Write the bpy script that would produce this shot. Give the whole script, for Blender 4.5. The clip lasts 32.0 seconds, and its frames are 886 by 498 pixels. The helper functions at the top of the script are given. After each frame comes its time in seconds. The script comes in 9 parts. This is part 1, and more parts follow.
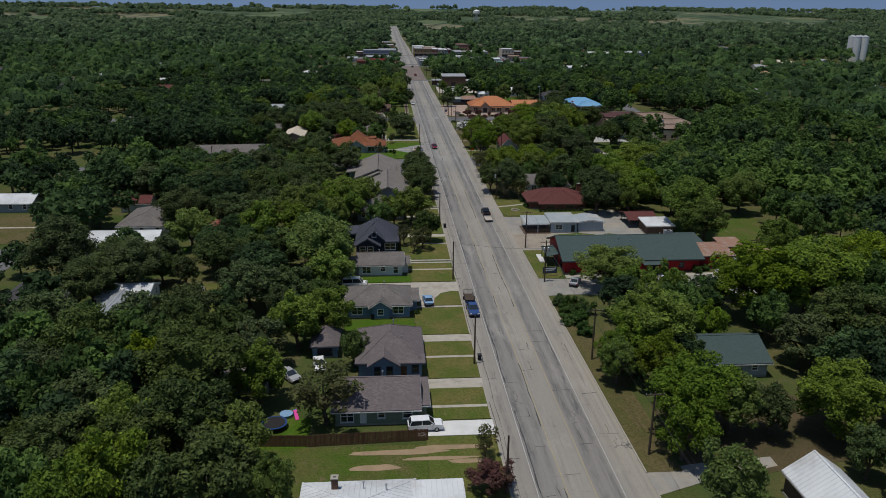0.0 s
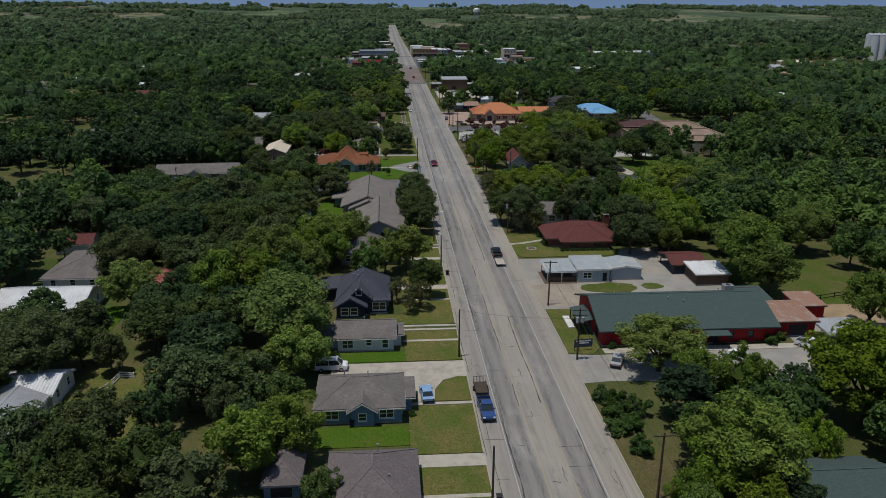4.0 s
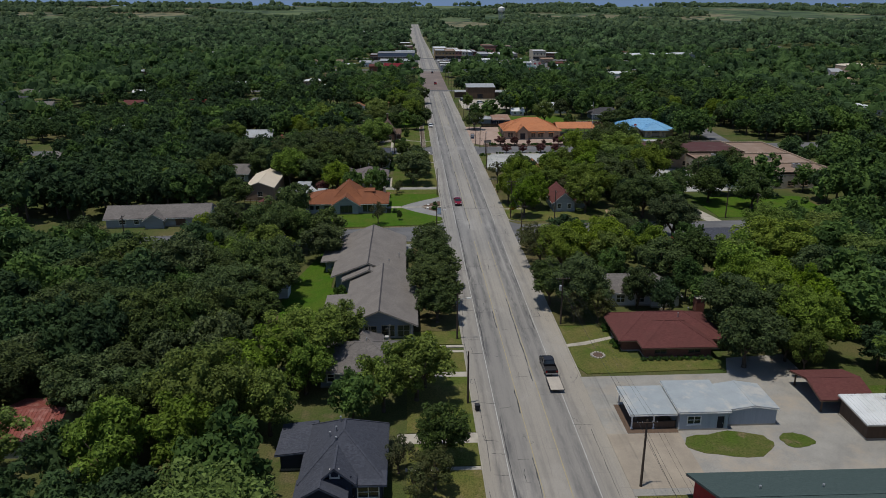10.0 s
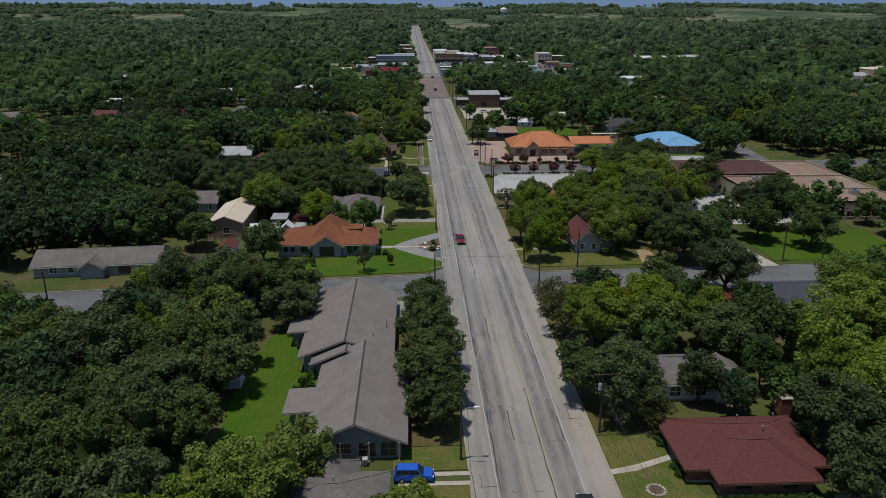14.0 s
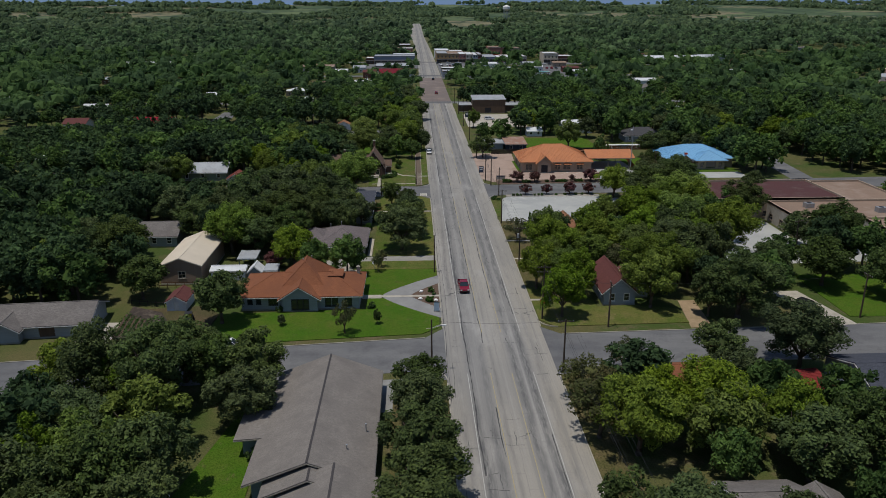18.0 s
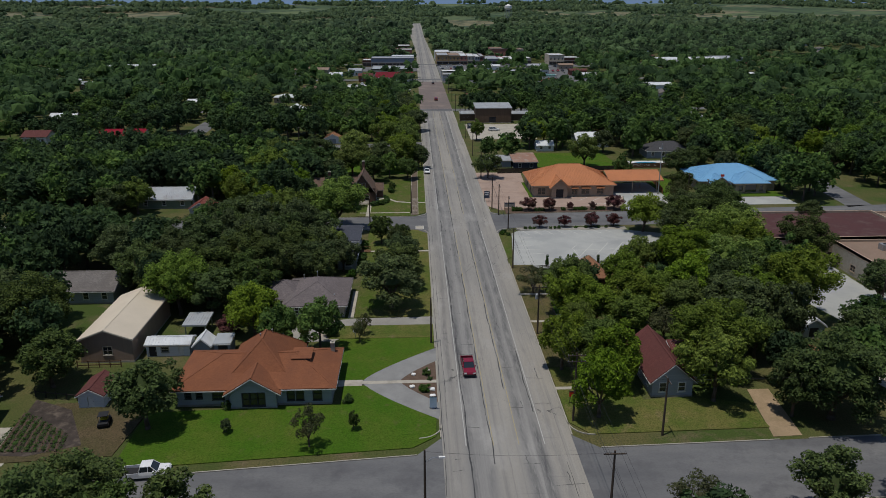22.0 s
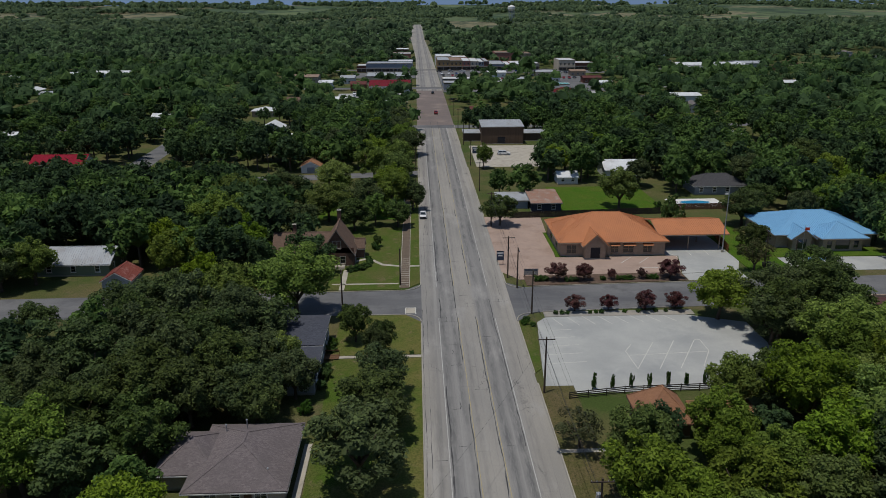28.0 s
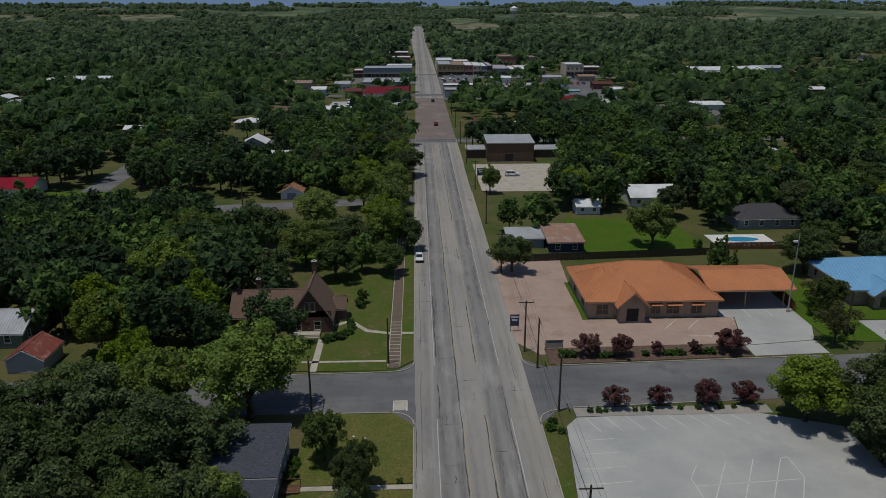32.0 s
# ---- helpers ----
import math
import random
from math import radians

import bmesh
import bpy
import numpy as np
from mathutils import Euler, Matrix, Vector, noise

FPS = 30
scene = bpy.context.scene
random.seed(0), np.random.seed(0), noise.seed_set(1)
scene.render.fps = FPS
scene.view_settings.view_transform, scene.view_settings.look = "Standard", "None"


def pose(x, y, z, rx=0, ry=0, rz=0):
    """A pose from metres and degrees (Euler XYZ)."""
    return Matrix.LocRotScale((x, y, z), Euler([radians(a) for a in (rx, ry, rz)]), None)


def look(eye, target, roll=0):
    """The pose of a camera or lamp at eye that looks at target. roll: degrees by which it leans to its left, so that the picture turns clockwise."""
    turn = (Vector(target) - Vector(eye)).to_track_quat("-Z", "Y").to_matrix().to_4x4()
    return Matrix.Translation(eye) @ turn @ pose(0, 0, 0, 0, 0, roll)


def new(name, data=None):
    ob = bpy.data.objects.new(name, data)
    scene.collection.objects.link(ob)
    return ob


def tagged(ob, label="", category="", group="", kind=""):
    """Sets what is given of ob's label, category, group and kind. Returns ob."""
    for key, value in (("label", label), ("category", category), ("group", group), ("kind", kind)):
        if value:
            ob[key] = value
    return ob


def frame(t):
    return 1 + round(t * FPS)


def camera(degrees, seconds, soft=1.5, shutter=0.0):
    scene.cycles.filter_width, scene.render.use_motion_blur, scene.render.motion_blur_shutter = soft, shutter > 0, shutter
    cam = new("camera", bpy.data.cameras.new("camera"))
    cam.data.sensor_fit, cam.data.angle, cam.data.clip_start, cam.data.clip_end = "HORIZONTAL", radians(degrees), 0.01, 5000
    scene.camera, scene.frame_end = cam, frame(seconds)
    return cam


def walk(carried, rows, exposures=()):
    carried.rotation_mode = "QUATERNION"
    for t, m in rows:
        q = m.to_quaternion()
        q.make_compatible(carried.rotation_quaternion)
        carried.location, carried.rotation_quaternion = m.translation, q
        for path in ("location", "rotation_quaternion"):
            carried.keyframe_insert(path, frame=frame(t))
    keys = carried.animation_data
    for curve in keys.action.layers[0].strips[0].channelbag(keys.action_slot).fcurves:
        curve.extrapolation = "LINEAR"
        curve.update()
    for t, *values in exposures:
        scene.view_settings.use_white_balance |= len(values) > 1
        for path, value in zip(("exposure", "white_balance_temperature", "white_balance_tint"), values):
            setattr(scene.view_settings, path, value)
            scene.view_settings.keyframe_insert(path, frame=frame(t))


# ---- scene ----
cam = camera(62.0, 32.0, soft=0.9)
# the flight: seconds, x, y, z in metres, then yaw, pitch and roll in degrees
ROWS = [
    (0.0, -22.7, -0.0, 55.0, -4.2, -18.15, -0.45),
    (1.0, -22.13, 8.5, 55.0, -4.25, -18.17, -0.38),
    (2.0, -21.56, 17.99, 55.0, -4.27, -18.2, -0.32),
    (3.0, -21.0, 27.57, 55.0, -4.27, -18.24, -0.28),
    (4.0, -20.44, 36.97, 55.0, -4.27, -18.27, -0.25),
    (5.0, -19.9, 46.2, 55.0, -4.26, -18.3, -0.23),
    (6.0, -19.35, 55.39, 55.0, -4.24, -18.33, -0.21),
    (7.0, -18.82, 64.64, 55.0, -4.22, -18.34, -0.18),
    (8.0, -18.3, 73.99, 55.0, -4.18, -18.35, -0.14),
    (9.0, -17.78, 83.41, 55.0, -4.14, -18.37, -0.1),
    (9.6, -17.47, 89.05, 55.0, -4.12, -18.36, -0.1),
    (9.95, -17.29, 92.34, 55.0, -2.52, -18.36, -0.13),
    (11.0, -16.76, 102.08, 55.0, -2.49, -18.37, -0.09),
    (12.0, -16.26, 111.14, 55.0, -2.48, -18.38, -0.05),
    (13.0, -15.77, 119.92, 55.0, -2.44, -18.39, -0.02),
    (14.0, -15.28, 128.43, 55.0, -2.42, -18.3, 0.0),
    (15.0, -14.8, 136.7, 55.0, -2.39, -18.36, 0.02),
    (16.0, -14.33, 144.82, 55.0, -2.35, -18.39, 0.03),
    (17.0, -13.87, 152.91, 55.0, -2.31, -18.43, 0.06),
    (18.0, -13.41, 161.08, 55.0, -2.28, -18.46, 0.08),
    (19.0, -12.96, 169.44, 55.0, -2.25, -18.45, 0.11),
    (20.0, -12.52, 178.05, 55.0, -2.23, -18.46, 0.13),
    (21.0, -12.08, 186.93, 55.0, -2.21, -18.47, 0.12),
    (22.0, -11.65, 196.02, 55.0, -2.22, -18.51, 0.15),
    (23.0, -11.23, 205.23, 55.0, -2.21, -18.52, 0.16),
    (24.0, -10.81, 214.45, 55.0, -2.18, -18.52, 0.18),
    (25.0, -10.4, 223.56, 55.0, -2.15, -18.52, 0.19),
    (26.0, -10.0, 232.46, 55.0, -2.14, -18.48, 0.18),
    (27.0, -9.6, 241.14, 55.0, -2.13, -18.47, 0.16),
    (28.0, -9.21, 249.66, 55.0, -2.11, -18.46, 0.16),
    (29.0, -8.83, 258.15, 55.0, -2.09, -18.42, 0.15),
    (30.0, -8.46, 266.75, 55.0, -2.05, -18.39, 0.15),
    (31.0, -8.09, 275.44, 55.0, -2.02, -18.38, 0.15),
    (32.0, -7.73, 283.85, 55.0, -2.01, -18.37, 0.16),
]
walk(cam, [(t, pose(x, y, z, 90 + pitch, roll, yaw)) for t, x, y, z, yaw, pitch, roll in ROWS], ((0.0, -0.08), (12.0, 0.0), (17.0, 0.0), (21.0, -0.12), (28.0, -0.14), (30.0, -0.22), (32.0, -0.42)))

# ---- light ----
world = bpy.data.worlds.new("sky")
scene.world = world
world.use_nodes = True
_nt = world.node_tree
_sky = _nt.nodes.new("ShaderNodeTexSky")
_sky.sky_type, _sky.sun_disc = "NISHITA", False
SUN_TO = Vector((-0.18, -0.10, 1.0)).normalized()
_sky.sun_elevation = math.asin(SUN_TO.z)
_sky.sun_rotation = math.atan2(SUN_TO.x, SUN_TO.y)
_sky.air_density, _sky.dust_density = 1.0, 0.0
_tc, _up, _un = _nt.nodes.new("ShaderNodeTexCoord"), _nt.nodes.new("ShaderNodeVectorMath"), _nt.nodes.new("ShaderNodeVectorMath")
_up.operation, _un.operation = "ADD", "NORMALIZE"
_up.inputs[1].default_value = (0, 0, 0.45)  # clear blue air down to the hills
_nt.links.new(_tc.outputs["Generated"], _up.inputs[0])
_nt.links.new(_up.outputs[0], _un.inputs[0])
_nt.links.new(_un.outputs[0], _sky.inputs[0])
_hs = _nt.nodes.new("ShaderNodeHueSaturation")
_hs.inputs["Saturation"].default_value = 0.95
_nt.links.new(_sky.outputs[0], _hs.inputs["Color"])
_nt.links.new(_hs.outputs[0], _nt.nodes["Background"].inputs[0])
_nt.nodes["Background"].inputs[1].default_value = 0.088
_sun = bpy.data.lights.new("sun", "SUN")
_sun.energy, _sun.angle, _sun.color = 3.2, radians(0.55), (1.0, 0.95, 0.875)
new("sun", _sun).matrix_world = look(SUN_TO * 100, (0, 0, 0))


# ---- materials ----
def nodes(name):
    m = bpy.data.materials.new(name)
    m.use_nodes = True
    nt = m.node_tree
    return m, nt, nt.nodes["Principled BSDF"]


def N(nt, kind, **kw):
    n = nt.nodes.new("ShaderNode" + kind)
    for k, v in kw.items():
        n.inputs[k].default_value = v
    return n


def mixc(nt, fac, a, b, mode="MIX"):
    """Colour mix; fac, a and b are sockets or values."""
    n = nt.nodes.new("ShaderNodeMix")
    n.data_type, n.blend_type = "RGBA", mode
    for sock, v in ((n.inputs[0], fac), (n.inputs[6], a), (n.inputs[7], b)):
        if isinstance(v, (int, float)):
            sock.default_value = v
        elif isinstance(v, tuple):
            sock.default_value = (*v, 1)
        else:
            nt.links.new(v, sock)
    return n.outputs[2]


def ramp(nt, sock, lo, hi):
    n = nt.nodes.new("ShaderNodeMapRange")
    n.inputs[1].default_value, n.inputs[2].default_value = lo, hi
    nt.links.new(sock, n.inputs[0])
    return n.outputs[0]


def coords(nt, scale=(1, 1, 1)):
    tc = nt.nodes.new("ShaderNodeTexCoord")
    mp = nt.nodes.new("ShaderNodeMapping")
    mp.inputs["Scale"].default_value = scale
    nt.links.new(tc.outputs["Object"], mp.inputs[0])
    return mp.outputs[0]


def noisy(nt, scale, stretch=(1, 1, 1), detail=4, rough=0.6):
    n = N(nt, "TexNoise", Scale=scale, Detail=detail, Roughness=rough)
    nt.links.new(coords(nt, stretch), n.inputs["Vector"])
    return n.outputs[0]


def mat(name, c1, c2, scale=2.0, rough=0.85, fine=14.0, amount=0.35, stain=None, stain_scale=0.25, bump=0.25, depth=0.03, metal=0.0, stretch=(1, 1, 1), vary=0.0):
    """A surface of two tones at a coarse and a fine scale, with stains, relief and a slight change from object to object."""
    m, nt, p = nodes(name)
    coarse, grain = noisy(nt, scale, stretch), noisy(nt, fine, stretch, 3)
    col = mixc(nt, ramp(nt, coarse, 0.32, 0.68), c1, c2)
    dark = tuple(0.55 * (a + b) / 2 for a, b in zip(c1, c2))
    g = nt.nodes.new("ShaderNodeMath")
    g.operation = "MULTIPLY"
    nt.links.new(ramp(nt, grain, 0.4, 0.75), g.inputs[0])
    g.inputs[1].default_value = amount
    col = mixc(nt, g.outputs[0], col, dark)
    if stain:
        col = mixc(nt, ramp(nt, noisy(nt, stain_scale, (1, 1, 1), 5, 0.7), 0.5, 0.72), col, stain)
    if vary:
        oi = nt.nodes.new("ShaderNodeObjectInfo")
        hs = N(nt, "HueSaturation")
        mr = nt.nodes.new("ShaderNodeMapRange")
        mr.inputs[3].default_value, mr.inputs[4].default_value = 1 - vary, 1 + vary
        nt.links.new(oi.outputs["Random"], mr.inputs[0])
        nt.links.new(mr.outputs[0], hs.inputs["Value"])
        nt.links.new(col, hs.inputs["Color"])
        col = hs.outputs[0]
    nt.links.new(col, p.inputs["Base Color"])
    p.inputs["Roughness"].default_value, p.inputs["Metallic"].default_value = rough, metal
    p.inputs["Specular IOR Level"].default_value = 0.5 if rough < 0.5 else 0.1
    if bump:
        b = N(nt, "Bump", Strength=bump, Distance=depth)
        nt.links.new(grain, b.inputs["Height"])
        nt.links.new(b.outputs[0], p.inputs["Normal"])
    return m


def shingle(name, c1, c2, c3):
    """Asphalt shingles: small tabs of slightly different tones, weathered in broad patches."""
    m, nt, p = nodes(name)
    v = N(nt, "TexVoronoi", Scale=3.2, Randomness=0.9)
    nt.links.new(coords(nt, (1.0, 2.0, 1.6)), v.inputs["Vector"])
    sep = nt.nodes.new("ShaderNodeSeparateColor")
    nt.links.new(v.outputs["Color"], sep.inputs[0])
    col = mixc(nt, sep.outputs[0], c1, c2)
    col = mixc(nt, ramp(nt, noisy(nt, 0.35, (1, 1, 1), 5), 0.4, 0.75), col, c3)
    col = mixc(nt, ramp(nt, noisy(nt, 16, (1, 1, 1), 2), 0.5, 0.9), col, tuple(a * 0.5 for a in c1))
    nt.links.new(col, p.inputs["Base Color"])
    p.inputs["Roughness"].default_value = 0.95
    p.inputs["Specular IOR Level"].default_value = 0.15
    b = N(nt, "Bump", Strength=0.4, Distance=0.03)
    nt.links.new(sep.outputs[0], b.inputs["Height"])
    nt.links.new(b.outputs[0], p.inputs["Normal"])
    return m


def leafmat(name, c1, c2, c3, through_light=0.4, wide=0.0):
    """Leaves: each clump its own tone, trees differ a little, light shines through."""
    m, nt, p = nodes(name)
    geo = nt.nodes.new("ShaderNodeNewGeometry")
    oi = nt.nodes.new("ShaderNodeObjectInfo")
    col = mixc(nt, geo.outputs["Random Per Island"], c1, c2)
    col = mixc(nt, ramp(nt, noisy(nt, 0.45, (1, 1, 1), 3), 0.42, 0.7), col, c3)
    if wide:  # joined woods: tone changes from tree to tree
        col = mixc(nt, ramp(nt, noisy(nt, wide, (1, 1, 0.3), 2), 0.38, 0.62), col, tuple(0.72 * a for a in c1))
        col = mixc(nt, ramp(nt, noisy(nt, wide * 0.13, (1, 1, 0.3), 3), 0.52, 0.7), col, tuple(0.8 * a for a in c2))
    hs = N(nt, "HueSaturation")
    for lo, hi, sock in ((0.74, 1.14, "Value"), (0.488, 0.512, "Hue"), (0.85, 1.1, "Saturation")):
        mr = nt.nodes.new("ShaderNodeMapRange")
        mr.inputs[3].default_value, mr.inputs[4].default_value = lo, hi
        if sock == "Value":
            nt.links.new(oi.outputs["Random"], mr.inputs[0])
        else:
            wn = nt.nodes.new("ShaderNodeTexWhiteNoise")
            wn.noise_dimensions = "1D"
            ml = nt.nodes.new("ShaderNodeMath")
            ml.operation = "MULTIPLY"
            ml.inputs[1].default_value = 37.0 if sock == "Hue" else 91.0
            nt.links.new(oi.outputs["Random"], ml.inputs[0])
            nt.links.new(ml.outputs[0], wn.inputs["W"])
            nt.links.new(wn.outputs["Value"], mr.inputs[0])
        nt.links.new(mr.outputs[0], hs.inputs[sock])
    nt.links.new(col, hs.inputs["Color"])
    nt.links.new(hs.outputs[0], p.inputs["Base Color"])
    p.inputs["Roughness"].default_value = 0.75 if wide else 0.65
    p.inputs["Specular IOR Level"].default_value = 0.08 if wide else 0.12
    tr = nt.nodes.new("ShaderNodeBsdfTranslucent")
    nt.links.new(hs.outputs[0], tr.inputs[0])
    mx = nt.nodes.new("ShaderNodeMixShader")
    mx.inputs[0].default_value = through_light
    nt.links.new(p.outputs[0], mx.inputs[1])
    nt.links.new(tr.outputs[0], mx.inputs[2])
    nt.links.new(mx.outputs[0], nt.nodes["Material Output"].inputs[0])
    return m


def glassmat(name, tint):
    m, nt, p = nodes(name)
    p.inputs["Base Color"].default_value = (*tint, 1)
    p.inputs["Roughness"].default_value = 0.06
    p.inputs["Specular IOR Level"].default_value = 0.8
    return m


def plain(name, c, rough=0.5, metal=0.0):
    return mat(name, c, tuple(0.86 * a for a in c), 1.5, rough, 20, 0.15, None, 0.3, 0.08, 0.01, metal)


def roadmat():
    """Worn pavement: pale aggregate, darker wheel paths and oil along the lanes, tar-filled cracks, old patches."""
    m, nt, p = nodes("worn_pavement")
    tc = nt.nodes.new("ShaderNodeTexCoord")
    sep = nt.nodes.new("ShaderNodeSeparateXYZ")
    nt.links.new(tc.outputs["Object"], sep.inputs[0])
    # each lane was paved in its own mix
    wob = nt.nodes.new("ShaderNodeMath")
    wob.operation = "MULTIPLY_ADD"
    nt.links.new(noisy(nt, 0.08, (0.3, 1, 1), 4), wob.inputs[0])
    wob.inputs[1].default_value, wob.inputs[2].default_value = 0.7, -0.35
    lane = nt.nodes.new("ShaderNodeMath")
    lane.operation = "ADD"
    nt.links.new(sep.outputs[0], lane.inputs[0])
    nt.links.new(wob.outputs[0], lane.inputs[1])
    cr = nt.nodes.new("ShaderNodeValToRGB")
    mrx = nt.nodes.new("ShaderNodeMapRange")
    mrx.inputs[1].default_value, mrx.inputs[2].default_value = -9, 9
    nt.links.new(lane.outputs[0], mrx.inputs[0])
    nt.links.new(mrx.outputs[0], cr.inputs[0])
    stops = ((-9, (0.285, 0.268, 0.236)), (-6.3, (0.268, 0.254, 0.23)), (-5.2, (0.207, 0.203, 0.196)), (-2.6, (0.222, 0.217, 0.207)), (-1.5, (0.288, 0.272, 0.243)), (0.9, (0.294, 0.277, 0.246)), (1.9, (0.224, 0.219, 0.209)), (4.3, (0.232, 0.226, 0.214)), (5.5, (0.288, 0.27, 0.238)), (9, (0.312, 0.288, 0.244)))
    el = cr.color_ramp.elements
    el[0].position, el[0].color = 0.0, (*stops[0][1], 1)
    el[1].position, el[1].color = 1.0, (*stops[-1][1], 1)
    for xx, cc in stops[1:-1]:
        e = el.new((xx + 9) / 18)
        e.color = (*cc, 1)
    base = mixc(nt, ramp(nt, noisy(nt, 0.06, (1, 0.3, 1), 5), 0.4, 0.75), cr.outputs[0], (0.2, 0.195, 0.185))
    streak = noisy(nt, 1.3, (1, 0.01, 1), 5, 0.65)
    base = mixc(nt, ramp(nt, streak, 0.52, 0.9), base, (0.145, 0.144, 0.142))
    blot = noisy(nt, 0.55, (1, 0.25, 1), 6, 0.7)
    base = mixc(nt, ramp(nt, blot, 0.6, 0.86), base, (0.13, 0.13, 0.13))
    base = mixc(nt, ramp(nt, noisy(nt, 0.16, (1, 0.35, 1), 5, 0.65), 0.55, 0.78), base, (0.34, 0.33, 0.31))
    pale = noisy(nt, 0.7, (1, 0.008, 1), 3)
    base = mixc(nt, ramp(nt, pale, 0.55, 0.85), base, (0.33, 0.322, 0.305))
    # tar along the slab joints
    jv = nt.nodes.new("ShaderNodeCombineXYZ")
    nt.links.new(sep.outputs[1], jv.inputs[0])
    jx = nt.nodes.new("ShaderNodeMath")
    jx.operation = "MULTIPLY_ADD"
    nt.links.new(noisy(nt, 0.25, (1, 1, 1), 4), jx.inputs[0])
    jx.inputs[1].default_value = 0.5
    nt.links.new(sep.outputs[0], jx.inputs[2])
    nt.links.new(jx.outputs[0], jv.inputs[1])
    br = nt.nodes.new("ShaderNodeTexBrick")
    br.offset = 0.37
    for key, val in (("Scale", 1.0), ("Mortar Size", 0.05), ("Mortar Smooth", 0.6), ("Brick Width", 8.5), ("Row Height", 3.75)):
        br.inputs[key].default_value = val
    nt.links.new(jv.outputs[0], br.inputs["Vector"])
    jm = nt.nodes.new("ShaderNodeMath")
    jm.operation = "MULTIPLY"
    nt.links.new(br.outputs["Fac"], jm.inputs[0])
    nt.links.new(ramp(nt, noisy(nt, 0.09, (1, 1, 1), 3), 0.42, 0.56), jm.inputs[1])
    jl = nt.nodes.new("ShaderNodeMath")
    jl.operation = "MULTIPLY"
    jl.inputs[1].default_value = 0.35
    nt.links.new(jm.outputs[0], jl.inputs[0])
    base = mixc(nt, jl.outputs[0], base, (0.1, 0.1, 0.1))
    # the near stretch was resurfaced with warmer gravel
    base = mixc(nt, ramp(nt, sep.outputs[1], 270, 180), base, (1.03, 1.0, 0.955), "MULTIPLY")
    # wheel paths darkened by rubber and oil
    gm = nt.nodes.new("ShaderNodeMath")
    gm.operation = "MULTIPLY"
    nt.links.new(ramp(nt, noisy(nt, 0.1, (1, 0.3, 1), 5, 0.7), 0.34, 0.58), gm.inputs[0])
    nt.links.new(ramp(nt, noisy(nt, 2.2, (1, 0.1, 1), 6, 0.8), 0.36, 0.56), gm.inputs[1])
    grime = gm.outputs[0]
    for x, w, s in ((-4.9, 0.5, 1.0), (-2.9, 0.42, 0.75), (-6.9, 0.4, 0.55), (2.3, 0.5, 0.8), (4.1, 0.5, 0.9), (-1.2, 0.26, 0.45), (6.0, 0.3, 0.4)):
        d = nt.nodes.new("ShaderNodeMath")
        d.operation = "SUBTRACT"
        nt.links.new(sep.outputs[0], d.inputs[0])
        d.inputs[1].default_value = x
        wob = nt.nodes.new("ShaderNodeMath")
        wob.operation = "MULTIPLY_ADD"
        nt.links.new(noisy(nt, 0.05, (0.2, 1, 1), 3), wob.inputs[0])
        wob.inputs[1].default_value, wob.inputs[2].default_value = 1.2, -0.6
        ad = nt.nodes.new("ShaderNodeMath")
        ad.operation = "ADD"
        nt.links.new(d.outputs[0], ad.inputs[0])
        nt.links.new(wob.outputs[0], ad.inputs[1])
        a = nt.nodes.new("ShaderNodeMath")
        a.operation = "ABSOLUTE"
        nt.links.new(ad.outputs[0], a.inputs[0])
        k = nt.nodes.new("ShaderNodeMapRange")
        k.inputs[1].default_value, k.inputs[2].default_value = w * 1.8, w * 0.2
        k.inputs[3].default_value, k.inputs[4].default_value = 0.0, s
        nt.links.new(a.outputs[0], k.inputs[0])
        q = nt.nodes.new("ShaderNodeMath")
        q.operation = "MULTIPLY"
        nt.links.new(k.outputs[0], q.inputs[0])
        nt.links.new(grime, q.inputs[1])
        base = mixc(nt, q.outputs[0], base, (0.075, 0.075, 0.078))
    # cracks sealed with tar
    v = N(nt, "TexVoronoi", Scale=0.16)
    v.feature = "DISTANCE_TO_EDGE"
    warp = nt.nodes.new("ShaderNodeMix")
    warp.data_type = "VECTOR"
    warp.inputs[0].default_value = 0.12
    nz = N(nt, "TexNoise", Scale=0.5, Detail=5)
    nt.links.new(coords(nt, (1, 1, 1)), nz.inputs["Vector"])
    vm = nt.nodes.new("ShaderNodeVectorMath")
    vm.operation = "MULTIPLY_ADD"
    vm.inputs[1].default_value = (5, 5, 0)
    nt.links.new(nz.outputs["Color"], vm.inputs[0])
    nt.links.new(coords(nt, (1.15, 0.5, 1)), vm.inputs[2])
    nt.links.new(vm.outputs[0], v.inputs["Vector"])
    crack = nt.nodes.new("ShaderNodeMapRange")
    crack.inputs[1].default_value, crack.inputs[2].default_value = 0.012, 0.003
    nt.links.new(v.outputs["Distance"], crack.inputs[0])
    cm = nt.nodes.new("ShaderNodeMath")
    cm.operation = "MULTIPLY"
    nt.links.new(crack.outputs[0], cm.inputs[0])
    nt.links.new(ramp(nt, noisy(nt, 0.07, (1, 1, 1), 2), 0.57, 0.66), cm.inputs[1])
    base = mixc(nt, cm.outputs[0], base, (0.06, 0.06, 0.062))
    base = mixc(nt, ramp(nt, noisy(nt, 30, (1, 1, 1), 2), 0.45, 0.95), base, (0.13, 0.13, 0.125))
    nt.links.new(base, p.inputs["Base Color"])
    p.inputs["Roughness"].default_value = 0.9
    p.inputs["Specular IOR Level"].default_value = 0.2
    b = N(nt, "Bump", Strength=0.25, Distance=0.02)
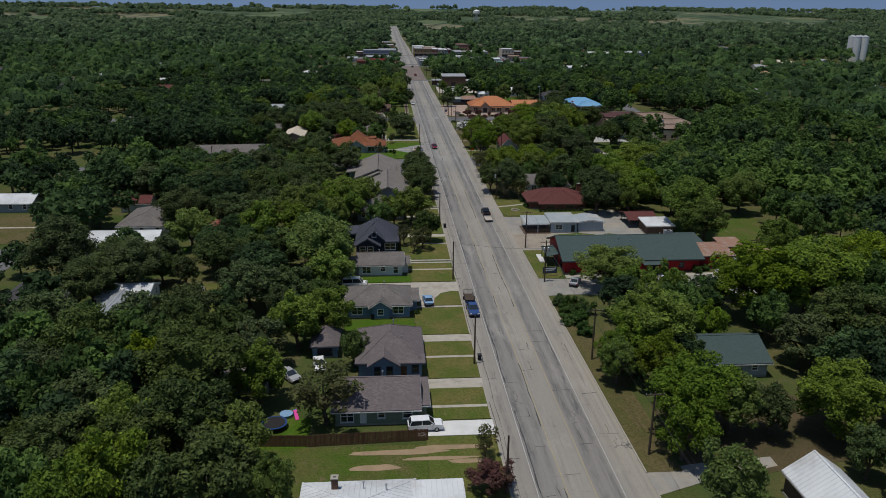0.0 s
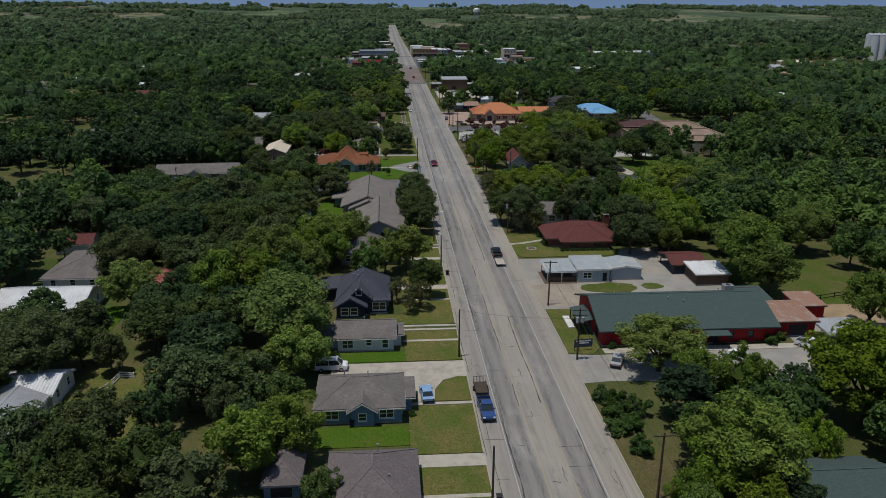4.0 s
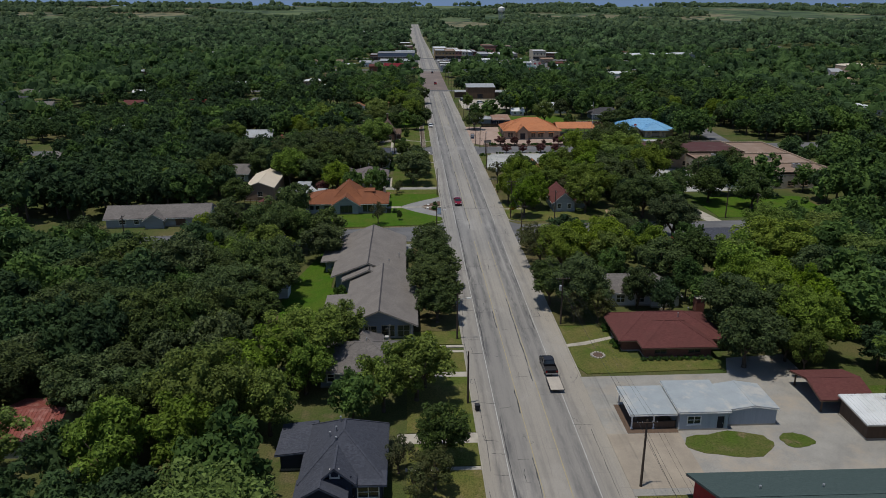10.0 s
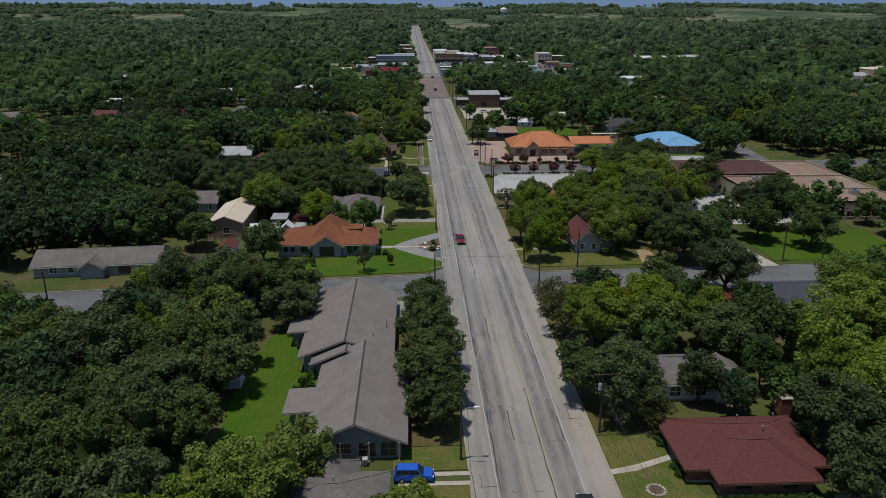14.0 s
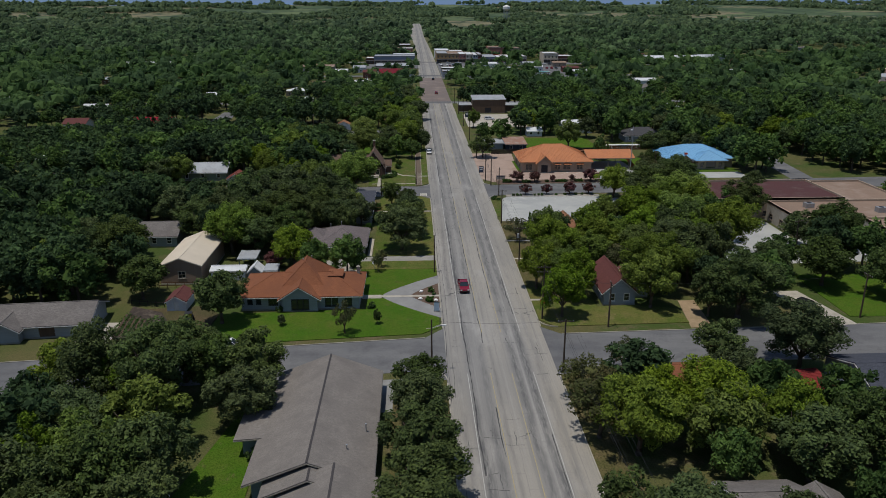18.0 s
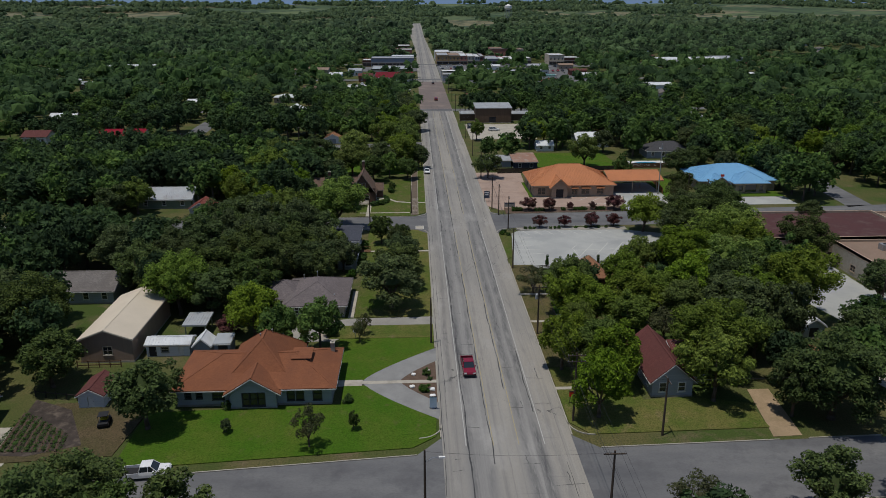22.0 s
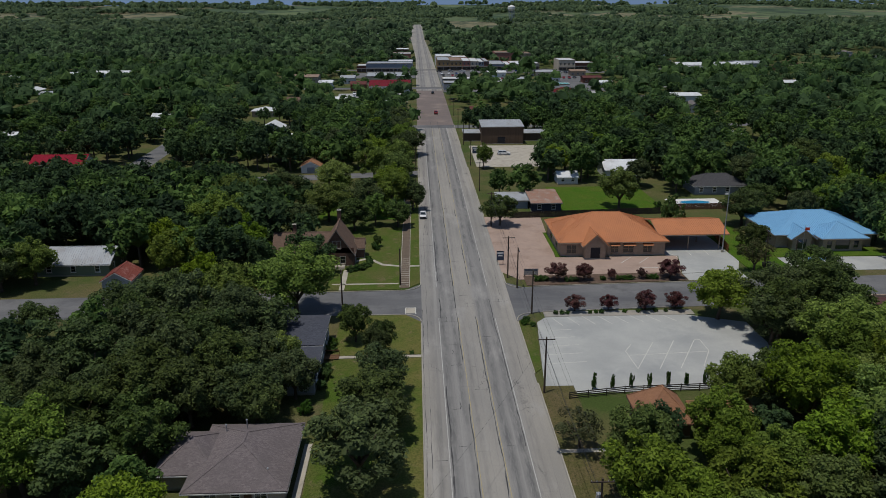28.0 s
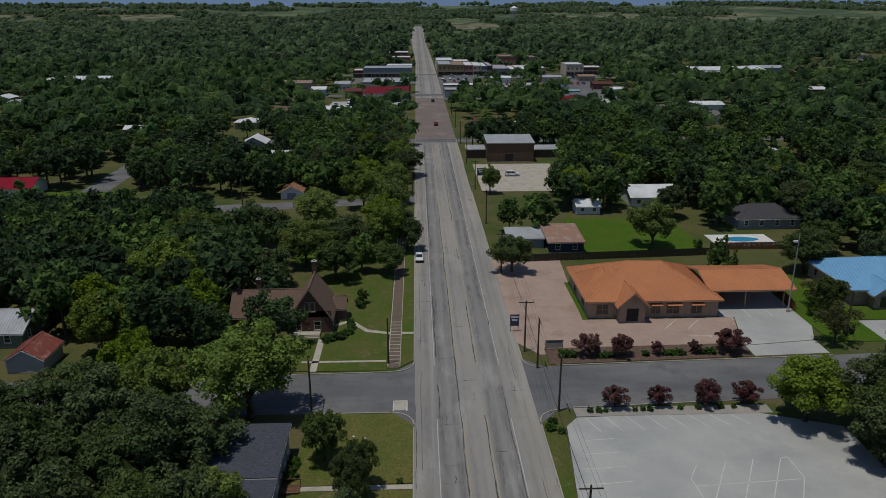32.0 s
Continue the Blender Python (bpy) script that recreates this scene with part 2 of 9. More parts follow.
    nt.links.new(noisy(nt, 12, (1, 1, 1), 3), b.inputs["Height"])
    nt.links.new(b.outputs[0], p.inputs["Normal"])
    return m


def grassmat(name, green, dry, bare, lo=0.4, hi=0.65, bare_lo=0.62, bare_hi=0.75):
    """Mown grass with dry and bare patches."""
    m, nt, p = nodes(name)
    col = mixc(nt, ramp(nt, noisy(nt, 0.16, (1, 1, 1), 6, 0.65), lo, hi), green, dry)
    col = mixc(nt, ramp(nt, noisy(nt, 0.3, (1.3, 1, 1), 6, 0.7), bare_lo, bare_hi), col, bare)
    col = mixc(nt, ramp(nt, noisy(nt, 5, (1, 1, 1), 4, 0.7), 0.42, 0.72), col, tuple(0.45 * a for a in green))
    nt.links.new(col, p.inputs["Base Color"])
    p.inputs["Roughness"].default_value = 0.95
    p.inputs["Specular IOR Level"].default_value = 0.1
    b = N(nt, "Bump", Strength=0.6, Distance=0.12)
    nt.links.new(noisy(nt, 6, (1, 1, 1), 4, 0.7), b.inputs["Height"])
    nt.links.new(b.outputs[0], p.inputs["Normal"])
    return m


def groundmat():
    """Open ground: yards and leaf litter close by, woods and fields in wide patches far out."""
    m, nt, p = nodes("ground_cover")
    near = mixc(nt, ramp(nt, noisy(nt, 0.05, (1, 1, 1), 6, 0.65), 0.4, 0.62), (0.055, 0.085, 0.02), (0.12, 0.105, 0.045))
    near = mixc(nt, ramp(nt, noisy(nt, 0.11, (1, 1, 1), 6, 0.7), 0.55, 0.7), near, (0.15, 0.115, 0.07))
    near = mixc(nt, ramp(nt, noisy(nt, 4, (1, 1, 1), 4, 0.7), 0.4, 0.75), near, (0.03, 0.04, 0.012))
    v = N(nt, "TexVoronoi", Scale=0.0042)
    nt.links.new(coords(nt, (1, 0.6, 1)), v.inputs["Vector"])
    sep = nt.nodes.new("ShaderNodeSeparateColor")
    nt.links.new(v.outputs["Color"], sep.inputs[0])
    field = mixc(nt, sep.outputs[0], (0.045, 0.075, 0.04), (0.105, 0.135, 0.065))
    field = mixc(nt, ramp(nt, sep.outputs[1], 0.66, 0.74), field, (0.16, 0.15, 0.09))
    # far wood patches lean blue-green, with distance haze mixed into their colour
    field = mixc(nt, ramp(nt, noisy(nt, 0.02, (1, 0.4, 1), 5), 0.5, 0.62), field, (0.03, 0.048, 0.03))
    tc = nt.nodes.new("ShaderNodeTexCoord")
    sp = nt.nodes.new("ShaderNodeSeparateXYZ")
    nt.links.new(tc.outputs["Object"], sp.inputs[0])
    col = mixc(nt, ramp(nt, sp.outputs[1], 1100, 1700), near, field)
    nt.links.new(col, p.inputs["Base Color"])
    p.inputs["Roughness"].default_value = 0.95
    p.inputs["Specular IOR Level"].default_value = 0.1
    b = N(nt, "Bump", Strength=0.5, Distance=0.15)
    nt.links.new(noisy(nt, 3, (1, 1, 1), 4, 0.7), b.inputs["Height"])
    nt.links.new(b.outputs[0], p.inputs["Normal"])
    return m


M_GROUND = groundmat()
M_ROAD = roadmat()
M_STREET = mat("side_street_asphalt", (0.1, 0.102, 0.108), (0.165, 0.165, 0.165), 0.15, 0.9, 9, 0.3, (0.09, 0.09, 0.095), 0.2, 0.2, 0.02, 0, (0.3, 1, 1))
M_CONC = mat("concrete", (0.40, 0.37, 0.31), (0.33, 0.305, 0.26), 0.6, 0.9, 10, 0.25, (0.25, 0.23, 0.19), 0.3)
M_CONCW = mat("new_concrete", (0.62, 0.62, 0.60), (0.52, 0.52, 0.5), 0.5, 0.85, 10, 0.15, (0.45, 0.45, 0.43), 0.15)
M_DRIVE = mat("grey_drive", (0.25, 0.25, 0.242), (0.2, 0.2, 0.195), 0.3, 0.9, 9, 0.3, (0.16, 0.16, 0.158), 0.2)
M_KERB = mat("kerb_concrete", (0.36, 0.34, 0.29), (0.28, 0.26, 0.22), 0.4, 0.9, 8, 0.35)
M_GRAVEL = mat("gravel", (0.3, 0.29, 0.262), (0.23, 0.222, 0.202), 0.25, 0.95, 7, 0.45, (0.33, 0.285, 0.225), 0.12, 0.5, 0.05)
M_LOT = mat("parking_lot_concrete", (0.375, 0.38, 0.36), (0.3, 0.308, 0.298), 0.12, 0.85, 8, 0.2, (0.26, 0.27, 0.268), 0.09)
M_PAVER = mat("brick_paving", (0.36, 0.27, 0.22), (0.3, 0.225, 0.185), 0.3, 0.9, 12, 0.3, (0.24, 0.17, 0.13), 0.2)
M_BRICKROAD = mat("brick_street", (0.175, 0.145, 0.134), (0.145, 0.123, 0.115), 0.2, 0.9, 9, 0.3, (0.25, 0.2, 0.17), 0.1)
M_TANPAD = mat("tan_concrete", (0.33, 0.285, 0.225), (0.26, 0.225, 0.18), 0.25, 0.9, 8, 0.3, (0.22, 0.19, 0.155), 0.2)
M_DIRT = mat("bare_dirt", (0.34, 0.25, 0.16), (0.24, 0.18, 0.11), 0.4, 0.95, 8, 0.4)
M_YARD = grassmat("patchy_yard_grass", (0.062, 0.105, 0.014), (0.105, 0.105, 0.034), (0.17, 0.13, 0.075), 0.36, 0.62, 0.56, 0.7)
M_LITTER = grassmat("leaf_litter_ground", (0.07, 0.066, 0.028), (0.105, 0.078, 0.045), (0.16, 0.115, 0.072), 0.36, 0.6, 0.6, 0.75)
M_VERGE = grassmat("dry_verge_grass", (0.08, 0.085, 0.026), (0.125, 0.1, 0.048), (0.165, 0.12, 0.07), 0.34, 0.58, 0.55, 0.7)
M_MULCH = mat("mulch", (0.09, 0.06, 0.045), (0.14, 0.1, 0.075), 1.5, 0.95, 12, 0.5, None, 0.3, 0.6, 0.06)
M_LAWN = grassmat("green_lawn", (0.05, 0.115, 0.008), (0.085, 0.12, 0.016), (0.13, 0.11, 0.045), 0.38, 0.66, 0.58, 0.76)
M_DRY = grassmat("dry_lawn", (0.08, 0.112, 0.021), (0.143, 0.129, 0.042), (0.191, 0.148, 0.074), 0.36, 0.6, 0.56, 0.7)
M_WHITE = mat("white_paint", (0.74, 0.74, 0.72), (0.66, 0.66, 0.64), 1.0, 0.6, 14, 0.12, (0.55, 0.54, 0.5), 0.5)
M_LINEW = mat("white_road_paint", (0.44, 0.435, 0.415), (0.34, 0.335, 0.315), 0.5, 0.8, 3, 0.6)
M_LINEY = mat("yellow_road_paint", (0.38, 0.315, 0.16), (0.31, 0.275, 0.18), 0.5, 0.8, 3, 0.6)
M_GLASS = glassmat("window_glass", (0.02, 0.026, 0.03))
M_TRIM = plain("trim_paint", (0.62, 0.62, 0.6))
M_POLE = mat("weathered_pole_wood", (0.085, 0.065, 0.05), (0.055, 0.043, 0.035), 3, 0.9, 20, 0.4, None, 0.3, 0.3, 0.01, 0, (1, 1, 0.1))
M_STEEL = plain("galvanised_steel", (0.42, 0.43, 0.44), 0.45, 0.6)
M_RUBBER = plain("rubber", (0.02, 0.02, 0.02), 0.8)
M_DARK = plain("dark_metal", (0.03, 0.03, 0.032), 0.5)
M_WOODF = mat("fence_wood", (0.15, 0.085, 0.05), (0.1, 0.058, 0.036), 2, 0.9, 15, 0.4, None, 0.3, 0.3, 0.02, 0, (1, 1, 0.2), 0.2)
M_BARK = mat("bark", (0.12, 0.095, 0.07), (0.075, 0.06, 0.047), 2, 0.95, 9, 0.5, None, 0.3, 0.6, 0.04, 0, (1, 1, 0.3))
M_BRICK = mat("red_brick", (0.22, 0.10, 0.07), (0.16, 0.075, 0.055), 1.0, 0.9, 9, 0.4)
M_BROWNBRICK = mat("brown_brick", (0.16, 0.095, 0.07), (0.11, 0.068, 0.052), 1.0, 0.9, 9, 0.4)
M_TANBRICK = mat("tan_brick", (0.42, 0.33, 0.25), (0.34, 0.265, 0.2), 1.0, 0.9, 9, 0.35)
M_STONE = mat("pale_stone", (0.42, 0.39, 0.34), (0.32, 0.295, 0.255), 1.2, 0.9, 7, 0.4)
M_LEAF_B = leafmat("broad_leaves", (0.064, 0.102, 0.015), (0.212, 0.302, 0.042), (0.122, 0.178, 0.026), 0.36)
M_LEAF_D = leafmat("oak_leaves", (0.032, 0.051, 0.017), (0.112, 0.158, 0.044), (0.06, 0.087, 0.028), 0.28)
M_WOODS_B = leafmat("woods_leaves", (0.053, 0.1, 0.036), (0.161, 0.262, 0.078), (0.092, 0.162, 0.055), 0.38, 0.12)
# far leaves: blue raised in the base colour to stand in for distance haze
M_FAR_HAZE_B = leafmat("far_leaves_hazed", (0.071, 0.127, 0.049), (0.164, 0.25, 0.092), (0.107, 0.176, 0.066), 0.42, 0.09)
M_FAR_HAZE_D = leafmat("far_oak_leaves_hazed", (0.055, 0.1, 0.046), (0.115, 0.182, 0.08), (0.08, 0.128, 0.059), 0.4, 0.09)
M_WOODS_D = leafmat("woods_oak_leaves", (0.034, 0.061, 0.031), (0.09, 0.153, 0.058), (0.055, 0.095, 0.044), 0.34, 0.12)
M_LEAF_T = leafmat("thin_leaves", (0.075, 0.095, 0.03), (0.10, 0.115, 0.045), (0.10, 0.09, 0.04))
M_LEAF_C = leafmat("plum_leaves", (0.095, 0.042, 0.042), (0.16, 0.068, 0.066), (0.1, 0.062, 0.045))
M_LEAF_U = leafmat("hedge_leaves", (0.035, 0.075, 0.016), (0.06, 0.115, 0.02), (0.045, 0.09, 0.02), 0.2)


# ---- building blocks ----
class Geo:
    """Collects vertices and faces of one mesh."""

    def __init__(self):
        self.v, self.f = [], []

    def add(self, verts, faces):
        n = len(self.v)
        self.v += [tuple(p) for p in verts]
        self.f += [tuple(n + i for i in q) for q in faces]
        return self

    def box(self, x0, y0, z0, x1, y1, z1):
        return self.add([(x0, y0, z0), (x1, y0, z0), (x1, y1, z0), (x0, y1, z0), (x0, y0, z1), (x1, y0, z1), (x1, y1, z1), (x0, y1, z1)],
                        [(3, 2, 1, 0), (4, 5, 6, 7), (0, 1, 5, 4), (1, 2, 6, 5), (2, 3, 7, 6), (3, 0, 4, 7)])

    def slab(self, poly, z0, z1):
        """A flat polygon (x, y), counter-clockwise, with thickness."""
        n = len(poly)
        return self.add([(x, y, z0) for x, y in poly] + [(x, y, z1) for x, y in poly],
                        [tuple(range(n - 1, -1, -1)), tuple(range(n, 2 * n))] + [(i, (i + 1) % n, n + (i + 1) % n, n + i) for i in range(n)])

    def plate(self, pts, t):
        """A plane polygon in space, thickened downwards by t."""
        n = len(pts)
        return self.add(list(pts) + [(x, y, z - t) for x, y, z in pts],
                        [tuple(range(n)), tuple(range(2 * n - 1, n - 1, -1))] + [(n + i, n + (i + 1) % n, (i + 1) % n, i) for i in range(n)])

    def tube(self, a, b, ra, rb=None, n=8, caps=True):
        a, b, rb = Vector(a), Vector(b), ra if rb is None else rb
        d = (b - a).normalized()
        u = d.cross(Vector((0, 0, 1)) if abs(d.z) < 0.9 else Vector((1, 0, 0))).normalized()
        w = d.cross(u)
        ring = [[c + r * (math.cos(2 * math.pi * i / n) * u + math.sin(2 * math.pi * i / n) * w) for i in range(n)] for c, r in ((a, ra), (b, rb))]
        faces = [(i, n + i, n + (i + 1) % n, (i + 1) % n) for i in range(n)]
        if caps:
            faces += [tuple(range(n)), tuple(range(2 * n - 1, n - 1, -1))]
        return self.add(ring[0] + ring[1], faces)

    def mesh(self, name, material, smooth=False):
        me = bpy.data.meshes.new(name)
        me.from_pydata(self.v, [], self.f)
        if material:
            me.materials.append(material)
        if smooth:
            me.polygons.foreach_set("use_smooth", [True] * len(me.polygons))
        me.update()
        return me


def part(name, geo, material, parent, label="", smooth=False):
    ob = new(name, geo.mesh(name, material, smooth) if isinstance(geo, Geo) else geo)
    ob.parent = parent
    if label:
        ob["label"] = label
    return ob


def thing(name, x, y, z=0.0, rz=0.0, label="", category="", group="", kind=""):
    ob = new(name)
    ob.empty_display_size = 0.5
    ob.matrix_basis = pose(x, y, z, 0, 0, rz)
    return tagged(ob, label, category, group, kind)


def setting(name, geo, material, label="", category="", kind="structure"):
    return tagged(new(name, geo.mesh(name, material)), label, category, "", kind)


FOOT = []  # boxes (x0, y0, x1, y1) that trees keep out of
HOUSES = []  # the same for buildings alone


def keep_clear(x0, y0, x1, y1):
    FOOT.append((min(x0, x1), min(y0, y1), max(x0, x1), max(y0, y1)))

# ---- ground, roads, yards ----
def smooth01(t):
    t = max(0.0, min(1.0, t))
    return t * t * (3 - 2 * t)


def ground_height(x, y):
    """Level round the town; low hills rise towards the horizon."""
    r = math.hypot(x, y)
    k = smooth01((r - 2300) / 2600)
    return k * 43 + k * 7 * noise.noise(Vector((x * 0.0011, y * 0.0016, 3.1))) + k * 4 * noise.noise(Vector((x * 0.004, y * 0.006, 9.1)))


def build_ground():
    xs = sorted({s * v for s in (1, -1) for v in (0, 40, 100, 200, 350, 500, 700, 900, 1150, 1400, 1700, 2000, 2400, 2800, 3200, 3600, 4000, 4400)})
    ys = [-600, -200, 0, 200, 400, 600, 900, 1200, 1500, 1800, 2100] + [2300 + 100 * i for i in range(25)]
    g = Geo()
    g.v = [(x, y, ground_height(x, y)) for y in ys for x in xs]
    n = len(xs)
    g.f = [(j * n + i, j * n + i + 1, (j + 1) * n + i + 1, (j + 1) * n + i) for j in range(len(ys) - 1) for i in range(n - 1)]
    tagged(new("ground", g.mesh("ground", M_GROUND, True)), "open ground of dry grass, leaf litter and far fields", "ground", "", "structure")


build_ground()
ROAD_W = 8.7


def strip(name, x0, y0, x1, y1, material, label="", category="", z=0.05, base=-0.2):
    keep_clear(x0, y0, x1, y1)
    return setting(name, Geo().box(min(x0, x1), min(y0, y1), base, max(x0, x1), max(y0, y1), z), material, label, category)


def pad(name, poly, material, label="", category="", z=0.05, base=-0.2):
    xs, ys = [p[0] for p in poly], [p[1] for p in poly]
    keep_clear(min(xs), min(ys), max(xs), max(ys))
    return setting(name, Geo().slab(poly, base, z), material, label, category)


setting("road_main", Geo().box(-ROAD_W, -60, -0.3, ROAD_W, 600, 0.02), M_ROAD, "wide worn grey main road with tar-sealed cracks", "road")
setting("road_brick", Geo().box(-ROAD_W, 600, -0.3, ROAD_W, 745, 0.02), M_BRICKROAD, "stretch of main road paved in reddish brick", "road")
setting("road_far", Geo().box(-ROAD_W, 745, -0.3, ROAD_W, 1060, 0.02).slab([(-ROAD_W, 1060), (ROAD_W, 1060), (6, 1500), (-16, 1500)], -0.3, 0.02).slab([(-16, 1500), (6, 1500), (9, 2320), (-15, 2320)], -0.3, 0.02),
        M_ROAD, "pale main road running straight to the horizon", "road")
keep_clear(-ROAD_W, -60, ROAD_W, 1100)
keep_clear(-15, 1060, 8, 2400)
keep_clear(19, 333, 37, 346)
keep_clear(12, 337, 24, 348)
keep_clear(15, 470, 32, 546)
keep_clear(-72, 286, -52, 305)
keep_clear(47, 229, 66, 262)
keep_clear(-84, 364, -62, 399)
keep_clear(-98, 247, -66, 265)
keep_clear(50, 430, 84, 462)
keep_clear(-38.5, 98, -31, 112)
keep_clear(-50, 96, -38, 117)

# lane lines, each a thin painted film
lines = Geo()
for x in (-5.55, 4.8):
    lines.box(x - 0.05, 60, 0.0, x + 0.06, 264, 0.024).box(x - 0.06, 279, 0.0, x + 0.06, 374, 0.024).box(x - 0.06, 390, 0.0, x + 0.06, 600, 0.024)
setting("lane_line_white", lines, M_LINEW, "worn white edge lines on the road", "road marking")
lines = Geo()
for x in (-1.95, 1.4):
    lines.box(x - 0.05, 60, 0.0, x + 0.05, 264, 0.024).box(x - 0.05, 279, 0.0, x + 0.05, 374, 0.024).box(x - 0.05, 390, 0.0, x + 0.05, 600, 0.024)
setting("lane_line_yellow", lines, M_LINEY, "faded yellow lines of the centre turning lane", "road marking")
M_LOTLINE = mat("bay_line_paint", (0.55, 0.54, 0.5), (0.42, 0.41, 0.37), 0.8, 0.8, 4, 0.35)
setting("pavement_patch", Geo().box(-11.6, 376.6, 0.0, -9.9, 379.1, 0.036), M_CONC, "pale square concrete patch in the side street", "road")
setting("patch_frame", Geo().box(-11.8, 376.4, 0.0, -11.62, 379.3, 0.042).box(-9.88, 376.4, 0.0, -9.7, 379.3, 0.042).box(-11.62, 379.12, 0.0, -9.88, 379.3, 0.042), M_LOTLINE, "white painted edge of a pavement patch", "road marking")

# tar poured into the joints: long wandering seams between the lanes and short ones across them
M_TAR = mat("joint_tar", (0.045, 0.045, 0.048), (0.085, 0.085, 0.085), 1.2, 0.7, 6, 0.4)


def seam_run(g, pts, w, rng):
    left, right = [], []
    for i, (x, y) in enumerate(pts):
        a, b = pts[max(0, i - 1)], pts[min(len(pts) - 1, i + 1)]
        d = math.hypot(b[0] - a[0], b[1] - a[1])
        nx, ny = -(b[1] - a[1]) / d, (b[0] - a[0]) / d
        k = w * rng.uniform(0.35, 1.3) / 2
        left.append((x + nx * k, y + ny * k, 0.03))
        right.append((x - nx * k, y - ny * k, 0.03))
    n = len(pts)
    g.add(left + right, [(i, n + i, n + i + 1, i + 1) for i in range(n - 1)])


def tar_seams():
    rng = random.Random(44)
    for x0, w, keep in ((-5.2, 0.2, 0.6), (-2.2, 0.15, 0.8), (1.15, 0.15, 0.8), (4.55, 0.13, 0.5), (-7.75, 0.07, 0.45), (-8.45, 0.09, 0.7), (6.9, 0.07, 0.3)):
        g = Geo()
        y = 55.0
        while y < 600:
            span = rng.uniform(6, 26)
            if rng.random() < (keep if y > 240 else keep * 0.55):
                n = max(3, int(span / 1.3))
                ph = rng.uniform(0, 50)
                seam_run(g, [(x0 + 0.2 * noise.noise(Vector((x0, (y + span * i / n) * 0.12, 0))) + 0.09 * noise.noise(Vector((ph, (y + span * i / n) * 0.8, 2))), y + span * i / n) for i in range(n + 1)], w, rng)
            y += span
        setting("tar_seam", g, M_TAR, "black tar-filled seam along the road", "road seam")
    g = Geo()
    for lane, (a, b) in enumerate(((-8.5, -5.3), (-5.2, -2.2), (-2.1, 1.1), (1.2, 4.5), (4.6, 8.4))):
        y = 58.0 + 3 * lane
        while y < 560:
            y += 2 + rng.expovariate(1 / 9.0) if lane in (0, 1) else 4 + rng.expovariate(1 / 22.0)
            u0, u1 = a + rng.uniform(0, 1.4), b - rng.uniform(0, 1.4)
            slant = rng.uniform(-0.35, 0.35)
            seam_run(g, [(u0 + (u1 - u0) * i / 5, y + slant * i / 5 + rng.uniform(-0.07, 0.07)) for i in range(6)], rng.uniform(0.05, 0.14), rng)
            if rng.random() < 0.4:  # a short crack along the lane
                u, m = rng.uniform(a + 0.5, b - 0.5), rng.uniform(1.2, 3.5)
                seam_run(g, [(u + rng.uniform(-0.12, 0.12), y + m * i / 5) for i in range(6)], 0.09, rng)
    setting("tar_crack", g, M_TAR, "short black tar-filled cracks across the lanes", "road seam")


tar_seams()

# side streets
def street(name, poly, label):
    pad(name, poly, M_STREET, label, "road", 0.03, -0.3)


M_OLDWALK = mat("old_brick_walk", (0.15, 0.115, 0.085), (0.11, 0.088, 0.068), 0.8, 0.95, 9, 0.4)
street("street_1_west", [(-160, 252), (-12, 265.2), (-8.65, 261), (-8.65, 281), (-12, 277.2), (-160, 263.5)], "grey asphalt side street between green yards")
street("street_1_east", [(8.65, 261), (12, 265.6), (160, 270), (160, 283), (12, 277.8), (8.65, 281)], "grey asphalt side street under large trees")
pad("back_street", [(-116, 140), (-106, 140), (-106, 172), (-116, 172)], M_STREET, "narrow back street behind the yards", "road", 0.03, -0.3)
street("street_2_west", [(-170, 377), (-12, 376), (-8.65, 372), (-8.65, 391.5), (-12, 388.2), (-170, 385.5)], "grey asphalt side street with a pale patch at its mouth")
street("street_2_east", [(8.65, 372), (12, 376), (40, 377.5), (160, 383), (160, 396), (12, 389), (8.65, 392)], "grey asphalt side street beside the parking lot")
street("street_3_west", [(-200, 473), (-100, 478), (-8.65, 493), (-8.65, 500), (-100, 487.5), (-200, 484)], "narrow grey side street among trees")
pad("street_3_north", [(-112, 487), (-103, 487.6), (-106, 560), (-114, 560)], M_STREET, "narrow grey street past a red-roofed house", "road", 0.03, -0.3)
street("street_4", [(-180, 592), (190, 590), (190, 599), (-180, 600)], "far side street crossing the main road")
street("street_5", [(-90, 755), (330, 755), (330, 766), (-90, 766)], "far side street by the town centre")
street("street_6", [(-90, 900), (330, 893), (330, 906), (-90, 910)], "far side street in the town centre")
street("street_east", [(110, 392), (118, 394), (130, 520), (123, 520)], "grey side street behind the blue-roofed building")
street("street_town", [(96, 766), (104, 766), (112, 900), (104, 900)], "grey street in the town centre")


def kerb(x, y0, y1):
    s = 1 if x > 0 else -1
    g = Geo()
    g.add([(x, y0, -0.1), (x + s * 0.17, y0, -0.1), (x + s * 0.17, y0, 0.15), (x + s * 0.03, y0, 0.15), (x, y0, 0.12),
           (x, y1, -0.1), (x + s * 0.17, y1, -0.1), (x + s * 0.17, y1, 0.15), (x + s * 0.03, y1, 0.15), (x, y1, 0.12)],
          [(0, 1, 2, 3, 4), (9, 8, 7, 6, 5), (0, 5, 6, 1), (1, 6, 7, 2), (2, 7, 8, 3), (3, 8, 9, 4), (4, 9, 5, 0)])
    setting("kerb", g, M_KERB, "low concrete kerb along the road", "kerb")


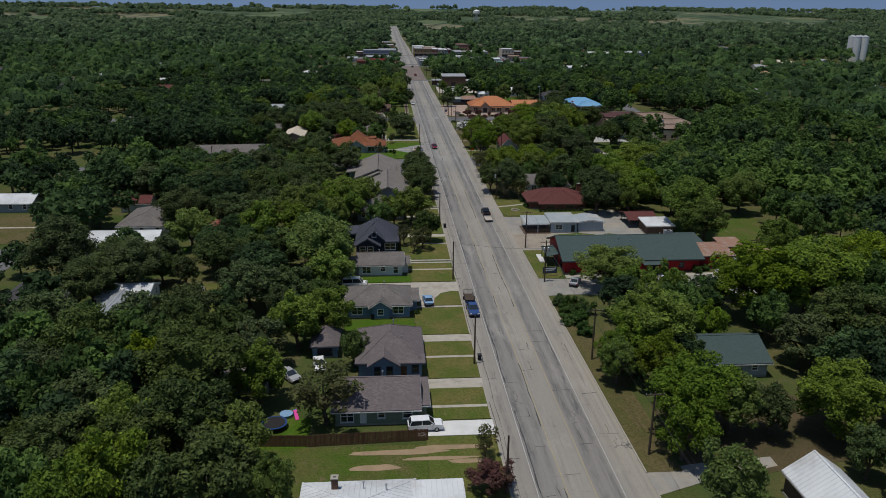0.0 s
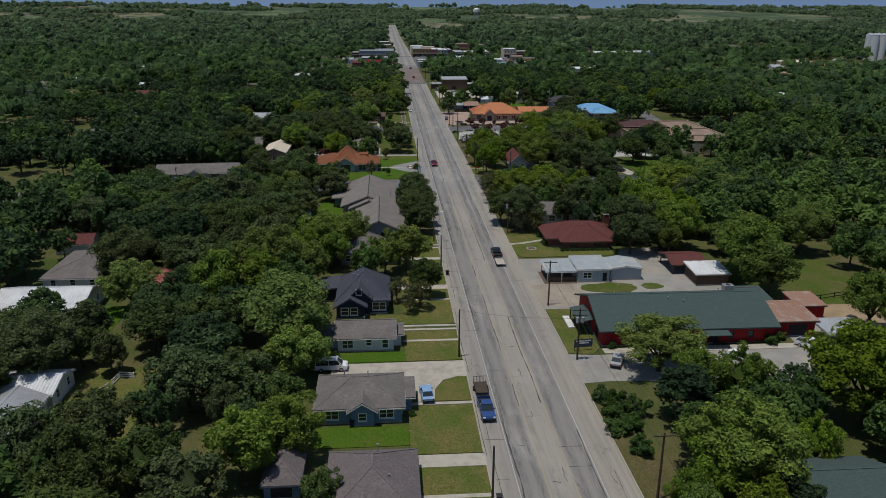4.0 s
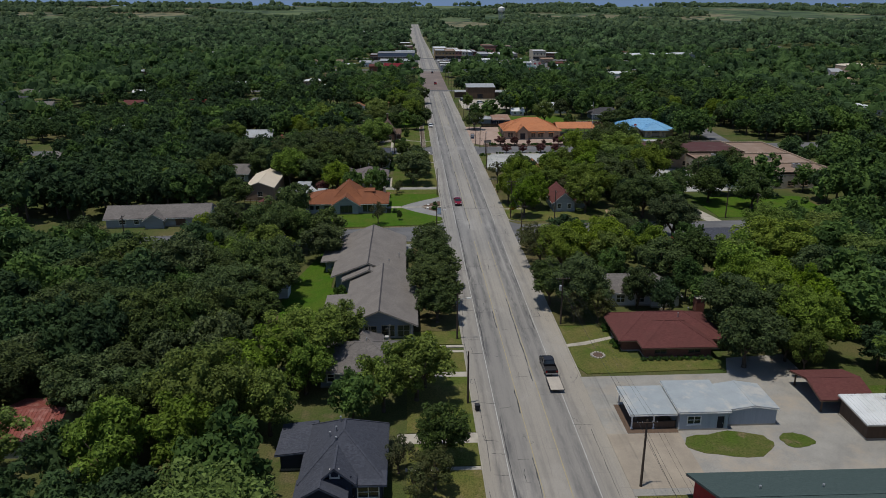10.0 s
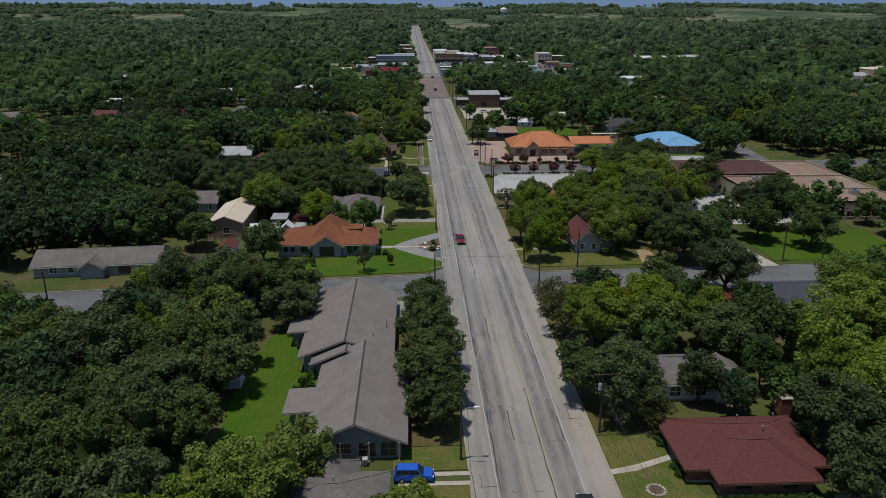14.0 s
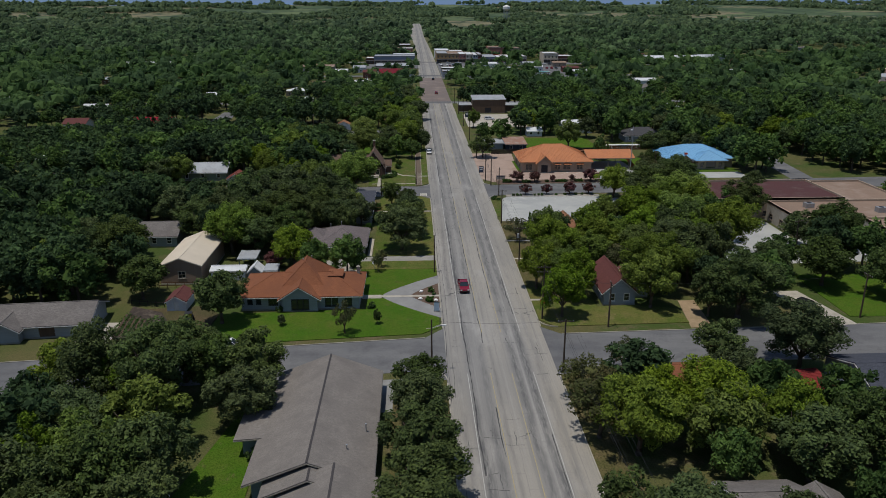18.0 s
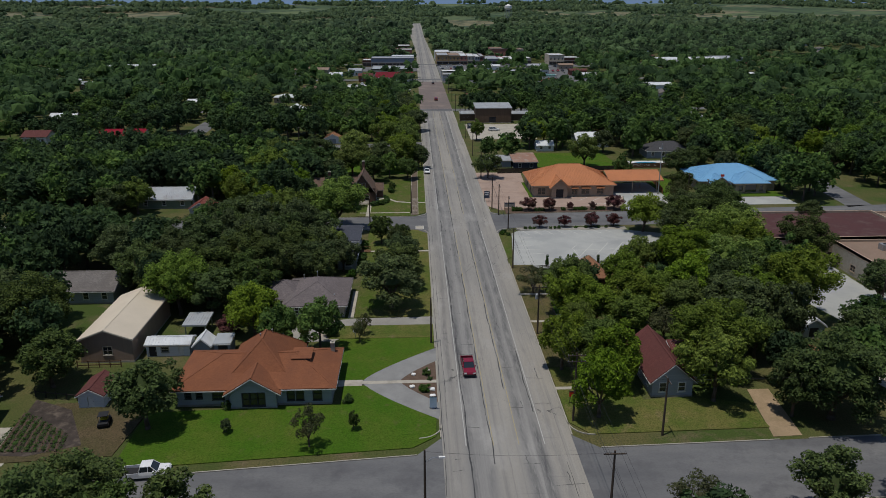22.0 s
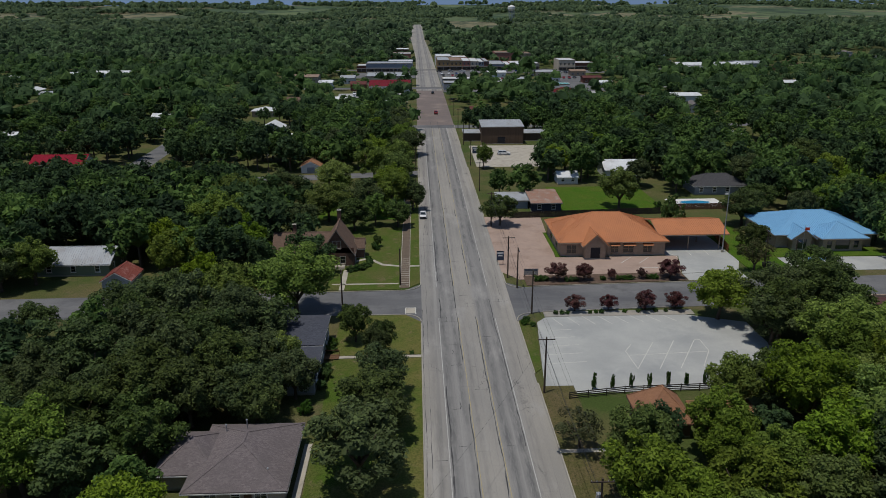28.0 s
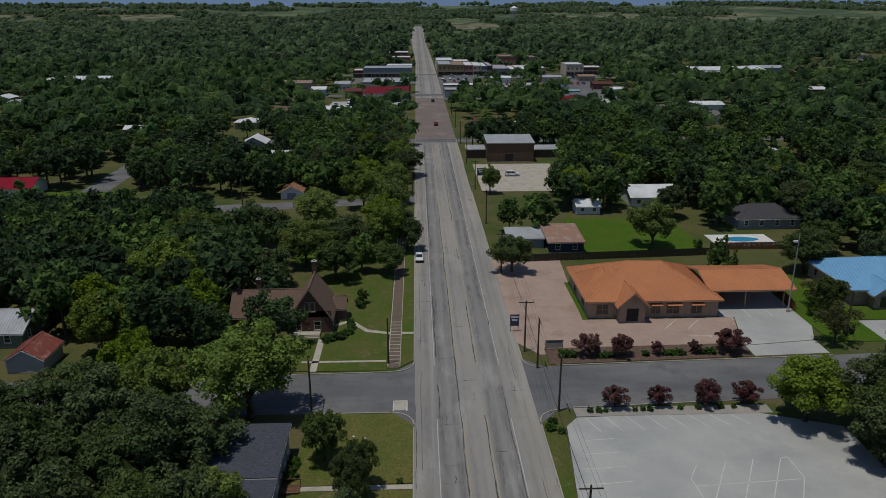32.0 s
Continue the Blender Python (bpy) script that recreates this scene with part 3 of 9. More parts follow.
for y0, y1 in ((60, 86.4), (90.4, 99.4), (102.6, 115.8), (118.8, 139.8), (145, 156.8), (159.6, 177), (179.5, 195), (197, 203.6), (206.6, 261), (281, 286.2), (290, 303), (308, 317.6), (321, 372), (391.5, 520), (530, 600)):
    kerb(-ROAD_W, y0, y1)
for y0, y1 in ((60, 72), (76.5, 136), (146, 165), (194.5, 261), (281, 349), (352, 372), (392, 398), (441, 505), (545, 600)):
    kerb(ROAD_W, y0, y1)
corner = Geo()
for cx, cy, a0 in ((-11.7, 284, 270), (-11.9, 372.8, 0), (-11.9, 391.4, 270), (11.9, 284, 180), (11.9, 391.8, 180), (-11.9, 262, 0), (11.9, 262.2, 90), (11.9, 372.6, 90)):
    for k in range(6):
        a, b = radians(a0 + 15 * k), radians(a0 + 15 * (k + 1))
        q = [(cx + r * math.cos(t), cy + r * math.sin(t)) for r, t in ((3.2, a), (3.2, b), (3.03, b), (3.03, a))]
        corner.slab(q[::-1], -0.1, 0.15)
setting("kerb_corner", corner, M_KERB, "rounded concrete kerb at the street corners", "kerb")


def street_kerb(x0, y0, x1, y1):
    d = Vector((x1 - x0, y1 - y0)).normalized()
    n = Vector((-d.y, d.x)) * 0.16
    setting("kerb", Geo().slab([(x0, y0), (x1, y1), (x1 + n.x, y1 + n.y), (x0 + n.x, y0 + n.y)], -0.1, 0.15), M_KERB, "low concrete kerb along the side street", "kerb")


street_kerb(-12, 277.2, -90, 270)
street_kerb(12, 277.8, 36, 278.6)
street_kerb(40, 278.8, 62, 279.4)
street_kerb(66, 279.6, 150, 282.6)
street_kerb(12, 265.4, 100, 268)
street_kerb(-12, 388.2, -70, 387)
street_kerb(-12, 376, -24, 376)
street_kerb(14, 389.2, 60, 391)
street_kerb(14, 376.2, 40, 377.4)

def blob(cx, cy, rx, ry, seed, n=22):
    """A ragged rounded outline, counter-clockwise."""
    return [(cx + rx * k * math.cos(a), cy + ry * k * math.sin(a)) for a, k in ((6.2832 * i / n, 1 + 0.3 * noise.noise(Vector((1.3 * math.cos(6.2832 * i / n), 1.3 * math.sin(6.2832 * i / n), seed))) + 0.12 * noise.noise(Vector((i * 1.7, seed, 0)))) for i in range(n))]


# lawns and verges
def lawn(x0, y0, x1, y1, material, label):
    strip("lawn", x0, y0, x1, y1, material, label, "lawn", 0.12)


DRY_L, GREEN_L = "dry brownish front lawn beside the road", "well-watered bright green lawn"
for y0, y1 in ((60, 86.2), (90.4, 99.4), (102.6, 115.8), (118.8, 131), (145.2, 156.9), (159.6, 171), (172, 177), (179.6, 203.6), (206.8, 212)):
    strip("lawn", -18.2, y0, -8.88, y1, M_DRY, DRY_L, "lawn", 0.12)
pad("lawn", [(-8.9, 132.2), (-8.9, 139.4), (-10.2, 139.6), (-12.6, 138.4), (-13.9, 135.6), (-14.2, 132.2)], M_DRY, "rounded patch of dry lawn beside a driveway", "lawn", 0.12)
strip("lawn", -45, 72.6, -18.3, 84.5, M_YARD, "patchy green side yard with bare earth", "lawn", 0.1)
for bx, by, bw, bh in ((-21.5, 82.8, 6.5, 0.55), (-14.6, 83.6, 5.2, 0.5), (-17, 81.2, 5.0, 0.4), (-25, 79.6, 3.2, 0.7), (-13, 80.4, 2.6, 0.5)):
    pad("dirt_track", blob(bx, by, bw, bh, bx), M_DIRT, "worn bare dirt track across the yard", "dirt", 0.128)
strip("lawn", -31, 145.2, -18.3, 148.8, M_LAWN, "green side yard of a small house", "lawn", 0.1)
strip("lawn", -31, 121, -18.3, 126, M_LAWN, "green strip of yard beside a house", "lawn", 0.1)
strip("lawn", -30, 161, -18.3, 164, M_DRY, "dry yard in front of a dark blue house", "lawn", 0.1)
strip("lawn", -17, 212.2, -8.88, 262, M_VERGE, "shaded verge under street trees", "lawn", 0.1)
pad("lawn", [(-41, 206.5), (-29.5, 207), (-29.5, 232), (-33.8, 234), (-33.8, 256), (-38, 256), (-43, 232)], M_LAWN, GREEN_L, "lawn", 0.12)
pad("lawn", [(-50, 275.6), (-12.5, 278.8), (-9.4, 281.3), (-9.2, 286.0), (-9.2, 295.4), (-23, 295.4), (-23, 290.2), (-50, 289)], M_LAWN, GREEN_L, "lawn", 0.12)
pad("lawn", [(-9, 297.3), (-9, 312), (-25, 312), (-25, 297.3)], M_LAWN, GREEN_L, "lawn", 0.12)
strip("lawn", -27, 312.1, -8.88, 317.4, M_DRY, "dry lawn strip beside a gravel drive", "lawn", 0.12)
pad("yard", [(-66, 277.5), (-51, 278.6), (-50, 289), (-54, 293), (-64, 292)], M_LITTER, "bare yard with leaf litter and scattered timber", "dirt", 0.11)
pad("garden_plot", [(-67.4, 293.4), (-61.0, 290.2), (-55.9, 281.2), (-62, 278.9), (-66, 279.2)][::-1], mat("garden_soil", (0.068, 0.054, 0.046), (0.04, 0.034, 0.03), 0.9, 0.95, 5, 0.6, (0.13, 0.105, 0.085), 0.5, 0.6, 0.06), "dug garden plot of dark bare soil", "garden", 0.125)
g = Geo()
for i in range(8):
    x = -66.0 + 1.05 * i
    g.add([(x - 0.22, 279.8, 0.1), (x, 279.8, 0.26), (x + 0.22, 279.8, 0.1), (x - 1.42, 289.6 - 0.7 * i, 0.1), (x - 1.2, 289.6 - 0.7 * i, 0.26), (x - 0.98, 289.6 - 0.7 * i, 0.1)], [(0, 1, 4, 3), (1, 2, 5, 4), (0, 2, 1), (3, 4, 5)])
setting("garden_ridges", g, M_MULCH, "low ridges of soil across a garden plot", "garden")
strip("lawn", -59, 309, -46, 313, M_LAWN, "green back lawn by small sheds", "lawn", 0.1)
strip("lawn", -23.2, 321, -15.4, 358.3, M_YARD, "green house lawn under a row of oaks", "lawn", 0.12)
strip("lawn", -15.38, 321, -8.88, 358.3, M_DRY, "dry lawn with a row of oaks", "lawn", 0.12)
pad("lawn", [(-23.5, 359.4), (-8.88, 359.6), (-8.88, 372.6), (-11.5, 375.6), (-23.5, 375.8)], M_DRY, "dry corner lawn with a small bed", "lawn", 0.12)
pad("lawn", [(-28, 388.9), (-13.2, 388.6), (-13.2, 432), (-28, 432)], M_YARD, "green lawn round a brick house", "lawn", 0.12)
pad("lawn", [(-11, 389.6), (-8.9, 392), (-8.88, 470), (-11, 470)], M_YARD, "narrow green verge beside the road", "lawn", 0.12)
strip("sidewalk", -12.9, 389.5, -11.1, 470, M_OLDWALK, "old brown brick sidewalk with pale joints", "sidewalk", 0.11)
g = Geo().box(-13.05, 390, 0, -12.9, 470, 0.14).box(-11.1, 390, 0, -11.0, 470, 0.14)
for i in range(13):
    g.box(-12.9, 391 + 1.35 * i, 0, -11.1, 391.18 + 1.35 * i, 0.125)
setting("sidewalk_edging", g, M_CONC, "pale concrete edging and cross bars of an old sidewalk", "kerb")
strip("walkway", -27, 391.6, -13.3, 392.2, M_CONC, "narrow pale concrete walkway across the lawn", "walkway", 0.135)
strip("walkway", -25.3, 388.6, -24.2, 400.5, M_CONC, "straight concrete walk to a brick house", "walkway", 0.135)
pad("walkway", [(-23, 406.8), (-20.3, 408.6), (-17, 404.2), (-13, 402.9), (-13, 402), (-17.3, 403.2), (-20.5, 407.4), (-23, 405.6)], M_CONC, "curving concrete garden path", "walkway", 0.135)
strip("walkway", -11, 402.1, -8.9, 402.9, M_CONC, "short concrete walk to the kerb", "walkway", 0.135)

# drives and walks on the west side
strip("driveway", -19.5, 86.5, -8.7, 90.2, M_CONCW, "bright new concrete driveway", "driveway", 0.06)
for y0, y1 in ((99.5, 102.5), (116, 118.7)):
    strip("driveway", -18.4, y0, -8.7, y1, M_CONC, "pale concrete driveway beside a lawn", "driveway", 0.06)
for y in (94, 110, 131.5, 152.8, 171.4):
    strip("walkway", -18.4, y - 0.35, -8.9, y + 0.35, M_CONC, "narrow concrete front walk", "walkway", 0.135)
pad("driveway", [(-30, 140.6), (-17, 138.2), (-16.8, 132.2), (-14.3, 132.2), (-14, 135.8), (-12.6, 138.6), (-10, 139.7), (-8.7, 139.6), (-8.7, 145), (-30, 144.8)], M_CONC, "wide pale concrete driveway with a curved branch", "driveway", 0.06)
for y in (157.4, 159.0):
    strip("driveway", -19, y - 0.35, -8.7, y + 0.35, M_CONC, "concrete wheel strip of a driveway", "driveway", 0.13)
strip("driveway", -19.5, 177.1, -8.7, 179.5, M_CONC, "concrete driveway beside a dark blue house", "driveway", 0.06)
strip("walkway", -18, 195.2, -8.7, 196.8, M_CONC, "concrete front walk through dry grass", "walkway", 0.13)
for y in (204.1, 206.0):
    strip("driveway", -17.5, y - 0.4, -8.7, y + 0.4, M_CONC, "concrete wheel strip of a driveway", "driveway", 0.13)
strip("driveway", -19.2, 253, -15.5, 262.5, M_DRIVE, "small concrete yard behind a long building", "driveway", 0.06)
def leaf_shape(x0, y0, depth, half, n=20, bulge=1.3):
    """An outline that swells west from the kerb to a point."""
    ys = [half - 2 * half * k / n for k in range(n + 1)]
    return [(x0 - depth * (1 - abs(v / half) ** bulge), y0 + v) for v in ys]


pad("driveway", leaf_shape(-8.7, 296.6, 11.6, 11.2), M_DRIVE, "curved grey forecourt drive round a planted island", "driveway", 0.128)
strip("driveway", -24, 295.45, -20.2, 297.25, M_CONC, "short pale walk from the drive to a house", "driveway", 0.126)
pad("flower_bed", leaf_shape(-8.9, 296.6, 5.6, 6.4), M_MULCH, "mulched island bed with bushes and pale stones", "flower bed", 0.136)
strip("walkway", -24.6, 295.9, -8.9, 296.8, M_CONC, "concrete walk from the house across the forecourt", "walkway", 0.145)
pad("driveway", [(-37, 311.4), (-26, 311.2), (-21, 316.8), (-8.7, 317.6), (-8.7, 321), (-24, 320.6), (-37, 317.6)], M_GRAVEL, "pale gravel driveway", "driveway", 0.06)
strip("walkway", -24.4, 321, -23.4, 334, M_CONC, "concrete walk beside a grey-roofed house", "walkway", 0.13)
strip("walkway", -22.5, 358.4, -8.9, 359.3, M_CONC, "concrete front walk to a dark-roofed house", "walkway", 0.135)

# east side
pad("driveway", [(8.7, 72), (16, 74.6), (26, 77), (26, 79), (15, 78), (8.7, 76.5)], M_GRAVEL, "gravel driveway leading to a shed", "driveway", 0.06)
strip("lawn", 8.88, 76.6, 13.5, 134, M_VERGE, "dry grass verge under power lines", "lawn", 0.1)
pad("yard", [(14, 77), (24, 75.6), (38, 78), (42, 88), (36, 96), (24, 97.4), (15, 93)], M_LITTER, "bare brown yard with leaf litter under trees", "dirt", 0.03)
pad("parking_lot_small", [(8.7, 136), (13.5, 136.5), (28, 135.5), (52, 134.4), (58, 145.5), (58, 160), (50, 160), (49, 147), (36, 147.2), (14, 145.4), (8.7, 146)], M_GRAVEL, "pale worn gravel parking lot", "parking lot", 0.05)
pad("lawn", [(9, 146.2), (13, 145.6), (14.6, 147.8), (14.4, 165), (9, 165)], M_DRY, "dry grass strip beside a red building", "lawn", 0.12)
strip("sidewalk", 15, 145.8, 49.5, 147.6, M_CONC, "concrete walk along the red building", "sidewalk", 0.13)
pad("gravel_yard", [(8.7, 165.2), (50, 165.2), (50, 174), (44, 192), (44, 201), (34, 200), (32, 194.8), (8.7, 194.5)], M_GRAVEL, "broad pale gravel yard between buildings", "gravel yard", 0.05)
strip("forecourt", 8.7, 166.5, 18.6, 178.3, M_TANPAD, "tan concrete forecourt before a carport", "forecourt", 0.062)
pad("lawn", blob(24.4, 175.6, 6.2, 2.9, 3), M_YARD, "small grass patch before a workshop", "lawn", 0.1)
pad("lawn", blob(33.6, 176.0, 2.4, 1.7, 8), M_YARD, "small island of grass in gravel", "lawn", 0.1)
pad("lawn", [(8.9, 198), (10, 195.4), (32, 196.2), (32, 199.8), (18.6, 200.5), (17.6, 213.5), (9, 213.6)], M_DRY, "sunlit lawn in front of a brick house", "lawn", 0.12)
pad("walkway", [(8.9, 205), (12, 205.6), (17.6, 208), (17.6, 209), (12, 206.8), (8.9, 206)], M_CONC, "curving concrete walk to a brick house", "walkway", 0.135)
strip("lawn", 8.88, 213.8, 14, 263, M_VERGE, "dry shaded verge under trees", "lawn", 0.1)
pad("lawn", [(9, 284), (11.4, 281), (36, 281.6), (36, 288), (28, 290), (21, 289.6), (21, 300), (9, 300)], M_DRY, "dry corner lawn under trees", "lawn", 0.12)
strip("lawn", 8.88, 300.2, 14, 348, M_VERGE, "dry grass verge beside the road", "lawn", 0.12)
strip("lawn", 14.1, 318.6, 21, 327, M_LAWN, "patch of bright green lawn", "lawn", 0.1)
for y in (293.4, 317.8, 331):
    strip("walkway", 8.9, y - 0.4, 15, y + 0.4, M_CONC, "short concrete walk across the verge", "walkway", 0.135)
pad("driveway", [(35.5, 279.4), (39.5, 279.6), (40.6, 292), (37.4, 292)], M_DIRT, "reddish dirt driveway under trees", "driveway", 0.06)
pad("driveway", [(62, 279.4), (66, 279.6), (63, 296), (57, 296)], M_CONC, "concrete driveway with a parked car", "driveway", 0.06)
strip("lawn", 66.5, 283, 100, 305, M_LAWN, "open grass beside the low school building", "lawn", 0.1)
pad("school_yard", [(66, 312), (94, 313), (95, 329), (79, 330), (79, 346), (70, 346), (62, 330)], M_LOT, "pale concrete yard beside the school", "yard", 0.06)
strip("lawn", 50, 164, 78, 190, M_YARD, "green meadow behind a fence", "lawn", 0.08)
strip("dirt_track", 58, 150, 90, 164, M_DIRT, "dirt track beyond the gravel lot", "dirt", 0.05)
strip("back_yard", -68.5, 124, -56, 146, M_DRY, "open dry back yard", "lawn", 0.08)
strip("back_yard", -138, 176, -106, 203.5, M_VERGE, "olive-brown open lawn beside a street", "lawn", 0.06)
strip("walkway", -138, 189.6, -106, 190.6, M_CONC, "thin concrete walk across an open lawn", "walkway", 0.075)
strip("back_yard", -46, 83, -34, 92, M_LAWN, "small back yard with toys", "lawn", 0.08)
strip("back_yard", -76, 160, -70, 172, M_LAWN, "green yard beside a white-roofed house", "lawn", 0.08)
strip("driveway", -72, 277, -64, 286, M_CONC, "pale concrete driveway", "driveway", 0.06)

# big parking lot and bank forecourt
pad("parking_lot", [(9.4, 345.6), (40, 346.4), (50, 350), (50, 370), (38, 374.6), (14, 373.6), (12.2, 371.5), (10.2, 353.5)], M_LOT, "large pale concrete parking lot", "parking lot", 0.06)
pad("lawn", [(8.9, 352.2), (10, 353.6), (11.9, 371.6), (10.6, 373.6), (8.9, 371.5)], M_YARD, "narrow grass island beside the parking lot", "lawn", 0.13)
strip("gravel_bed", 14, 373.8, 42, 376.1, M_GRAVEL, "gravel bed with a row of shrubs", "flower bed", 0.1)
marks = Geo()


def mark(x0, y0, x1, y1, w=0.06):
    d = Vector((x1 - x0, y1 - y0)).normalized()
    n = Vector((-d.y, d.x)) * w
    marks.slab([(x0 - n.x, y0 - n.y), (x1 - n.x, y1 - n.y), (x1 + n.x, y1 + n.y), (x0 + n.x, y0 + n.y)], 0.05, 0.066)


for i in range(8):
    mark(15.2 + 2.85 * i, 373.4 + 0.18 * i, 16.6 + 3.0 * i, 369.7 + 0.2 * i)
for i in range(5):
    mark(14.0 - 0.75 * i, 367.9 - 3.15 * i, 17.8, 368.2 - 3.1 * i)
bay = [(26.7, 361.9), (25.0, 359.2), (25.3, 353.0), (30.6, 362.5)]
for a, b in list(zip(bay, bay[1:])) + [((34.3, 362.9), (28.8, 352.9)), ((25.2, 357.7), (38.4, 358.6)), ((32.2, 353.0), (37.9, 363.0)), ((37.9, 363.0), (38.9, 363.2)), ((38.9, 363.2), (38.9, 358.9)), ((38.9, 358.9), (36.0, 353.4))]:
    mark(*a, *b, 0.06)
setting("parking_marks", marks, M_LOTLINE, "white parking bay lines on the concrete", "road marking")

pad("bank_forecourt", [(8.7, 398), (12, 393.2), (47, 395.4), (50, 407), (22, 407), (24, 441), (8.7, 441)], M_PAVER, "reddish brick-paved forecourt", "forecourt", 0.06)
pad("bank_drive", [(47.2, 395.4), (60, 397), (64, 406), (62, 424), (47.5, 424), (47.5, 407.2), (50.2, 407)], M_LOT, "pale concrete drive-through lane", "driveway", 0.06)
pad("flower_bed", [(13, 389.7), (47, 391.3), (47, 396.2), (13, 395.4)], M_MULCH, "long mulched bed with clipped shrubs", "flower bed", 0.1)
pad("bank_apron", [(47.2, 391.4), (60, 392), (60, 396.8), (47.2, 395.2)], M_LOT, "pale concrete apron of a drive", "driveway", 0.055)
strip("flower_bed", 22.2, 407.2, 24.6, 426, M_LAWN, "narrow green strip along the bank wall", "lawn", 0.1)
strip("lawn", 62.5, 396, 72, 430, M_LAWN, "bright green lawn between two office buildings", "lawn", 0.1)
strip("lawn", 72.2, 405, 98, 411, M_LAWN, "green lawn before the blue-roofed building", "lawn", 0.1)
strip("parking_lot_blue", 71.5, 396, 97.5, 404.6, M_LOT, "small concrete parking lot", "parking lot", 0.06)
marks = Geo()
for a, b in (((53.2, 411.8), (53.3, 406.9)), ((57.5, 412.3), (57.4, 407.1)), ((48.4, 409.4), (49.8, 405.9)), ((39.1, 406.3), (35.9, 402.6)), ((43.1, 406.1), (40.0, 402.4)), ((39.1, 399.4), (43.2, 399.2)), ((42.4, 399.7), (43.2, 399.2)), ((42.4, 398.8), (43.2, 399.2))):
    mark(*a, *b, 0.07)
setting("bank_marks", marks, M_LOTLINE, "white lane lines and an arrow on the paving", "road marking")
bays = Geo()
for x in (74, 77, 81, 84, 87):
    bays.box(x, 400, 0.05, x + 0.12, 404.4, 0.066)
setting("parking_marks_blue", bays, M_LINEW, "white bay lines", "road marking")
M_BLUEPAINT = plain("blue_paint", (0.1, 0.28, 0.62))
setting("blue_bay", Geo().box(77.4, 402.6, 0.05, 79.8, 404.3, 0.066).box(81.4, 402.6, 0.05, 83.8, 404.3, 0.066), M_BLUEPAINT, "blue painted accessible parking bays", "road marking")
strip("lawn", 31, 443.5, 60, 474, M_LAWN, "bright green back lawn behind the bank", "lawn", 0.1)
strip("pool_deck", 63.5, 448.5, 78.5, 457.5, M_CONCW, "white concrete deck round a pool", "deck", 0.1)
strip("gravel_lot", 12, 505, 40, 546, M_CONC, "pale concrete lot by a metal building", "parking lot", 0.05)
strip("lawn", -36, 440, -9, 470, M_LAWN, "shaded green yard under trees", "lawn", 0.08)
strip("lawn", -135, 495, -95, 510, M_LAWN, "green yard by a red-roofed house", "lawn", 0.08)
strip("lawn", 136, 468, 160, 506, M_LAWN, "wide green meadow among trees", "lawn", 0.06)
strip("lawn", -60, 455, -45, 470, M_LAWN, "small green clearing", "lawn", 0.06)
strip("town_yard", -60, 832, -9, 880, M_STREET, "paved ground in the town centre", "pavement", 0.02)
strip("town_yard", 9, 735, 36, 896, M_STREET, "paved ground in the town centre", "pavement", 0.02)
strip("town_yard", 36.1, 868, 150, 896, M_STREET, "paved ground in the town centre", "pavement", 0.02)
strip("car_lot", -58, 690, -14, 731, M_LOT, "car lot beside the main road", "parking lot", 0.03)
strip("town_yard", 84, 735.5, 126, 867.5, M_STREET, "paved side street and lots in the town centre", "pavement", 0.025)
strip("town_yard", 40, 800, 70, 830, M_LOT, "pale paved lot between trees in the town centre", "parking lot", 0.025)
strip("car_lot", 84, 690, 108, 735, M_LOT, "small lot in the town centre", "parking lot", 0.03)

# ---- houses ----
def roof_planes(b, over):
    """The sloping planes of a block's roof, as counter-clockwise polygons."""
    x0, y0, x1, y1, eave, rise, kind, axis = b
    w, d = x1 - x0, y1 - y0
    if kind == "flat":
        z = eave + rise
        return [[(x0, y0, z), (x1, y0, z), (x1, y1, z), (x0, y1, z)]]
    if kind == "shed":
        lo, hi = eave, eave + rise
        if axis == "x":  # rises towards +x
            return [[(x0 - over, y0 - over, lo), (x1 + over, y0 - over, hi), (x1 + over, y1 + over, hi), (x0 - over, y1 + over, lo)]]
        return [[(x0 - over, y0 - over, lo), (x1 + over, y0 - over, lo), (x1 + over, y1 + over, hi), (x0 - over, y1 + over, hi)]]
    half = (w if axis == "y" else d) / 2
    drop = over * rise / half
    X0, Y0, X1, Y1, lo, hi = x0 - over, y0 - over, x1 + over, y1 + over, eave - drop, eave + rise
    a, c, e, f = (X0, Y0, lo), (X1, Y0, lo), (X1, Y1, lo), (X0, Y1, lo)
    if axis == "y":
        m = (x0 + x1) / 2
        ins = min(half + over, (Y1 - Y0) / 2 - 0.01) if kind == "hip" else 0
        p, q = (m, Y0 + ins, hi), (m, Y1 - ins, hi)
        out = [[c, e, q, p], [f, a, p, q]]
        if kind == "hip":
            out += [[a, c, p], [e, f, q]]
    else:
        m = (y0 + y1) / 2
        ins = min(half + over, (X1 - X0) / 2 - 0.01) if kind == "hip" else 0
        p, q = (X0 + ins, m, hi), (X1 - ins, m, hi)
        out = [[a, c, q, p], [e, f, p, q]]
        if kind == "hip":
            out += [[f, a, p], [c, e, q]]
    return out


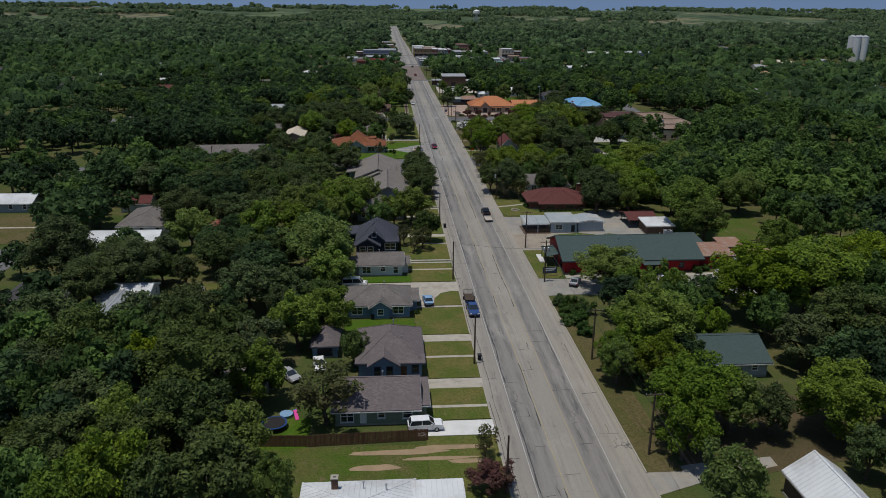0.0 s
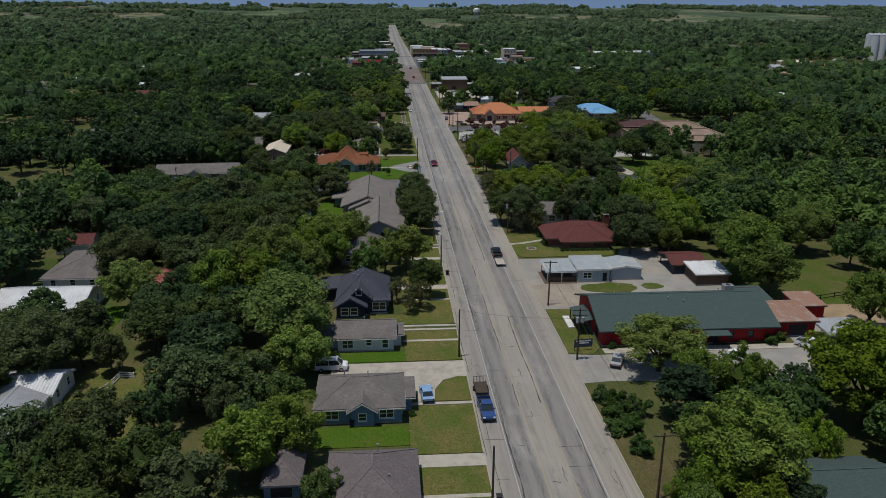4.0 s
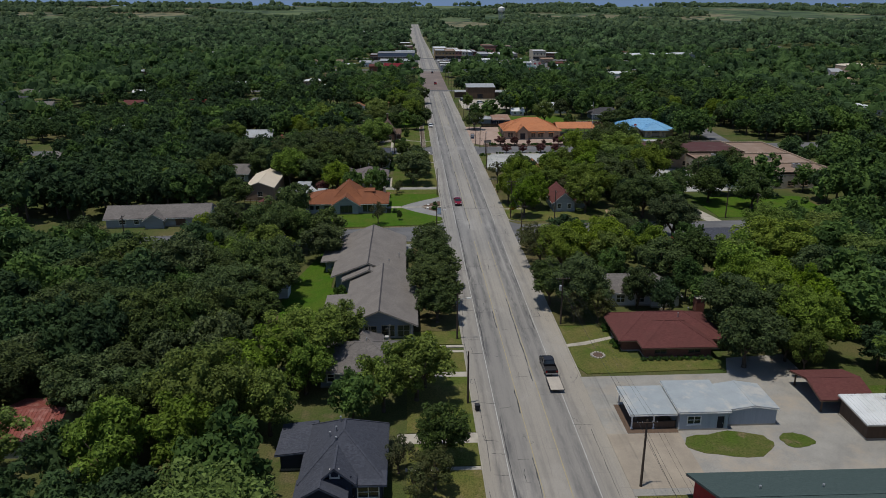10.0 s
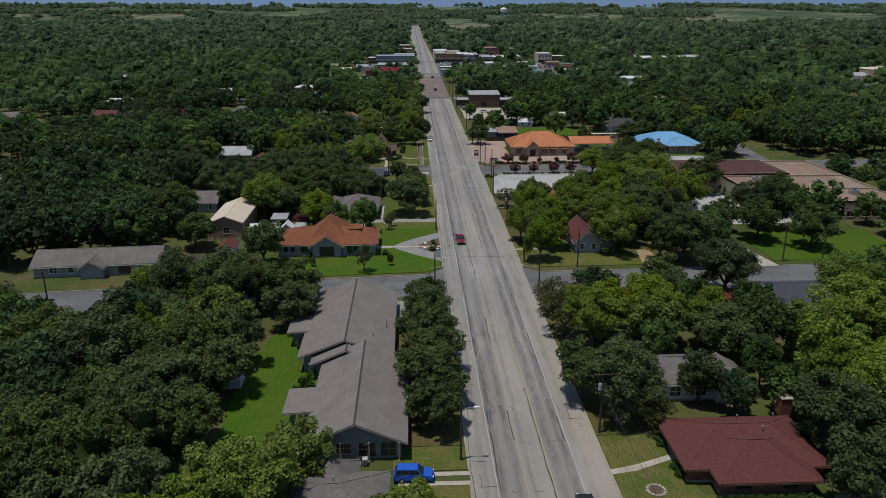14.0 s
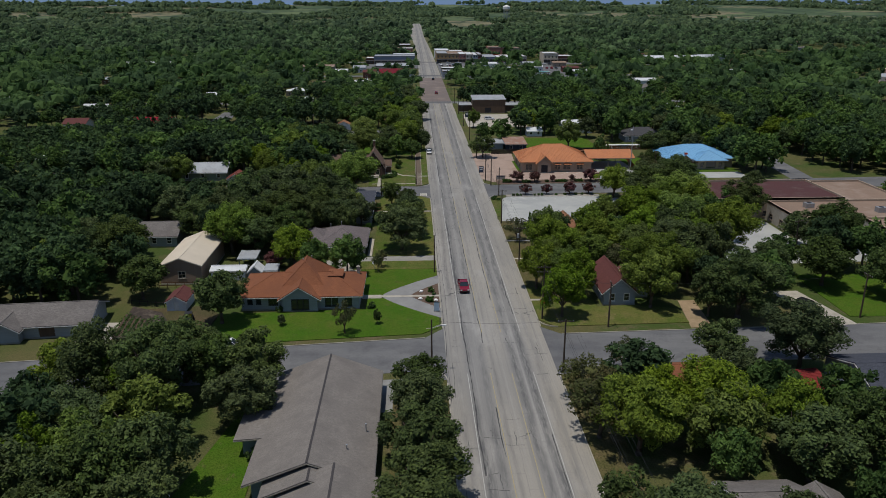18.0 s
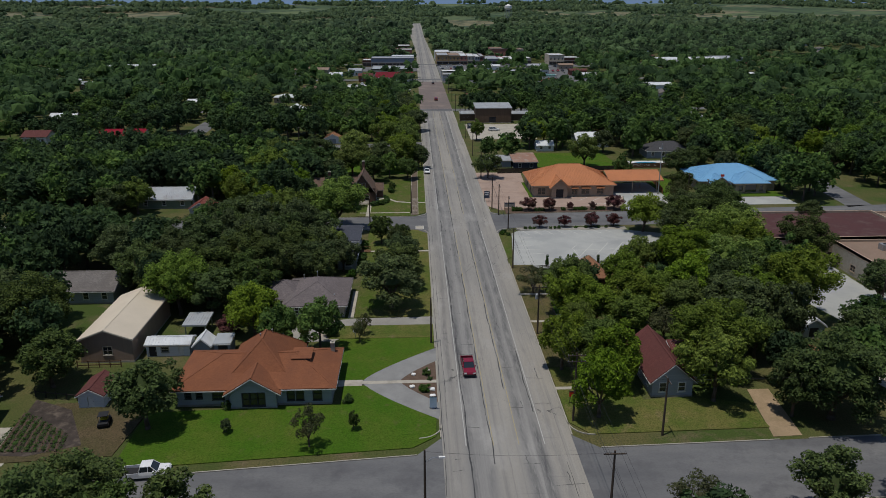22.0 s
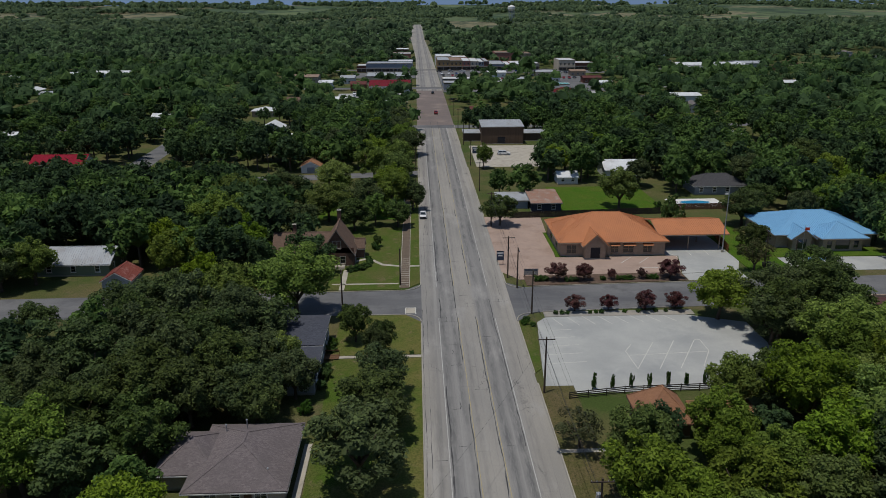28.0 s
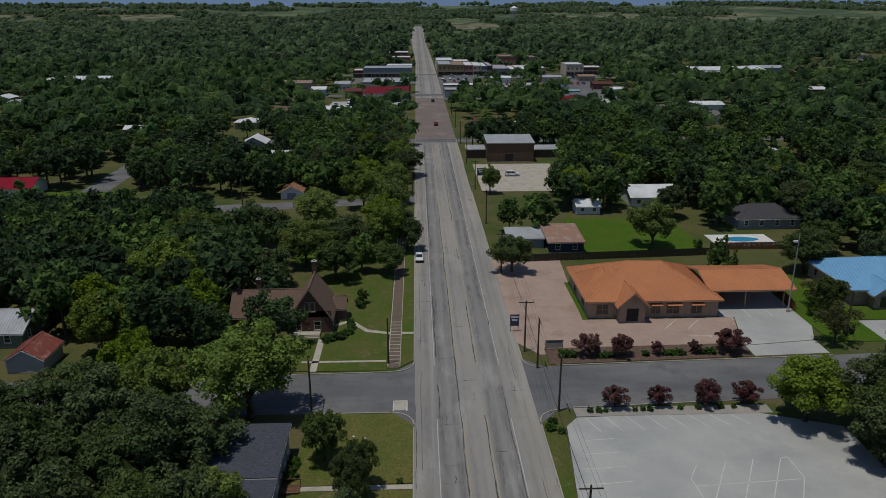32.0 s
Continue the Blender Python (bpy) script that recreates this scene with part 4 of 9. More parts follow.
def wall_geo(g, b, holes, t=0.18):
    """The four walls of a block, with holes: side -> list of (u, z0, width, height)."""
    x0, y0, x1, y1, eave, rise, kind, axis = b
    top = eave + (rise + 0.45 if kind == "flat" else 0)

    def at(side, u, dep, z):
        return {"S": (x0 + u, y0 + dep, z), "N": (x0 + u, y1 - dep, z), "W": (x0 + dep, y0 + u, z), "E": (x1 - dep, y0 + u, z)}[side]

    for side in "SNWE":
        L = x1 - x0 if side in "SN" else y1 - y0
        hs = [(max(0.3, u - w / 2), max(0.0, z), min(L - 0.3, u + w / 2), min(top - 0.15, z + h)) for u, z, w, h in holes.get(side, [])]
        us = sorted({0.0, L, *[h[0] for h in hs], *[h[2] for h in hs]})
        zs = sorted({-0.1, top, *[h[1] for h in hs], *[h[3] for h in hs]})
        for i in range(len(us) - 1):
            for j in range(len(zs) - 1):
                cu, cz = (us[i] + us[i + 1]) / 2, (zs[j] + zs[j + 1]) / 2
                if any(h[0] < cu < h[2] and h[1] < cz < h[3] for h in hs):
                    continue
                for dep in (0.0, t):
                    g.add([at(side, us[i], dep, zs[j]), at(side, us[i + 1], dep, zs[j]), at(side, us[i + 1], dep, zs[j + 1]), at(side, us[i], dep, zs[j + 1])], [(0, 1, 2, 3)])
        for a, c, e, f in hs:
            for p, q in (((a, c), (e, c)), ((e, c), (e, f)), ((e, f), (a, f)), ((a, f), (a, c))):
                g.add([at(side, p[0], 0, p[1]), at(side, q[0], 0, q[1]), at(side, q[0], t, q[1]), at(side, p[0], t, p[1])], [(0, 1, 2, 3)])
    if kind == "gable":
        hi = eave + rise - 0.02
        for dep in (0.0, t):
            if axis == "y":
                m = (x0 + x1) / 2
                for y in (y0 + dep, y1 - dep):
                    g.add([(x0, y, eave), (x1, y, eave), (m, y, hi)], [(0, 1, 2)])
            else:
                m = (y0 + y1) / 2
                for x in (x0 + dep, x1 - dep):
                    g.add([(x, y0, eave), (x, y1, eave), (x, m, hi)], [(0, 1, 2)])
    elif kind == "shed":
        hi = eave + rise - 0.02
        if axis == "y":
            g.add([(x0, y1, eave), (x1, y1, eave), (x1, y1, hi), (x0, y1, hi)], [(0, 1, 2, 3)])
            for x in (x0, x1):
                g.add([(x, y0, eave - 0.05), (x, y1, eave - 0.05), (x, y1, hi)], [(0, 1, 2)])
        else:
            g.add([(x1, y0, eave), (x1, y1, eave), (x1, y1, hi), (x1, y0, hi)], [(0, 1, 2, 3)])
            for y in (y0, y1):
                g.add([(x0, y, eave - 0.05), (x1, y, eave - 0.05), (x1, y, hi)], [(0, 1, 2)])
    return at


def ribs(planes, step, w=0.035, h=0.05):
    """Standing seams that run down each roof plane."""
    g = Geo()
    for pl in planes:
        P = [Vector(p) for p in pl]
        n = (P[1] - P[0]).cross(P[2] - P[0])
        if abs(n.z) < 1e-6:
            continue
        s = Vector((n.x, n.y)) / n.z
        if s.length < 1e-4:
            s = Vector((0, 1))
        s.normalize()
        e = Vector((-s.y, s.x))
        vals = [e.dot(p.xy) for p in P]
        k = min(vals) + step * 0.5
        while k < max(vals):
            hit = []
            for i in range(len(P)):
                a, c = vals[i], vals[(i + 1) % len(P)]
                if (a - k) * (c - k) < 0:
                    hit.append(P[i].lerp(P[(i + 1) % len(P)], (k - a) / (c - a)))
            if len(hit) == 2:
                a, c = hit
                o = Vector((e.x, e.y, 0)) * w
                up = Vector((0, 0, h))
                g.add([a - o, a + o, c + o, c - o, a - o * 0.5 + up, a + o * 0.5 + up, c + o * 0.5 + up, c - o * 0.5 + up],
                      [(4, 5, 6, 7), (0, 1, 5, 4), (1, 2, 6, 5), (2, 3, 7, 6), (3, 0, 4, 7)])
            k += step
    return g


def edges_of(planes):
    """Outer edges (eaves and rakes) and inner edges (ridges and hips)."""
    seen = {}
    for pl in planes:
        for i in range(len(pl)):
            a, c = pl[i], pl[(i + 1) % len(pl)]
            if (Vector(a) - Vector(c)).length < 0.05:
                continue
            key = tuple(round((p + q) / 2, 2) for p, q in zip(a, c))
            seen.setdefault(key, []).append((a, c))
    return [v[0] for v in seen.values() if len(v) == 1], [v[0] for v in seen.values() if len(v) > 1]


def bar(g, a, c, w, up, down):
    a, c = Vector(a), Vector(c)
    o = Vector((-(c - a).y, (c - a).x, 0))
    if o.length < 1e-6:
        return
    o = o.normalized() * w
    u, d = Vector((0, 0, up)), Vector((0, 0, -down))
    g.add([a - o + d, c - o + d, c + o + d, a + o + d, a - o + u, c - o + u, c + o + u, a + o + u], [(3, 2, 1, 0), (4, 5, 6, 7), (0, 1, 5, 4), (1, 2, 6, 5), (2, 3, 7, 6), (3, 0, 4, 7)])


def fit_window(ob, at, side, u, z, w, h, trim, muntin=True, parent=None):
    """A window set into its opening: frame, panes and a sill."""
    g = Geo()

    def cuboid(gg, u0, z0, u1, z1, d0, d1):
        c = [at(side, a, d, b) for d in (d0, d1) for a, b in ((u0, z0), (u1, z0), (u1, z1), (u0, z1))]
        gg.add(c, [(0, 1, 2, 3), (7, 6, 5, 4), (0, 4, 5, 1), (1, 5, 6, 2), (2, 6, 7, 3), (3, 7, 4, 0)])

    a, c, e, f = u - w / 2, z, u + w / 2, z + h
    k, i = 0.09, 0.03
    loops = [[at(side, p, d, q) for p, q in ring] for d in (-0.04, 0.09) for ring in (((a - k, c - k), (e + k, c - k), (e + k, f + k), (a - k, f + k)), ((a + i, c + i), (e - i, c + i), (e - i, f - i), (a + i, f - i)))]
    faces = []
    for j in range(4):
        n = (j + 1) % 4
        faces += [(j, n, 4 + n, 4 + j), (8 + n, 8 + j, 12 + j, 12 + n), (j, 8 + j, 8 + n, n), (4 + j, 4 + n, 12 + n, 12 + j)]
    g.add([p for q in loops for p in q], faces)
    wd = part("window", g, trim, ob)
    if muntin:
        m = Geo()
        cuboid(m, a + 0.03, (c + f) / 2 - 0.03, e - 0.03, (c + f) / 2 + 0.03, 0.02, 0.08)
        part("muntin", m, trim, wd)
        if w > 1.3:
            m = Geo()
            cuboid(m, u - 0.05, c + 0.03, u + 0.05, f - 0.03, 0.0, 0.015)
            part("mullion", m, trim, wd)
    p = Geo()
    cuboid(p, a + 0.02, c + 0.02, e - 0.02, f - 0.02, 0.1, 0.12)
    part("pane", p, M_GLASS, wd, "dark reflective window glass")
    s = Geo()
    cuboid(s, a - 0.14, c - 0.15, e + 0.14, c - 0.09, -0.1, 0.05)
    part("sill", s, trim, wd)
    return wd


def fit_door(ob, at, side, u, w, h, material, name="door"):
    g = Geo()

    def cuboid(gg, u0, z0, u1, z1, d0, d1):
        c = [at(side, a, d, b) for d in (d0, d1) for a, b in ((u0, z0), (u1, z0), (u1, z1), (u0, z1))]
        gg.add(c, [(0, 1, 2, 3), (7, 6, 5, 4), (0, 4, 5, 1), (1, 5, 6, 2), (2, 6, 7, 3), (3, 7, 4, 0)])

    cuboid(g, u - w / 2 + 0.02, 0.05, u + w / 2 - 0.02, h - 0.02, 0.08, 0.14)
    rows = 2 if h < 2.3 else 4
    for i in range(rows):
        z0 = 0.2 + (h - 0.35) * i / rows
        cuboid(g, u - w / 2 + 0.14, z0, u + w / 2 - 0.14, z0 + (h - 0.35) / rows - 0.12, 0.06, 0.08)
    dr = part(name, g, material, ob)
    k = Geo()
    cuboid(k, u + w / 2 - 0.2, 0.95, u + w / 2 - 0.12, 1.1, 0.02, 0.06)
    part("handle", k, M_STEEL, dr)
    return dr


def auto_windows(b, side, n, sill=0.95, w=1.0, h=1.3):
    L = b[2] - b[0] if side in "SN" else b[3] - b[1]
    return [(side, L * (i + 0.5) / n, sill, w, h) for i in range(n)]


def building(name, label, category, blocks, wall, roof, trim, wins=(), doors=(), over=0.55, seam=0.0, cap=None, vents=(), chimneys=(), posts=(), rz=0.0, group="", open_blocks=(), thick=0.14, frames=None):
    """A building of one or more blocks (x0, y0, x1, y1, eave, rise, kind, axis).
    wins: (block, side, u, sill, width, height); doors: (block, side, u, width, height, material)."""
    X0, Y0, X1, Y1 = min(b[0] for b in blocks), min(b[1] for b in blocks), max(b[2] for b in blocks), max(b[3] for b in blocks)
    cx, cy = (X0 + X1) / 2, (Y0 + Y1) / 2
    for b in blocks:
        keep_clear(b[0] - 0.3, b[1] - 0.3, b[2] + 0.3, b[3] + 0.3)
        HOUSES.append(b[:4])
    ob = thing(name, cx, cy, 0, rz, label, category, group)
    for i, b in enumerate(blocks):
        L = (b[0] - cx, b[1] - cy, b[2] - cx, b[3] - cy, *b[4:])
        holes = {}
        for w in wins:
            if w[0] == i:
                holes.setdefault(w[1], []).append(tuple(w[2:6]))
        for d in doors:
            if d[0] == i:
                holes.setdefault(d[1], []).append((d[2], 0.05, d[3], d[4] - 0.05))
        planes = roof_planes(L, over)
        if i not in open_blocks:
            g = Geo()
            at = wall_geo(g, L, holes)
            part("wall", g, wall, ob)
            part("foundation", Geo().box(L[0] - 0.05, L[1] - 0.05, -0.3, L[2] + 0.05, L[3] + 0.05, 0.28 if L[4] > 2.4 else 0.08).box(L[0] + 0.3, L[1] + 0.3, 0.0, L[2] - 0.3, L[3] - 0.3, 0.1), M_KERB, ob)
            for w in wins:
                if w[0] == i:
                    fit_window(ob, at, w[1], w[2], w[3], w[4], w[5], frames or trim, w[5] < 2.4)
            for d in doors:
                if d[0] == i:
                    fit_door(ob, at, d[1], d[2], d[3], d[4], d[5], "garage_door" if d[3] > 1.8 else "door")
        r = Geo()
        for pl in planes:
            r.plate(pl, thick)
        rf = part("roof", r, roof, ob)
        outer, inner = edges_of(planes)
        for a, c in outer:
            fa = Geo()
            bar(fa, (a[0], a[1], a[2] - thick - 0.01), (c[0], c[1], c[2] - thick - 0.01), 0.035, 0.0, 0.14)
            part("fascia", fa, trim, rf)
        if inner:
            rc = Geo()
            for a, c in inner:
                bar(rc, a, c, 0.13, 0.022, 0.02)
            part("ridge_cap", rc, cap or roof, rf)
        if seam:
            rg = ribs(planes, seam)
            if rg.v:
                part("seam", rg, roof, rf)["kind"] = "stuff"
        if b[6] == "flat":
            pr = Geo()
            z = L[4] + L[5]
            for q in ((L[0], L[1], L[2], L[1] + 0.25), (L[0], L[3] - 0.25, L[2], L[3]), (L[0], L[1] + 0.25, L[0] + 0.25, L[3] - 0.25), (L[2] - 0.25, L[1] + 0.25, L[2], L[3] - 0.25)):
                pr.box(q[0], q[1], z - 0.2, q[2], q[3], z + 0.5)
            part("parapet", pr, trim, ob)
    for x, y, z in vents:
        x, y = x - cx, y - cy
        part("vent_pipe", Geo().tube((x, y, z - 0.8), (x, y, z + 0.35), 0.07, 0.07, 7).tube((x, y, z + 0.35), (x, y, z + 0.45), 0.15, 0.12, 8), M_STEEL, ob)
    for x, y, z, w, m in chimneys:
        x, y = x - cx, y - cy
        ch = part("chimney", Geo().box(x - w / 2, y - w / 2, z - 2.5, x + w / 2, y + w / 2, z), m, ob)
        part("chimney_cap", Geo().box(x - w / 2 - 0.08, y - w / 2 - 0.08, z, x + w / 2 + 0.08, y + w / 2 + 0.08, z + 0.1).box(x - 0.15, y - 0.15, z + 0.1, x + 0.15, y + 0.15, z + 0.3), M_KERB, ch)
    for x, y, z in posts:
        x, y = x - cx, y - cy
        part("post", Geo().box(x - 0.09, y - 0.09, 0, x + 0.09, y + 0.09, z).box(x - 0.14, y - 0.14, 0, x + 0.14, y + 0.14, 0.25).box(x - 0.13, y - 0.13, z - 0.12, x + 0.13, y + 0.13, z), trim, ob)
    return ob


S_GREY = shingle("grey_brown_shingles", (0.125, 0.115, 0.108), (0.18, 0.165, 0.155), (0.11, 0.1, 0.095))
S_WARM = shingle("warm_grey_shingles", (0.165, 0.15, 0.138), (0.205, 0.188, 0.17), (0.145, 0.132, 0.122))
S_PURPLE = shingle("mauve_grey_shingles", (0.115, 0.098, 0.1), (0.175, 0.15, 0.15), (0.12, 0.105, 0.105))
S_SLATE = shingle("slate_blue_shingles", (0.045, 0.05, 0.065), (0.075, 0.08, 0.1), (0.055, 0.06, 0.075))
S_GREEN = shingle("green_grey_shingles", (0.049, 0.073, 0.071), (0.066, 0.094, 0.091), (0.056, 0.083, 0.08))
S_RED = shingle("rust_red_shingles", (0.18, 0.07, 0.036), (0.225, 0.09, 0.046), (0.16, 0.066, 0.038))
S_MAROON = shingle("maroon_shingles", (0.095, 0.034, 0.032), (0.13, 0.05, 0.045), (0.1, 0.04, 0.036))
S_BROWN = shingle("brown_shingles", (0.12, 0.08, 0.06), (0.17, 0.115, 0.085), (0.13, 0.09, 0.07))
S_TERRA = shingle("terracotta_shingles", (0.25, 0.125, 0.07), (0.31, 0.16, 0.09), (0.23, 0.12, 0.075))
S_BLACK = shingle("dark_grey_shingles", (0.05, 0.05, 0.053), (0.075, 0.075, 0.08), (0.06, 0.06, 0.063))
R_ORANGE = mat("orange_metal_roof", (0.45, 0.185, 0.085), (0.40, 0.165, 0.078), 0.3, 0.5, 8, 0.15, (0.36, 0.15, 0.075), 0.2, 0.1, 0.01, 0.0)
R_BLUE = mat("sky_blue_metal_roof", (0.16, 0.36, 0.56), (0.145, 0.32, 0.51), 0.3, 0.45, 8, 0.12, None, 0.2, 0.1, 0.01, 0.0)
R_WHITE = mat("white_metal_roof", (0.6, 0.62, 0.63), (0.5, 0.52, 0.53), 0.3, 0.5, 6, 0.15, (0.4, 0.4, 0.39), 0.25, 0.1, 0.01, 0.0)
R_GREY = mat("grey_metal_roof", (0.36, 0.38, 0.40), (0.3, 0.32, 0.34), 0.3, 0.5, 6, 0.2, (0.26, 0.25, 0.24), 0.25, 0.1, 0.01, 0.1)
R_BEIGE = mat("beige_metal_roof", (0.56, 0.49, 0.39), (0.5, 0.44, 0.35), 0.2, 0.6, 6, 0.1, None, 0.25, 0.1, 0.01, 0.0)
R_SHOP = mat("pale_blue_grey_metal_roof", (0.31, 0.345, 0.36), (0.265, 0.295, 0.31), 0.4, 0.55, 6, 0.2, (0.44, 0.42, 0.38), 0.25, 0.1, 0.01)
R_REDTIN = mat("red_tin_roof", (0.22, 0.065, 0.05), (0.18, 0.06, 0.05), 0.7, 0.7, 6, 0.3, (0.36, 0.2, 0.17), 0.6, 0.2, 0.01)
R_RUST = mat("rusty_metal_roof", (0.3, 0.16, 0.11), (0.27, 0.19, 0.15), 0.6, 0.7, 6, 0.35, (0.34, 0.3, 0.27), 0.5, 0.2, 0.01, 0.1)
R_TAR = mat("maroon_flat_roof", (0.085, 0.04, 0.04), (0.07, 0.035, 0.036), 0.2, 0.9, 6, 0.2, (0.11, 0.07, 0.065), 0.2)
R_TAN = mat("brown_gravel_roof", (0.24, 0.17, 0.13), (0.2, 0.145, 0.11), 0.15, 0.95, 7, 0.3, (0.28, 0.22, 0.18), 0.1)
W_BLUE = mat("slate_blue_siding", (0.16, 0.25, 0.36), (0.135, 0.21, 0.31), 0.8, 0.7, 12, 0.2, None, 0.3, 0.2, 0.01, 0, (0.3, 0.3, 6))
W_NAVY = mat("dark_navy_siding", (0.035, 0.045, 0.07), (0.028, 0.036, 0.058), 0.8, 0.7, 12, 0.2, None, 0.3, 0.2, 0.01, 0, (0.3, 0.3, 6))
W_GREEN = mat("sage_green_siding", (0.2, 0.24, 0.18), (0.165, 0.2, 0.15), 0.8, 0.75, 12, 0.25, None, 0.3, 0.2, 0.01, 0, (0.3, 0.3, 6))
W_WHITE = mat("white_siding", (0.62, 0.64, 0.65), (0.54, 0.56, 0.57), 0.8, 0.7, 12, 0.2, None, 0.3, 0.2, 0.01, 0, (0.3, 0.3, 6))
W_GREY = mat("grey_siding", (0.26, 0.29, 0.33), (0.22, 0.245, 0.28), 0.8, 0.7, 12, 0.2, None, 0.3, 0.2, 0.01, 0, (0.3, 0.3, 6))
W_BLUEGREY = mat("pale_blue_grey_siding", (0.34, 0.37, 0.39), (0.29, 0.32, 0.34), 0.8, 0.7, 12, 0.2, None, 0.3, 0.2, 0.01, 0, (0.3, 0.3, 6))
W_RED = mat("barn_red_siding", (0.36, 0.025, 0.03), (0.3, 0.02, 0.026), 0.5, 0.65, 10, 0.2, (0.22, 0.02, 0.024), 0.3, 0.2, 0.01, 0, (3, 3, 0.3))
W_TAN = mat("tan_metal_siding", (0.29, 0.21, 0.16), (0.25, 0.18, 0.14), 0.5, 0.65, 10, 0.2, None, 0.3, 0.2, 0.01, 0, (4, 4, 0.2))
W_BROWN = mat("brown_siding", (0.13, 0.09, 0.065), (0.1, 0.07, 0.05), 0.5, 0.8, 10, 0.3, None, 0.3, 0.2, 0.01, 0, (4, 4, 0.3))
W_SHOP = mat("pale_grey_shop_siding", (0.38, 0.43, 0.47), (0.33, 0.37, 0.41), 0.5, 0.65, 10, 0.15, None, 0.3, 0.2, 0.01, 0, (4, 4, 0.3))
T_WHITE, T_DARK = M_WHITE, plain("dark_trim", (0.05, 0.05, 0.055))
T_NAVY = plain("navy_trim", (0.06, 0.075, 0.11))
D_BROWN = plain("brown_door_paint", (0.12, 0.07, 0.045))
# dark doors, and dark sheets that paint the shade of openings
D_DARK = plain("dark_door_and_opening", (0.04, 0.04, 0.045))


def W(i, b, side, n, sill=0.95, w=1.0, h=1.35):
    return [(i, *q) for q in auto_windows(b, side, n, sill, w, h)]


def build_west():
    # white metal-roofed house nearest the start
    a, c = (-32.6, 60, -20.6, 72.2, 3.4, 1.9, "hip", "y"), (-20.6, 61, -15.2, 71.6, 3.1, 0.4, "shed", "y")
    building("house", "house with a broad white metal roof", "house", [a, c], W_WHITE, R_WHITE, T_WHITE, W(0, a, "N", 3) + W(1, c, "E", 3), over=0.5, seam=0.6,
             vents=((-26, 70, 4.6), (-23.5, 69.4, 4.6)), chimneys=((-29.2, 70.4, 5.4, 0.7, M_BROWNBRICK),))
    a, c = (-30.5, 89.8, -19.2, 98.8, 2.8, 2.3, "gable", "x"), (-19.2, 91, -17.9, 97.6, 2.5, 0.3, "shed", "y")
    building("house", "sage-green bungalow with a grey shingle roof", "house", [a, c], W_GREEN, S_PURPLE, T_WHITE,
             [(0, "S", 1.6, 0.6, 1.7, 1.7), (0, "S", 6.3, 1.1, 0.9, 1.1), (0, "S", 9.9, 0.95, 1.2, 1.3)] + W(0, a, "E", 2), [(0, "S", 3.8, 0.95, 2.05, T_WHITE)], vents=((-24, 95.3, 5.0),))
    a, c = (-27.8, 103.7, -18.0, 115.8, 3.0, 2.8, "hip", "y"), (-25.9, 102.6, -21.9, 106.5, 3.0, 1.3, "gable", "y")
    e = (-21.9, 103.2, -18.0, 104.6, 2.8, 0.35, "shed", "y")
    building("house", "blue-grey house with a mauve-grey hip roof", "house", [a, c, e], W_BLUE, S_PURPLE, T_NAVY,
             [(1, "S", 1.0, 0.9, 0.9, 1.4), (1, "S", 2.9, 0.9, 0.9, 1.4), (2, "S", 2.9, 0.9, 1.0, 1.4), (0, "E", 4, 0.9, 1.1, 1.4), (0, "E", 8, 0.9, 1.1, 1.4), (0, "W", 6, 0.9, 1.1, 1.4)],
             [(2, "S", 1.1, 0.95, 2.05, D_BROWN)], vents=((-22.3, 112.8, 5.4), (-21, 108, 4.6)))
    a = (-35.6, 110.9, -31.6, 117.2, 2.5, 1.4, "hip", "y")
    building("garage", "small detached garage with a mauve-grey hip roof", "garage", [a], W_BLUE, S_PURPLE, T_NAVY, [], [(0, "S", 2.0, 2.5, 2.1, D_DARK)], over=0.4)
    a = (-48.8, 99.5, -41.2, 105, 2.7, 1.3, "gable", "x")
    building("shed", "grey-roofed shed under trees", "shed", [a], W_GREY, S_GREY, T_DARK, W(0, a, "S", 2), over=0.4)
    a, c, e = (-30.8, 126.9, -19.2, 136, 2.9, 2.0, "hip", "x"), (-26.2, 126.1, -23.0, 130.5, 2.9, 1.05, "gable", "y"), (-19.2, 130, -17.7, 134.6, 2.4, 0.3, "shed", "y")
    building("house", "slate-blue house with white-framed windows and a brown-grey roof", "house", [a, c, e], W_BLUE, S_GREY, T_WHITE,
             [(0, "S", 1.9, 0.8, 1.9, 1.35), (0, "S", 9.5, 0.8, 1.9, 1.35), (1, "S", 1.6, 0.9, 1.0, 1.1)] + W(0, a, "E", 3) + W(0, a, "W", 2), [(0, "E", 1.4, 0.95, 2.05, T_WHITE)], vents=((-23.9, 132.6, 4.7), (-27.4, 134.5, 4.0)))
    a, c, e = (-29.4, 149.3, -20.1, 155.8, 2.9, 1.5, "gable", "x"), (-32.2, 150.4, -29.4, 154.6, 2.5, 0.4, "shed", "x"), (-20.1, 151.2, -18.8, 154.4, 2.4, 0.3, "shed", "y")
    building("house", "small pale grey-white bungalow with a grey roof", "house", [a, c, e], W_WHITE, S_GREY, T_WHITE,
             [(0, "S", 1.7, 0.7, 1.7, 1.45), (0, "S", 5.2, 1.1, 0.9, 1.05), (0, "S", 7.9, 0.6, 0.95, 1.6)] + W(0, a, "E", 2), [(0, "E", 4.6, 0.9, 2.05, T_WHITE)], vents=((-25, 153.4, 4.2),))
    a, c = (-30.2, 165.8, -21.0, 177.4, 3.2, 3.5, "hip", "y"), (-28.2, 164.6, -24.4, 170, 3.9, 1.7, "gable", "y")
